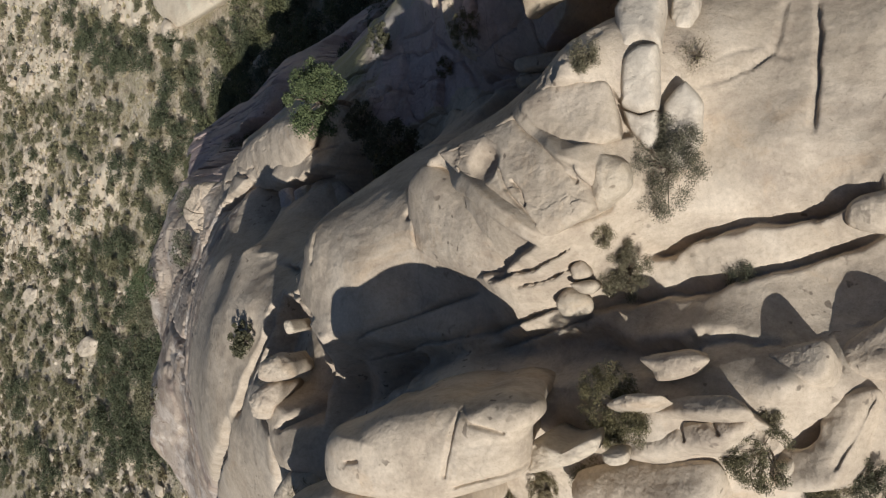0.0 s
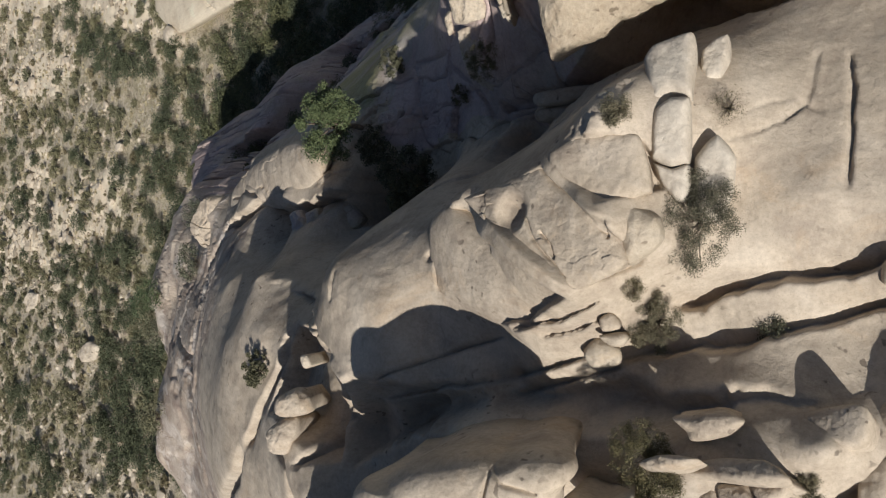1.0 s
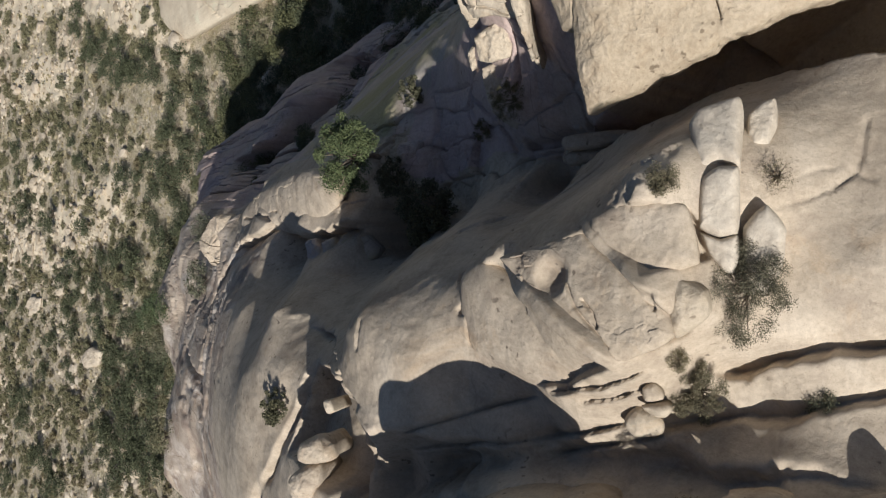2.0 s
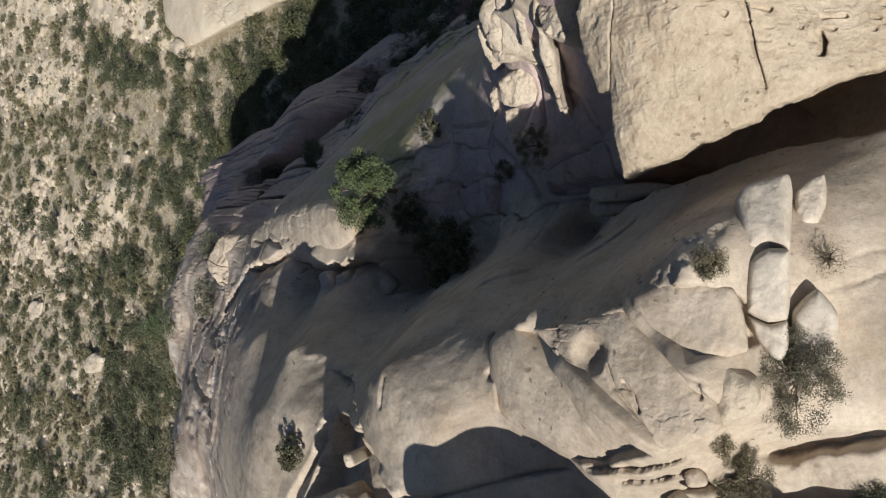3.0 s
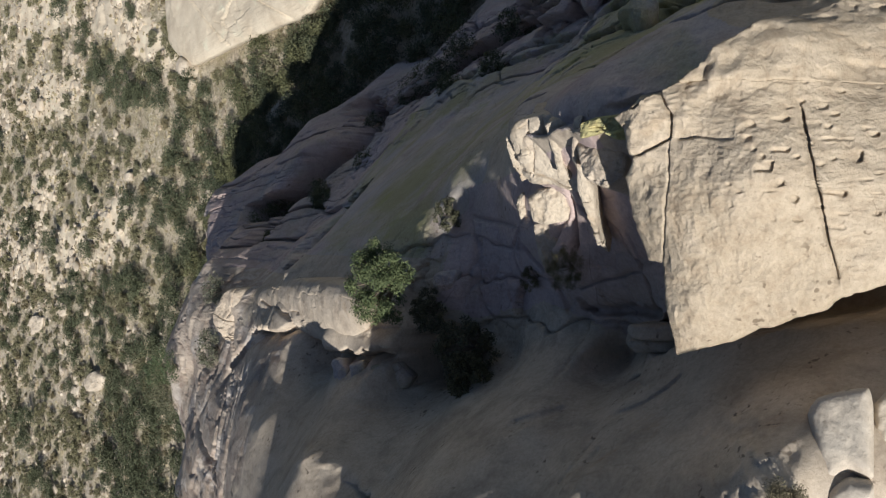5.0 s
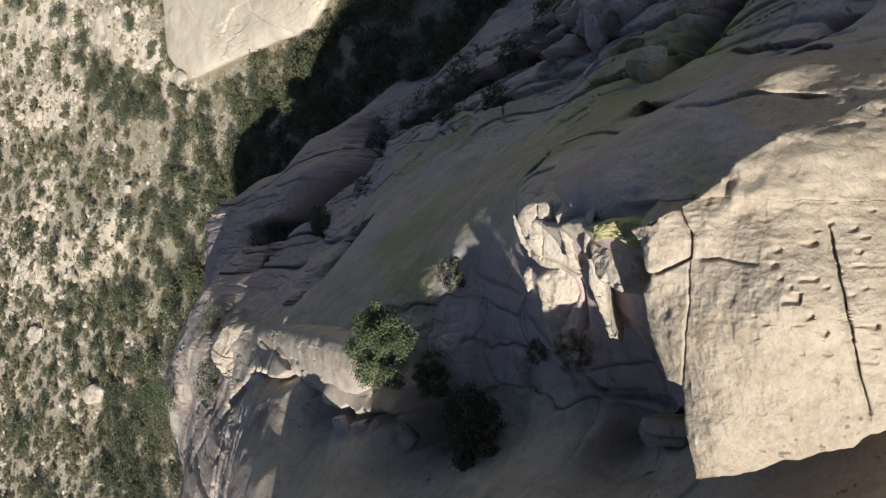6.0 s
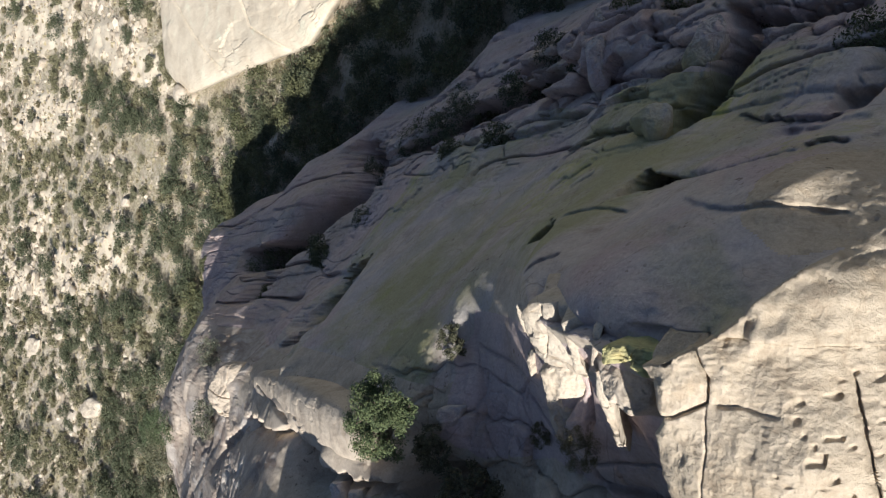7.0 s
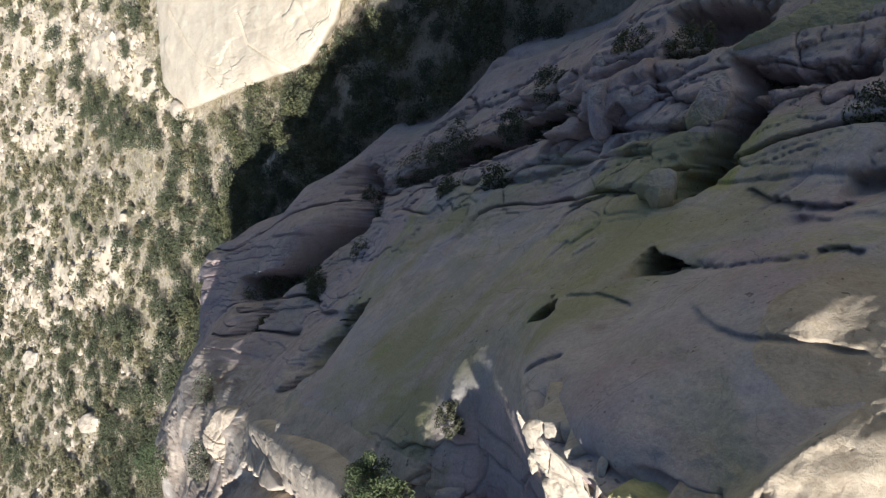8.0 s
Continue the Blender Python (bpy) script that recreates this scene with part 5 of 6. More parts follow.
block("rock_rib", "rounded sunlit granite rib ending above the shaded bowl", (2.55, 21.99, 23.35), (-0.3, 0.3, 0.9), [(-1.35, 7.68), (-0.93, 3.96), (-0.53, 0.4), (-0.61, -2.75), (-0.11, -5.14), (0.72, -6.1), (1.25, -4.15), (1.16, 0.33), (0.41, 5.77)], 0.5, 1.8, 2.6, granite, 0.1, "", cracks=[[(0.2, 5.0), (0.1, 2.0), (0.3, -1.0)]], chips=0.05, chip_size=0.9)
block("boulder", "rounded fractured boulder at the end of the lit arm", (1.75, 30.6, 20.9), (0.0, -0.35, 0.94), [(0.1, 0.95), (1.05, 0.35), (1.2, -0.6), (0.2, -1.2), (-0.9, -0.7), (-1.05, 0.35), (-0.5, 0.9)], 0.6, 1.6, 3.2, granite, 0.1, "", cracks=[[(-0.9, 0.2), (-0.2, 0.1), (0.5, -0.3), (1.1, -0.3)], [(0.1, 0.9), (-0.1, 0.1), (-0.3, -0.9)]], chips=0.3, chip_size=0.5)
block("stone", "grey shaded stone standing in the slot", (1.32, 17.97, 24.97), (0.0, -0.35, 0.94), [(0.31, 0.28), (0.43, -0.12), (-0.24, -0.3), (-0.43, -0.04), (-0.07, 0.18)], 0.2, 0.6, 6, granite_flank, 0.05, "stones in the dark slot", chips=0.07, chip_size=0.35)
block("stone", "grey shaded stone leaning in the slot", (1.28, 17.17, 24.99), (0.0, -0.35, 0.94), [(0.33, 0.31), (0.48, -0.17), (-0.2, -0.32), (-0.41, -0.05), (-0.19, 0.23)], 0.2, 0.6, 6, granite_flank, 0.05, "stones in the dark slot", chips=0.07, chip_size=0.35)
block("stone", "broad grey stone in the slot shadow", (1.41, 16.17, 24.74), (0.0, -0.35, 0.94), [(0.24, 0.62), (0.42, -0.21), (0.04, -0.57), (-0.29, -0.35), (-0.4, 0.52)], 0.25, 0.6, 6, granite_flank, 0.05, "stones in the dark slot", chips=0.07, chip_size=0.35)
block("rock_flake", "broken sunlit granite crag split by dark cracks", (6.03, 9.59, 27.06), (-0.52, 0.0, 0.85), [(0.62, 0.71), (0.05, 0.76), (-0.25, 0.7), (-0.3, 0.1), (-0.45, -0.4), (-0.3, -0.66), (0.25, -0.67), (0.85, -0.81), (0.94, -0.11), (0.91, 0.46)], 0.12, 1.4, 6.0, granite_pale, 0.05, "split flakes below the plate", cracks=[[(0.93, -0.09), (0.43, -0.06), (-0.04, -0.16), (-0.33, -0.26), (-1.05, -0.09)], [(0.03, 0.79), (-0.1, 0.22), (-0.33, -0.26)], [(0.89, 0.2), (0.37, 0.25), (-0.08, 0.46)], [(0.84, -0.67), (0.27, -0.53), (-0.35, -0.47), (-1.07, -0.43)]], chips=0.09, chip_size=0.3)
block("rock_flake", "narrow sunlit flake at the broken end of the crag", (6.42, 10.91, 26.47), (-0.62, -0.3, 0.72), [(0.15, 0.15), (-0.22, 0.1), (-0.56, -0.04), (-0.36, -0.22), (0.54, -0.12), (0.44, 0.12)], 0.12, 0.9, 4.2, granite_pale, 0.05, "split flakes below the plate", chips=0.06, chip_size=0.2)
block("rock_flake", "sunlit split granite flake with a ragged top", (6.35, 9.87, 27.12), (-0.62, -0.3, 0.72), [(-0.49, 0.23), (-0.53, -0.06), (-0.43, -0.22), (0.02, -0.16), (0.53, -0.16), (0.49, 0.09), (0.41, 0.28)], 0.14, 0.9, 4.2, granite, 0.05, "split flakes below the plate", chips=0.06, chip_size=0.2)
block("rock_flake", "sunlit granite flake with deep vertical cracks", (6.27, 9.06, 27.62), (-0.58, -0.35, 0.74), [(-0.11, 0.16), (-0.57, 0.1), (-0.59, -0.07), (-0.36, 0.0), (-0.06, 0.08), (0.05, -0.01), (0.19, -0.23), (0.52, -0.21), (0.51, -0.05), (0.41, 0.23)], 0.14, 0.9, 4.2, granite_pale, 0.05, "split flakes below the plate", chips=0.06, chip_size=0.2)
block("rock_flake", "square sunlit granite block with a cracked top", (5.47, 10.24, 26.36), (-0.4, -0.35, 0.85), [(-0.1, 0.37), (-0.33, 0.32), (-0.37, 0.05), (-0.29, -0.34), (-0.1, -0.41), (0.35, -0.36), (0.42, -0.18), (0.29, 0.15), (0.12, 0.39)], 0.16, 0.9, 4.2, granite_pale, 0.05, "split flakes below the plate", chips=0.06, chip_size=0.2)
block("rock_flake", "small sunlit stone beside a cracked block", (5.53, 11.47, 25.59), (-0.4, -0.35, 0.85), [(-0.05, 0.1), (-0.28, 0.03), (-0.1, -0.13), (0.26, -0.08), (0.17, 0.09)], 0.12, 0.6, 4.2, granite_pale, 0.05, "split flakes below the plate", chips=0.06, chip_size=0.2)
block("rock_flake", "thin upright granite flake in a crack", (6.26, 8.56, 27.96), (-0.5, -0.3, 0.8), [(-0.21, 0.11), (-0.46, 0.04), (-0.08, -0.04), (0.39, -0.12), (0.36, 0.01)], 0.12, 0.8, 4.2, granite, 0.05, "split flakes below the plate", chips=0.06, chip_size=0.2)
block("rock_flake", "thin leaning granite flake with a sunlit edge", (5.34, 8.72, 27.29), (-0.6, -0.3, 0.74), [(0.36, 0.2), (-0.25, 0.09), (-0.71, -0.06), (-0.87, -0.21), (-0.41, -0.07), (0.01, -0.06), (0.32, -0.06), (0.72, 0.04), (0.82, 0.13)], 0.14, 0.9, 4.2, granite_pale, 0.05, "split flakes below the plate", chips=0.06, chip_size=0.2)
block("rock_flake", "boxy shaded granite block under the crest", (5.96, 7.99, 28.11), (0.25, 0.1, 0.96), [(-0.32, 0.2), (-0.47, -0.17), (-0.3, -0.39), (0.01, -0.42), (0.41, -0.01), (0.4, 0.25), (0.27, 0.53)], 0.14, 0.9, 4.2, granite, 0.05, "split flakes below the plate", chips=0.06, chip_size=0.2)
block("rock_flake", "block capped with yellow-green lichen on the crest", (6.31, 7.67, 28.57), (-0.25, 0.05, 0.96), [(-0.08, 0.39), (-0.07, -0.02), (-0.22, -0.33), (0.11, -0.36), (0.14, -0.05), (0.12, 0.37)], 0.12, 0.7, 4.2, granite_lichen, 0.05, "split flakes below the plate", chips=0.06, chip_size=0.2)
block("rock_flake", "tall shaded granite face below a cracked block", (4.51, 10.43, 25.69), (-0.35, -0.2, 0.9), [(0.04, 0.45), (-0.48, 0.17), (-0.66, -0.1), (-0.48, -0.36), (0.2, -0.35), (0.71, -0.28), (0.67, 0.48)], 0.1, 0.7, 4.2, granite, 0.05, "split flakes below the plate", chips=0.06, chip_size=0.2)
block("rock_ledge", "shaded granite ledge jammed under the slab corner", (3.39, 7.85, 26.16), (0.0, -0.35, 0.94), [(0.06, 0.73), (0.14, -0.13), (0.07, -0.63), (-0.08, -0.59), (-0.19, 0.62)], 0.15, 0.5, 3, granite, 0.03, "split flakes below the plate")
block("rock_ledge", "low shaded granite ledge in the mouth of the slot", (3.11, 8.23, 26.07), (0.0, -0.35, 0.94), [(0.08, 0.45), (0.14, -0.36), (-0.07, -0.42), (-0.14, 0.34)], 0.15, 0.5, 3, granite, 0.03, "split flakes below the plate")
block("rock_flake", "shaded granite ledge at the mouth of the slot", (3.22, 8.33, 25.79), (0.0, -0.35, 0.94), [(0.05, 0.53), (0.16, 0.09), (0.11, -0.61), (-0.12, -0.48), (-0.2, 0.48)], 0.2, 0.6, 3, granite, 0.04, "split flakes below the plate")
block("boulder", "angular grey boulder beside the tree", (3.92, 14.45, 24.63), (0.0, -0.35, 0.94), [(0.09, 0.32), (0.25, -0.08), (0.19, -0.34), (-0.18, -0.16), (-0.35, 0.26)], 0.3, 0.6, 3, granite_flank, 0.05, "")
block("boulder", "smooth nose-shaped boulder on the shaded flank", (10.74, 12.2, 19.81), (0.3, -0.4, 0.87), [(0.21, 0.62), (0.64, -0.04), (0.48, -0.44), (-0.03, -0.39), (-0.37, -0.24), (-0.5, -0.01), (-0.36, 0.19), (-0.07, 0.31)], 0.5, 1.2, 2.4, granite_flank, 0.06, "boulders on the shaded flank", chips=0.06, chip_size=0.9)
block("boulder", "angular lichen-grey boulder on the shaded flank", (13.22, 12.08, 17.12), (0.3, -0.4, 0.87), [(-0.36, 0.67), (0.68, 0.18), (0.86, -0.25), (0.41, -0.56), (-0.17, -0.42), (-0.68, -0.0), (-0.74, 0.38)], 0.6, 1.4, 3, granite_flank, 0.15, "boulders on the shaded flank", chips=0.06, chip_size=0.9)
block("boulder", "blocky boulder on the shaded flank", (14.05, 15.02, 15.75), (0.3, -0.4, 0.87), [(0.14, 0.59), (0.35, -0.25), (0.0, -0.56), (-0.31, -0.27), (-0.18, 0.49)], 0.4, 1, 3, granite_flank, 0.1, "boulders on the shaded flank", chips=0.06, chip_size=0.9)
block("boulder", "yellowish lichen-covered boulder on the flank", (14.19, 13.22, 16.13), (0.3, -0.4, 0.87), [(0.07, 0.34), (0.26, -0.12), (-0.03, -0.31), (-0.3, 0.1)], 0.4, 1, 2.6, granite_flank, 0.1, "boulders on the shaded flank", chips=0.06, chip_size=0.9)
block("boulder", "grey boulder standing in the dark gully", (16.39, 15.83, 13.48), (0.3, -0.4, 0.87), [(0.41, 0.35), (0.46, -0.06), (-0.17, -0.44), (-0.51, -0.09), (-0.18, 0.24)], 0.5, 1, 2.6, granite_flank, 0.1, "boulders on the shaded flank", chips=0.06, chip_size=0.9)
block("boulder", "grey boulder beside a dark gully", (15.8, 17.62, 13.91), (0.3, -0.4, 0.87), [(0.39, 0.2), (0.48, -0.05), (-0.22, -0.28), (-0.47, -0.06), (-0.18, 0.17)], 0.5, 1, 2.6, granite_flank, 0.1, "boulders on the shaded flank", chips=0.06, chip_size=0.9)
block("boulder", "pinkish grey boulder block on the flank edge", (14.03, 16.9, 15.17), (0.3, -0.4, 0.87), [(0.69, 0.41), (0.98, -0.05), (0.32, -0.39), (-0.92, -0.38), (-0.9, 0.09), (-0.16, 0.32)], 0.6, 1.2, 3, granite_flank, 0.15, "boulders on the shaded flank", chips=0.06, chip_size=0.9)
block("boulder", "long granite rib above the dark gully", (15.45, 9.77, 15.14), (0.3, -0.4, 0.87), [(-0.59, 2.39), (-0.14, 1.53), (0.55, 0.54), (1.02, -0.69), (1.16, -2.25), (-0.52, -2.15), (-0.67, -0.36), (-0.81, 0.99)], 0.5, 1.6, 2.8, granite_flank, 0.15, "boulders on the shaded flank", chips=0.06, chip_size=0.9)
block("outcrop", "broad bare pale granite outcrop on the plain", (31.75, 68.59, -0.3), (0.0, 0.0, 1.0), [(1.56, 15.32), (-4.33, 13.86), (-7.63, 8.49), (-7.16, 0.58), (-6.88, -6.47), (-6.48, -12.61), (-3.83, -16.49), (1.13, -18.58), (8.12, -13.87), (16.11, 13.47), (9.39, 16.3)], 0.8, 4.5, 6, bedrock_stone, 0.14, "pale outcrops on the plain", cracks=[[(3.1, 11.58), (-2.11, 6.33), (-7.01, 0.45)], [(0.0, -2.5), (-3.59, -4.61), (-6.6, -10.23)], [(-0.11, -11.77), (-3.36, -13.5), (-6.03, -15.16)]], chips=0.16, chip_size=2.4)
block("boulder", "low pale boulder in dense scrub", (-12.63, 100.57, 0.42), (0.0, 0.0, 1.0), [(-0.88, 3.51), (0.66, 1.63), (1.61, -1.15), (0.98, -3.35), (-0.82, -2.17), (-1.55, 1.53)], 0.55, 1.2, 6, granite_pale, 0.2, "pale outcrops on the plain", chips=0.2, chip_size=1.1)
block("boulder", "pale boulder standing in dense scrub", (-4.08, 113.46, 0.3), (0.0, 0.0, 1.0), [(0.24, 2.11), (1.42, 0.35), (1.14, -1.88), (-0.35, -2.39), (-1.34, -0.23), (-1.11, 2.05)], 0.5, 1.2, 6, granite_pale, 0.2, "pale outcrops on the plain", chips=0.2, chip_size=1.1)
block("boulder", "broad pale boulder among shrubs", (-7.45, 124.48, 0.3), (0.0, 0.0, 1.0), [(-0.54, 3.38), (1.49, 0.3), (1.43, -3.27), (-0.73, -2.38), (-1.66, 1.97)], 0.5, 1.2, 6, granite_pale, 0.2, "pale outcrops on the plain", chips=0.2, chip_size=1.1)

block("boulder", "egg-shaped pale boulder parted from a broad outcrop by a dark gap", (24.0, 78.4, 0.2), (0.0, 0.0, 1.0), [(1.2, 0.45), (0.55, -0.9), (-0.5, -1.1), (-1.1, -0.5), (-0.65, 0.85), (0.33, 1.1)], 0.5, 2.4, 2.4, granite_pale, 0.06, "pale outcrops on the plain")


# ---- plants ----
def leaf_cloud(name, centres, spread, count, leaf, rng, mat, squash=0.8):
    """Foliage: many small folded leaves gathered round the clump centres."""
    c = np.array(centres)[rng.integers(0, len(centres), count)]
    d = rng.normal(size=(count, 3))
    d /= np.linalg.norm(d, axis=1)[:, None]
    p = c + d * (spread * rng.random(count) ** 0.5)[:, None] * np.array((1, 1, squash))
    n = d + 0.9 * rng.normal(size=(count, 3)) + np.array((0, 0, 0.5))
    n /= np.linalg.norm(n, axis=1)[:, None]
    a = np.cross(n, rng.normal(size=(count, 3)))
    a /= np.linalg.norm(a, axis=1)[:, None] + 1e-9
    b = np.cross(n, a)
    s = leaf * (0.55 + 0.9 * rng.random(count))[:, None]
    v = np.stack([p - a * s, p + b * s * 0.42 + n * s * 0.1, p + a * s, p - b * s * 0.42 + n * s * 0.1], 1).reshape(-1, 3)
    return quads(name, v, mat)


def quads(name, v, mat):
    k = len(v) // 4
    me = bpy.data.meshes.new(name)
    me.vertices.add(len(v))
    me.vertices.foreach_set("co", v.astype(np.float32).ravel())
    me.loops.add(4 * k)
    me.loops.foreach_set("vertex_index", np.arange(4 * k, dtype=np.int32))
    me.polygons.add(k)
    me.polygons.foreach_set("loop_start", np.arange(0, 4 * k, 4, dtype=np.int32))
    me.materials.append(mat)
    me.update()
    me.validate()
    return me


def limb(bm, pts, r0, r1, sides=6):
    """A tapered, bent branch."""
    prev = None
    for i, p in enumerate(pts):
        p = Vector(p)
        d = (Vector(pts[min(i + 1, len(pts) - 1)]) - Vector(pts[max(i - 1, 0)])).normalized()
        u = d.orthogonal().normalized()
        w = d.cross(u)
        r = r0 + (r1 - r0) * i / (len(pts) - 1)
        ring = [bm.verts.new(p + (u * math.cos(2 * math.pi * k / sides) + w * math.sin(2 * math.pi * k / sides)) * r) for k in range(sides)]
        if prev:
            for k in range(sides):
                bm.faces.new((prev[k], prev[(k + 1) % sides], ring[(k + 1) % sides], ring[k]))
        prev = ring


def stems_mesh(rng, tips, r0, r1, base=(0, 0, -0.05)):
    bm = bmesh.new()
    for t in tips:
        t = np.array(t)
        mid = t * 0.5 + np.array((0, 0, 0.06)) * np.linalg.norm(t) + rng.normal(size=3) * 0.06 * np.linalg.norm(t)
        limb(bm, [base, mid * 0.5 + rng.normal(size=3) * 0.03 * np.linalg.norm(t), mid, t], r0, r1, 5)
    return bm


def plant(name, label, category, where, width, height, leaf, count, clumps, mat, seed, group="", lean=(0, 0), trunk=0.0, spread=0.3, twigs=14):
    """A shrub or small tree: stems or trunk, and a crown of clumps with gaps."""
    rng = np.random.default_rng(seed)
    root = new(name)
    root.location = where
    cs = []
    for i in range(clumps):
        a, r = rng.random() * 2 * math.pi, rng.random() ** 0.5
        z = trunk + (height - trunk) * (0.25 + 0.6 * rng.random() * (1.1 - 0.6 * r * r))
        cs.append((0.5 * width * r * math.cos(a) + lean[0] * z, 0.5 * width * r * math.sin(a) + lean[1] * z, z))
    crown = new("crown" if trunk else "foliage", leaf_cloud("foliage", cs, spread * width, count, leaf, rng, mat))
    crown.parent = root
    if trunk:
        bm = bmesh.new()
        top = (lean[0] * trunk, lean[1] * trunk, trunk)
        limb(bm, [(0, 0, -0.25), (top[0] * 0.4 + 0.04, top[1] * 0.4, trunk * 0.5), top], 0.05 * width, 0.03 * width, 8)
        stem = part("trunk", bm, bark, root)
        bm = bmesh.new()
        for c in cs[::2]:
            m = (np.array(top) * 0.45 + np.array(c) * 0.55) + rng.normal(size=3) * 0.05 * width
            limb(bm, [top, m, c], 0.024 * width, 0.006 * width, 5)
        part("limb", bm, bark, stem)
    else:
        tips = [tuple(np.array(c) * (0.65 + 0.35 * rng.random()) + rng.normal(size=3) * 0.04 * width) for c in (cs * 3)[:twigs]]
        part("stem", stems_mesh(rng, tips, 0.012 * width + 0.004, 0.003 * width + 0.001), bark, root)
    return tagged(root, label, category, group)


def on_rock(x, y, sink=0.03):
    return (x, y, float(ridge_height(np.array([x]), np.array([y]))[0]) - sink)


R_ = "bushes rooted in the rock"
def ridge_bush(label, x, y, w, h, mat, n, seed):
    far = y > 20 or x > 10
    twiggy = mat is leaf_dry
    sunk = max(float(signed_inside(np.array([x]), np.array([y]), o)[0]) for o, _, _ in HOLLOWS) > -0.4
    low = 1.25 if sunk else 0.5 if far and mat is leaf_oak else 1.0
    plant("bush", label, "bush", on_rock(x, y, 0.25 * h if low < 1 else 0.0), w, low * h, 0.045 if far else (0.03 if y > 12 else 0.0095), int(n * 1.3) if far or y > 12 else int(n * 4), 20 if w < 0.5 else 60, mat if far or twiggy else leaf_ridge, seed, R_,
          spread=0.16 if far else 0.26 if w < 0.5 else 0.11, twigs=40 if twiggy else 16)


ridge_bush("sprawling dry grey-brown bush at the foot of split blocks", 0.98, 4.3, 1.15, 0.5, leaf_dry, 7000, 1)
ridge_bush("small dry bush growing from a crack beside pale blocks", 2.26, 4.86, 0.34, 0.3, leaf_dry, 1100, 2)
ridge_bush("olive dry bush under the ridge edge", -0.26, 4.9, 0.75, 0.4, leaf_dry, 3600, 3)
ridge_bush("small sparse bush growing in a ledge crack", -0.33, 3.62, 0.34, 0.28, leaf_sage, 700, 4)
ridge_bush("dark sage bush on the notched shoulder", -2.0, 14.7, 0.75, 0.5, leaf_sage, 2000, 5)
ridge_bush("olive bush tucked behind a cracked boulder", -1.72, 4.55, 0.8, 0.5, leaf_sage, 3600, 6)
ridge_bush("leafy green bush among stacked ledges", -2.12, 3.1, 0.75, 0.55, leaf_sage, 3600, 7)
ridge_bush("low straggling bush below a smooth boulder", -2.9, 5.0, 0.7, 0.35, leaf_dry, 2200, 8)
ridge_bush("small dark bush beside a ledge lip", -1.98, 4.25, 0.34, 0.3, leaf_sage, 900, 9)
ridge_bush("leafless twiggy bush wedged between pale blocks", 2.3, 4.05, 0.4, 0.3, leaf_dry, 220, 10)
ridge_bush("tiny dry bush on a ledge rim", -1.76, 2.98, 0.22, 0.18, leaf_dry, 350, 11)
ridge_bush("small dry bush at the foot of ledges", -2.55, 2.6, 0.4, 0.25, leaf_dry, 800, 12)
ridge_bush("dry weed tuft at the slab corner", 0.16, 4.95, 0.28, 0.2, leaf_dry, 500, 13)
ridge_bush("dark shrub below the notch", -4.3, 10.9, 0.7, 0.5, leaf_sage, 1500, 14)
ridge_bush("dark shrub in the shaded bowl", 4.35, 9.95, 0.75, 0.6, leaf_oak, 2400, 15)
ridge_bush("small dark shrub in the shaded bowl", 4.05, 11.6, 0.5, 0.4, leaf_oak, 1200, 16)
ridge_bush("green shrub on the rocky nose", 2.4, 36.8, 1.7, 1.0, leaf_sage, 1500, 17)
ridge_bush("green shrub at the edge of the bowl", 5.5, 14.8, 0.8, 0.7, leaf_oak, 1500, 18)
ridge_bush("yellow-green shrub on the far ledge", -1.9, 41.0, 1.9, 1.2, leaf_tree, 1500, 19)
ridge_bush("green shrub on the outer ledge", -4.2, 42.5, 1.7, 1.0, leaf_sage, 1300, 20)
ridge_bush("shrub in a rock hollow on the far slope", -6.9, 33.2, 1.7, 0.9, leaf_sage, 1300, 21)
ridge_bush("green shrub in the gully beside a fractured boulder", 0.02, 33.5, 1.6, 1.0, leaf_sage, 1500, 31)
ridge_bush("olive shrub at the outer rim of the nose", -3.4, 42.9, 2.2, 1.3, leaf_sage, 1800, 32)
ridge_bush("olive shrub at the outer rim of the nose", -2.5, 43.6, 1.6, 1.1, leaf_tree, 1500, 33)
ridge_bush("dark shrub in a flank crevice", 7.8, 40.2, 2.2, 1.4, leaf_oak, 1500, 22)
ridge_bush("dark shrub in a flank crevice", 12.6, 38.3, 1.6, 1.3, leaf_oak, 1300, 23)
ridge_bush("dark shrub in a flank crevice", 7.0, 34.2, 1.4, 1.1, leaf_oak, 1200, 24)
ridge_bush("dark shrub in a flank crevice", 9.4, 38.1, 2.0, 1.2, leaf_oak, 1400, 25)
ridge_bush("dark shrub in the flank gully", 11.9, 11.7, 0.9, 0.7, leaf_oak, 1400, 26)
ridge_bush("dark shrub in the flank gully", 15.7, 14.0, 1.6, 1.0, leaf_oak, 1700, 27)
ridge_bush("dark shrub in the flank gully", 13.7, 11.1, 1.3, 0.9, leaf_oak, 1600, 28)
ridge_bush("dark shrub beside a flank rib", 12.2, 7.6, 1.2, 0.8, leaf_oak, 1400, 29)
ridge_bush("dark shrub on the flank ledge", 12.8, 26.9, 1.6, 1.1, leaf_oak, 1200, 30)
ridge_bush("dark shrub rooted in a shaded flank crevice", 13.3, 32.9, 2.2, 1.4, leaf_oak, 1500, 40)
ridge_bush("dense dark shrub in a deep rock joint", 14.2, 31.2, 2.0, 1.2, leaf_oak, 1500, 41)
ridge_bush("scruffy dark bush on the shaded cliff", 14.4, 26.5, 1.7, 1.1, leaf_oak, 1500, 42)
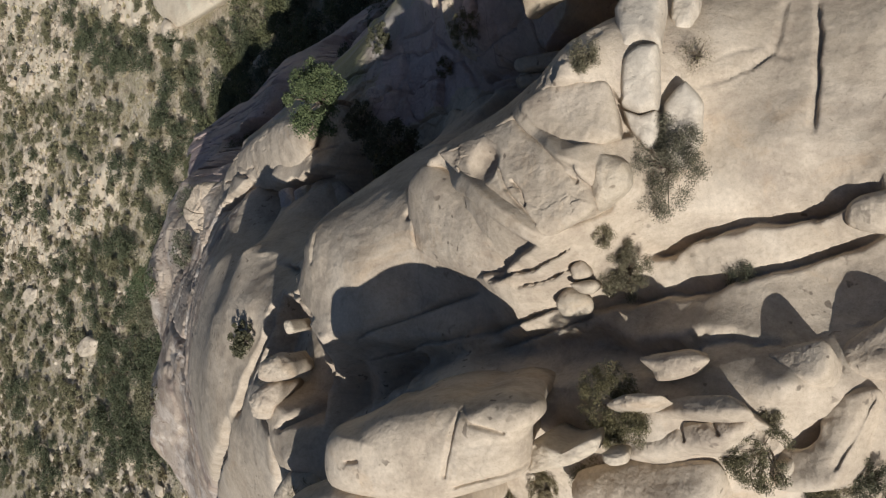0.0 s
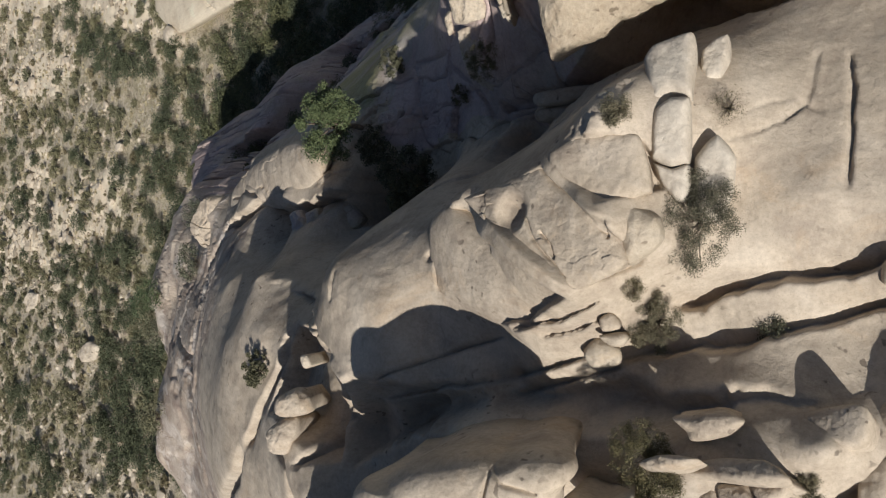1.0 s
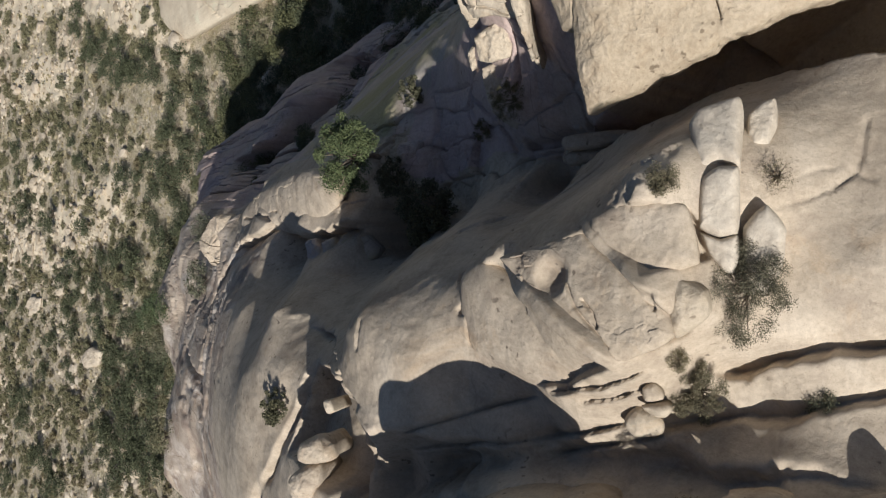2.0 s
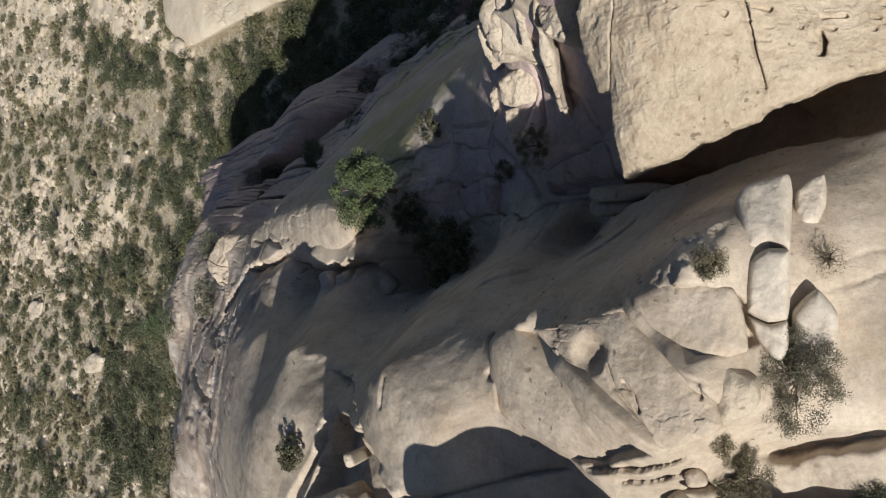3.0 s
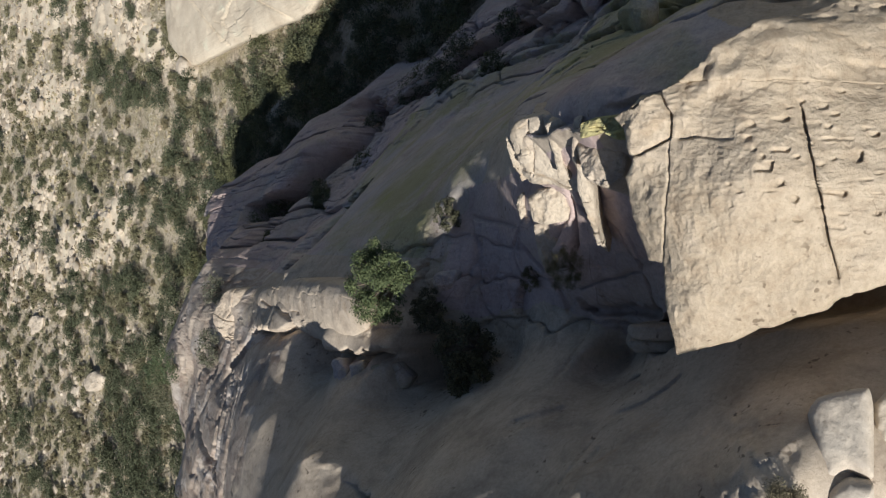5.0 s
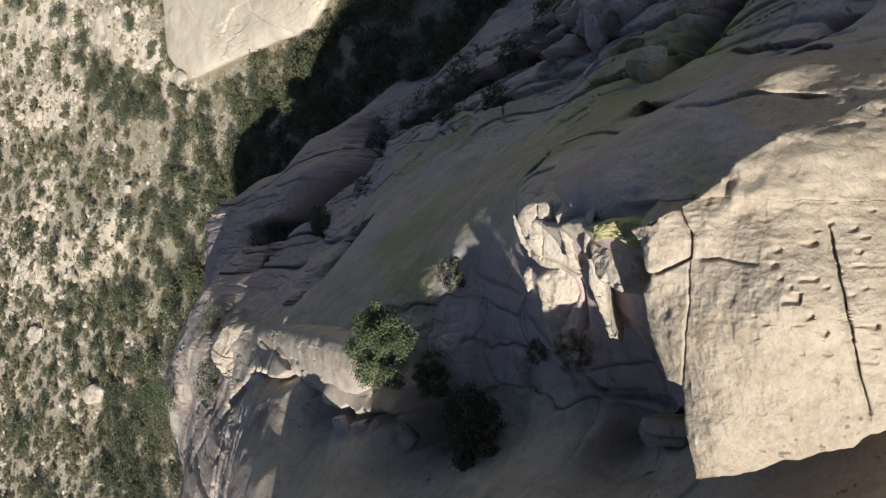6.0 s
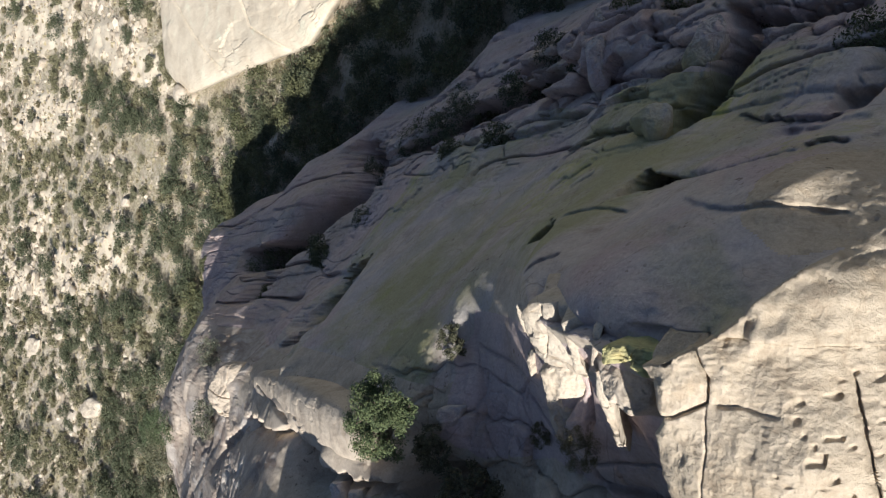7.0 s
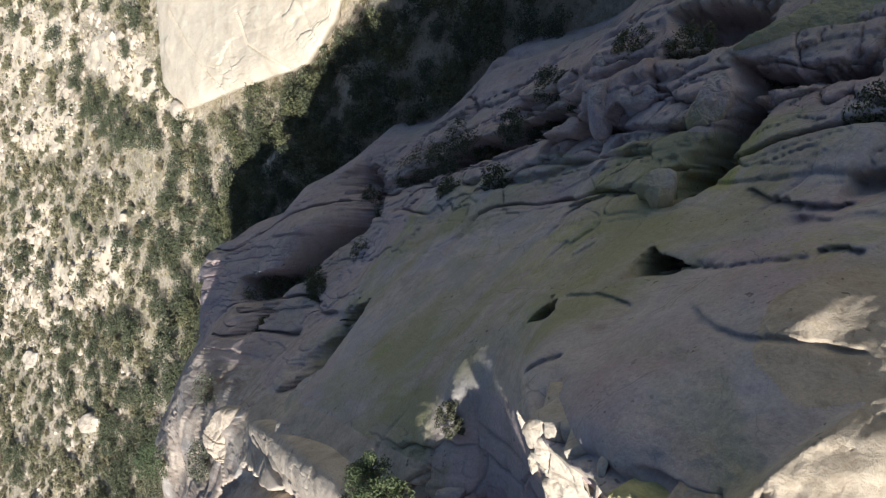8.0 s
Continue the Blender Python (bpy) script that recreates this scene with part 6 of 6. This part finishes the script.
ridge_bush("dark shrub rooted in a shaded flank crevice", 14.6, 23.3, 1.5, 0.9, leaf_oak, 1500, 43)
ridge_bush("dense dark shrub in a deep rock joint", 13.2, 38.7, 2.2, 1.4, leaf_oak, 1500, 44)
ridge_bush("scruffy dark bush on the shaded cliff", 9.1, 32.3, 1.6, 1.0, leaf_oak, 1500, 45)
ridge_bush("dark shrub rooted in a shaded flank crevice", 6.8, 40.8, 2.0, 1.2, leaf_oak, 1500, 46)
ridge_bush("dense dark shrub in a deep rock joint", 6.6, 27.3, 1.7, 1.1, leaf_oak, 1500, 47)
ridge_bush("scruffy dark bush on the shaded cliff", 5.9, 25.6, 1.5, 0.9, leaf_oak, 1500, 48)
ridge_bush("dark shrub rooted in a shaded flank crevice", 7.6, 35.2, 1.8, 1.1, leaf_oak, 1500, 49)
ridge_bush("dense dark shrub in a deep rock joint", 11.8, 25.0, 1.3, 0.8, leaf_oak, 1500, 50)
ridge_bush("scruffy dark bush on the shaded cliff", 16.4, 22, 1.6, 1.0, leaf_oak, 1500, 51)
ridge_bush("dark shrub rooted in a shaded flank crevice", 9.2, 10.7, 0.7, 0.4, leaf_oak, 1500, 52)
ridge_bush("dense dark shrub in a deep rock joint", 10.4, 37.3, 2.0, 1.2, leaf_oak, 1500, 53)
ridge_bush("scruffy dark bush on the shaded cliff", 11.4, 36.2, 1.7, 1.1, leaf_oak, 1500, 54)
ridge_bush("dark shrub rooted in a shaded flank crevice", 12.0, 21.6, 1.3, 0.8, leaf_oak, 1500, 55)
ridge_bush("dense dark shrub in a deep rock joint", 13.8, 29.3, 1.6, 1.0, leaf_oak, 1500, 56)
ridge_bush("scruffy dark bush on the shaded cliff", 16.2, 16.3, 1.4, 0.9, leaf_oak, 1500, 57)
ridge_bush("dense dark shrub filling a shaded crevice", 4.9, 38.4, 1.5, 1.4, leaf_oak, 2000, 70)
ridge_bush("dark evergreen shrub wedged in a rock joint", 5.6, 38.4, 1.8, 1.6, leaf_oak, 2000, 71)
ridge_bush("dense dark shrub filling a shaded crevice", 6.4, 38.6, 2.2, 2.0, leaf_oak, 2000, 72)
ridge_bush("dark evergreen shrub wedged in a rock joint", 7.2, 38.3, 2.2, 2.0, leaf_oak, 2000, 73)
ridge_bush("dense dark shrub filling a shaded crevice", 7.9, 38.0, 2.4, 2.2, leaf_oak, 2000, 74)
ridge_bush("dark evergreen shrub wedged in a rock joint", 8.7, 38.1, 2.3, 2.1, leaf_oak, 2000, 75)
ridge_bush("dense dark shrub filling a shaded crevice", 9.5, 37.6, 2.4, 2.2, leaf_oak, 2000, 76)
ridge_bush("dark evergreen shrub wedged in a rock joint", 10.3, 37.2, 2.0, 1.8, leaf_oak, 2000, 77)
ridge_bush("dense dark shrub filling a shaded crevice", 11.1, 36.9, 2.2, 2.0, leaf_oak, 2000, 78)
ridge_bush("dark evergreen shrub wedged in a rock joint", 11.9, 36.6, 2.2, 2.0, leaf_oak, 2000, 79)
ridge_bush("dense dark shrub filling a shaded crevice", 12.7, 37.2, 2.0, 1.8, leaf_oak, 2000, 80)
ridge_bush("dark evergreen shrub wedged in a rock joint", 5.0, 25.5, 1.0, 0.9, leaf_oak, 2000, 81)
ridge_bush("dense dark shrub filling a shaded crevice", 5.6, 25.7, 1.3, 1.2, leaf_oak, 2000, 82)
ridge_bush("dark evergreen shrub wedged in a rock joint", 6.2, 25.6, 1.3, 1.2, leaf_oak, 2000, 83)
ridge_bush("dense dark shrub filling a shaded crevice", 6.7, 25.8, 1.1, 1.0, leaf_oak, 2000, 84)
ridge_bush("dark evergreen shrub wedged in a rock joint", 7.2, 34.7, 1.5, 1.4, leaf_oak, 2000, 85)
ridge_bush("dense dark shrub filling a shaded crevice", 6.4, 52.5, 1.4, 1.3, leaf_oak, 2000, 86)
for i, (x, y) in enumerate([(6.3, 43.5), (7.2, 43.0), (6.7, 41.2), (7.6, 39.8), (8.4, 37.6), (6.4, 26.7), (6.9, 26.2), (5.9, 26.9), (5.0, 26.8), (4.2, 27.2), (11.0, 34.8), (12.0, 36.6), (13.2, 39.0), (14.0, 26.5), (14.3, 22.5), (14.8, 19.5)]):
    ridge_bush("dense dark shrub filling a deep shaded hollow", x, y, 1.5 if y < 30 else 2.2, 1.5 if y < 30 else 2.2, leaf_oak, 2200, 140 + i)
# the pit holds only deep shade; four dark shrubs are added to blacken it
ridge_bush("dense dark shrub added to blacken the shaded pit", 2.35, 13.4, 1.5, 1.5, leaf_oak, 6000, 101)
ridge_bush("dense dark shrub added to blacken the shaded pit", 2.1, 14.3, 1.6, 1.5, leaf_oak, 6000, 102)
ridge_bush("dark shrub added to deepen the shade at the pit lip", 2.7, 14.4, 1.2, 1.2, leaf_oak, 4000, 103)
ridge_bush("dark shrub added to deepen the shade at the pit lip", 1.95, 13.0, 1.0, 1.1, leaf_oak, 3500, 104)
ridge_bush("dark shrub under the green tree", 3.2, 14.6, 1.0, 0.9, leaf_oak, 3000, 105)
ridge_bush("dark twiggy bush rooted below the ledges", -2.43, 2.25, 0.55, 0.33, leaf_sage, 1800, 120)
ridge_bush("low dry brush in the shade of a boulder", -3.23, 6.05, 0.5, 0.3, leaf_dry, 1800, 121)
ridge_bush("dark twiggy bush rooted below the ledges", -2.98, 5.33, 0.45, 0.27, leaf_sage, 1800, 122)
ridge_bush("low dry brush in the shade of a boulder", -2.98, 4.79, 0.4, 0.24, leaf_dry, 1800, 123)
ridge_bush("dark twiggy bush rooted below the ledges", -2.66, 2.67, 0.3, 0.18, leaf_sage, 1800, 124)
ridge_bush("low dry brush in the shade of a boulder", -3.61, 6.82, 0.5, 0.3, leaf_dry, 1800, 125)
ridge_bush("dark twiggy bush rooted below the ledges", -2.19, 4.71, 0.3, 0.18, leaf_sage, 1800, 126)
plant("tree", "round green bushy tree growing from the shaded bowl", "tree", on_rock(3.85, 15.75, 0.1), 1.85, 2.2, 0.03, 15000, 80, leaf_tree, 77, lean=(0.0, -0.12), trunk=0.7, spread=0.11)


# ---- scrub on the plain ----
THICKETS = [
    [(33.0, 108.4), (30.7, 100.5), (27.0, 91.7), (24.0, 84.0), (22.4, 77.2), (20.4, 76.5), (19.7, 82.4), (20.8, 91.4), (24.8, 100.2), (29.5, 106.2)],
    [(29.3, 83.0), (26.4, 81.0), (24.6, 82.6), (25.0, 84.9), (28.9, 84.1)],
    [(22.9, 76.5), (23.2, 70.0), (24.1, 65.8), (24.0, 60.9), (21.8, 61.7), (18.8, 66.6), (18.4, 72.2), (20.6, 75.8)],
    [(18.8, 66.6), (14.1, 69.7), (10.5, 76.1), (6.3, 77.9), (3.2, 83.2), (1.7, 90.7), (3.8, 94.0), (7.8, 87.8), (12.7, 82.1), (15.8, 75.7), (18.8, 71.0)],
    [(1.0, 106.9), (2.0, 94.0), (1.9, 86.0), (-6.7, 86.5), (-12.9, 84.7), (-19.1, 83.1), (-24.6, 85.0), (-27.3, 96.2), (-19.2, 98.3), (-7.7, 97.9), (-4.0, 106.7)],
    [(5.1, 87.4), (-1.7, 91.5), (-8.5, 91.8), (-14.5, 95.6), (-21.8, 96.6), (-26.3, 92.0), (-22.0, 66.0), (-12.5, 66.0), (-4.0, 68.0), (4.0, 68.0), (14.0, 64.0), (24.6, 73.8), (20.3, 78.6), (16.2, 82.0), (12.0, 86.6), (6.7, 89.4)],
    [(-0.8, 125.2), (-1.8, 108.8), (-8.5, 106.5), (-6.6, 122.4)],
]
WASH_SCRUB = [[(10, 72), (18, 66.5), (23.5, 60), (27.5, 50), (40, 22), (34, 14), (23, 28), (17.5, 46), (12, 60)]]
OUTCROPS = [[(33.1, 83.1), (27.2, 81.7), (24.0, 76.4), (24.4, 68.5), (24.7, 61.6), (25.1, 55.5), (27.8, 51.6), (32.7, 49.6), (39.6, 54.2), (47.5, 81.3), (40.8, 84.1)]]
BROKEN = BEDROCK[2:6]
rng = np.random.default_rng(5)


def scattered(count, box, least, keep):
    """Random spots no nearer to one another than their own spacing."""
    xs_, ys_ = rng.uniform(box[0], box[1], count), rng.uniform(box[2], box[3], count)
    ok = rng.random(count) < keep(xs_, ys_)
    cells, out = {}, []
    for x, y in zip(xs_[ok].tolist(), ys_[ok].tolist()):
        i, j = int(x // least), int(y // least)
        if any(math.hypot(x - a, y - b) < least for di in (-1, 0, 1) for dj in (-1, 0, 1) for a, b in cells.get((i + di, j + dj), ())):
            continue
        cells.setdefault((i, j), []).append((x, y))
        out.append((x, y))
    return np.array(out)


def open_ground(x, y):
    free = (y > 82) | (np.abs(x) > 32) | (low_height(x, y) < ground_height(x, y) - 0.3)
    for outline in OUTCROPS:
        free &= signed_inside(x, y, outline) < -0.3
    return free


def in_any(x, y, polys):
    inside = np.zeros(x.shape, bool)
    for p in polys:
        inside |= signed_inside(x, y, p) > 0
    return inside


def scrub_density(x, y):
    dense = 0.5 + 0.7 * fbm(x * 0.06, y * 0.06, 91, 4) + np.where(x < 2, 0.5, 0.0) - np.where((x > 6) & (y > 92), 0.08, 0)
    return np.clip(dense, 0.08, 1) * open_ground(x, y) * np.where(bedrock(x, y) > 0, 0.22, 1.0)


def ground_z(x, y):
    return float(ground_height(np.array([x]), np.array([y]))[0])


SHRUB_LOOK = (
    ("rounded grey-green desert shrub on dry soil", 1.8, 1.15, leaf_sage, 700, 16),
    ("low olive shrub on dry soil", 1.4, 0.8, leaf_sage, 520, 12),
    ("brownish dry shrub on stony soil", 1.2, 0.7, leaf_dry, 420, 10),
    ("dark green leafy shrub in dense scrub", 2.5, 1.9, leaf_oak, 1000, 22),
)
models = [plant("shrub", label, "shrub", (-200 - 4 * i, -200, ground_z(-200 - 4 * i, -200)), w, h, 0.085, int(n * 1.5), k, mat, 300 + i, "scrub on the plain", spread=0.2, twigs=5)
          for i, (label, w, h, mat, n, k) in enumerate(SHRUB_LOOK)]
spots = scattered(9000, (-40, 60, 30, 150), 1.9, scrub_density)
thick = scattered(7500, (-30, 50, 40, 112), 1.55, lambda x, y: np.where(in_any(x, y, THICKETS[5:6]), 0.24 + 0.35 * fbm(x * 0.15, y * 0.15, 98, 3), 0.6) * (in_any(x, y, THICKETS) & open_ground(x, y)))
shade = scattered(5000, (8, 52, 12, 74), 1.35, lambda x, y: 0.6 * (in_any(x, y, WASH_SCRUB) & open_ground(x, y)))
belt = in_any(thick[:, 0], thick[:, 1], THICKETS[5:6])
placed = [(x, y, 3 if rng.random() < (0.7 if foot else 0.5) else 0, (0.75 if foot else 0.6) + 0.65 * rng.random()) for (x, y), foot in zip(thick, belt)]
placed += [(x, y, 3, 0.6 + 0.5 * rng.random()) for x, y in shade]
taken = np.concatenate([thick, shade])
for x, y in spots:
    if (np.hypot(taken[:, 0] - x, taken[:, 1] - y) < 1.5).any():
        continue
    placed.append((x, y, int(rng.choice([0, 1, 2, 3], p=[0.45, 0.25, 0.2, 0.1])), 0.55 + 0.85 * rng.random() ** 1.3))
placed.sort(key=lambda s: math.hypot(s[0] - 4, s[1] - 40))
far_scrub = []
for i, (x, y, kind, size) in enumerate(placed):
    m = Matrix.Translation((x, y, ground_z(x, y) - 0.03)) @ Matrix.Rotation(rng.random() * 6.283, 4, "Z") @ Matrix.Diagonal((size, size, size * (0.8 + 0.4 * rng.random()), 1))
    if i < 300:
        ob = copy_thing(models[kind], m)
        ob.scale = m.to_scale()
    else:
        far_scrub.append((kind, m))
for kind, mat in enumerate((leaf_sage, leaf_sage, leaf_dry, leaf_oak)):
    foliage = next(c for c in models[kind].children if c.name.startswith("foliage")).data
    co = np.empty(len(foliage.vertices) * 3, np.float32)
    foliage.vertices.foreach_get("co", co)
    co = np.c_[co.reshape(-1, 3), np.ones(len(co) // 3)]
    allv = [(co @ np.array(m).T)[:, :3] for k, m in far_scrub if k == kind]
    if allv:
        ob = new("scrub", quads("scrub", np.concatenate(allv), mat))
        tagged(ob, ("grey-green shrubs scattered over the plain", "low olive shrubs scattered over the plain", "dry brownish shrubs scattered over the plain", "dark green shrubs massed on the plain")[kind], "scrub", kind="stuff")

# loose boulders on the plain
stone_models = []
for i in range(6):
    bm = bmesh.new()
    cut = np.random.default_rng(60 + i)
    for d in cut.normal(size=(22, 3)):
        d = d / np.linalg.norm(d)
        bm.verts.new(np.clip(d * (0.52 + 0.1 * cut.random()), -0.42, 0.42) * np.array((1.0, 0.85, 0.72)))
    hull = bmesh.ops.convex_hull(bm, input=bm.verts)
    bmesh.ops.delete(bm, geom=[g for g in hull["geom_interior"] if isinstance(g, bmesh.types.BMVert)], context="VERTS")
    bmesh.ops.bevel(bm, geom=bm.edges[:], offset=0.035, segments=1, affect="EDGES")
    for v in bm.verts:
        v.co += noise.noise_vector(v.co * 4 + Vector((i * 3.1, 0, 0))) * 0.025
    ob = part("boulder", bm, granite_pale, smooth=False)
    ob.location = (-220 - 3 * i, -200, ground_z(-220 - 3 * i, -200) + 0.2)
    stone_models.append(tagged(ob, "pale weathered granite boulder on dry soil", "boulder", "boulders on the plain"))
rocks = scattered(3200, (-38, 54, 52, 148), 1.3, lambda x, y: (0.04 + 0.3 * np.maximum(0.0, fbm(x * 0.09, y * 0.09, 95, 3) + 0.12) + 0.9 * in_any(x, y, BROKEN)) * open_ground(x, y))
rocks = rocks[np.argsort(np.hypot(rocks[:, 0] - 4, rocks[:, 1] - 40))]
for i, (x, y) in enumerate(rocks):
    size = 0.35 + 1.9 * rng.random() ** 2.6
    m = Matrix.Translation((x, y, ground_z(x, y) + 0.1 * size)) @ Matrix.Rotation(rng.random() * 6.283, 4, "Z") @ Matrix.Diagonal((size, size * (0.6 + 0.6 * rng.random()), size * 0.9, 1))
    if i < 290:
        ob = copy_thing(stone_models[i % 6], m)
        ob.scale = m.to_scale()

# rubble and dry grass between the shrubs
rub = scattered(42000, (-38, 54, 54, 146), 0.4, lambda x, y: np.clip(0.3 + 1.1 * fbm(x * 0.12, y * 0.12, 97, 3) + 0.5 * in_any(x, y, BROKEN), 0.08, 1) * open_ground(x, y))
bm = bmesh.new()
bmesh.ops.create_icosphere(bm, subdivisions=1, radius=0.5)
unit = np.array([v.co[:] for v in bm.verts])
tris = np.array([[v.index for v in f.verts] for f in bm.faces])
bm.free()
vs, fs = [], []
ledgy = fbm(rub[:, 0] * 0.12, rub[:, 1] * 0.12, 97, 3) * 2.0 + 0.1
rub_z = ground_height(rub[:, 0], rub[:, 1])
for k, (x, y) in enumerate(rub):
    s = 0.14 + (0.6 + 1.3 * max(0.0, min(1.0, ledgy[k]))) * rng.random() ** 2.4
    a = rng.random() * 6.283
    vv = unit * (1 + 0.6 * (rng.random((len(unit), 1)) - 0.5)) * s * np.array((1, 0.5 + 0.6 * rng.random(), 0.7 if s < 0.9 else 0.45))
    vv = vv @ np.array(((math.cos(a), math.sin(a), 0), (-math.sin(a), math.cos(a), 0), (0, 0, 1)))
    vs.append(vv + np.array((x, y, rub_z[k] + 0.04 * s)))
    fs.append(tris + k * len(unit))
me = bpy.data.meshes.new("rubble")
me.from_pydata(np.concatenate(vs).tolist(), [], np.concatenate(fs).tolist())
me.materials.append(rubble_stone)
tagged(new("rubble", me), "pale broken stones littering the plain", "rubble", kind="stuff")
tuft = scattered(6000, (-38, 54, 56, 146), 0.45, lambda x, y: np.clip(0.45 + 0.9 * fbm(x * 0.05, y * 0.05, 99, 3), 0, 1) * open_ground(x, y))
v = []
tuft_z = ground_height(tuft[:, 0], tuft[:, 1])
for (x, y), z in zip(tuft, tuft_z):
    s = 0.12 + 0.18 * rng.random()
    for j in range(4):
        a = rng.random() * math.pi
        dx, dy = math.cos(a) * s * 0.5, math.sin(a) * s * 0.5
        ox, oy = rng.normal() * s * 0.6, rng.normal() * s * 0.6
        v += [(x + ox - dx, y + oy - dy, z), (x + ox + dx, y + oy + dy, z), (x + ox + dx * 1.5 + 0.05, y + oy + dy * 1.5, z + s), (x + ox - dx * 1.5, y + oy - dy * 1.5 + 0.05, z + s * 0.9)]
tagged(new("grass", quads("grass", np.array(v), leaf_straw)), "dry grass tufts over the plain", "grass", kind="stuff")
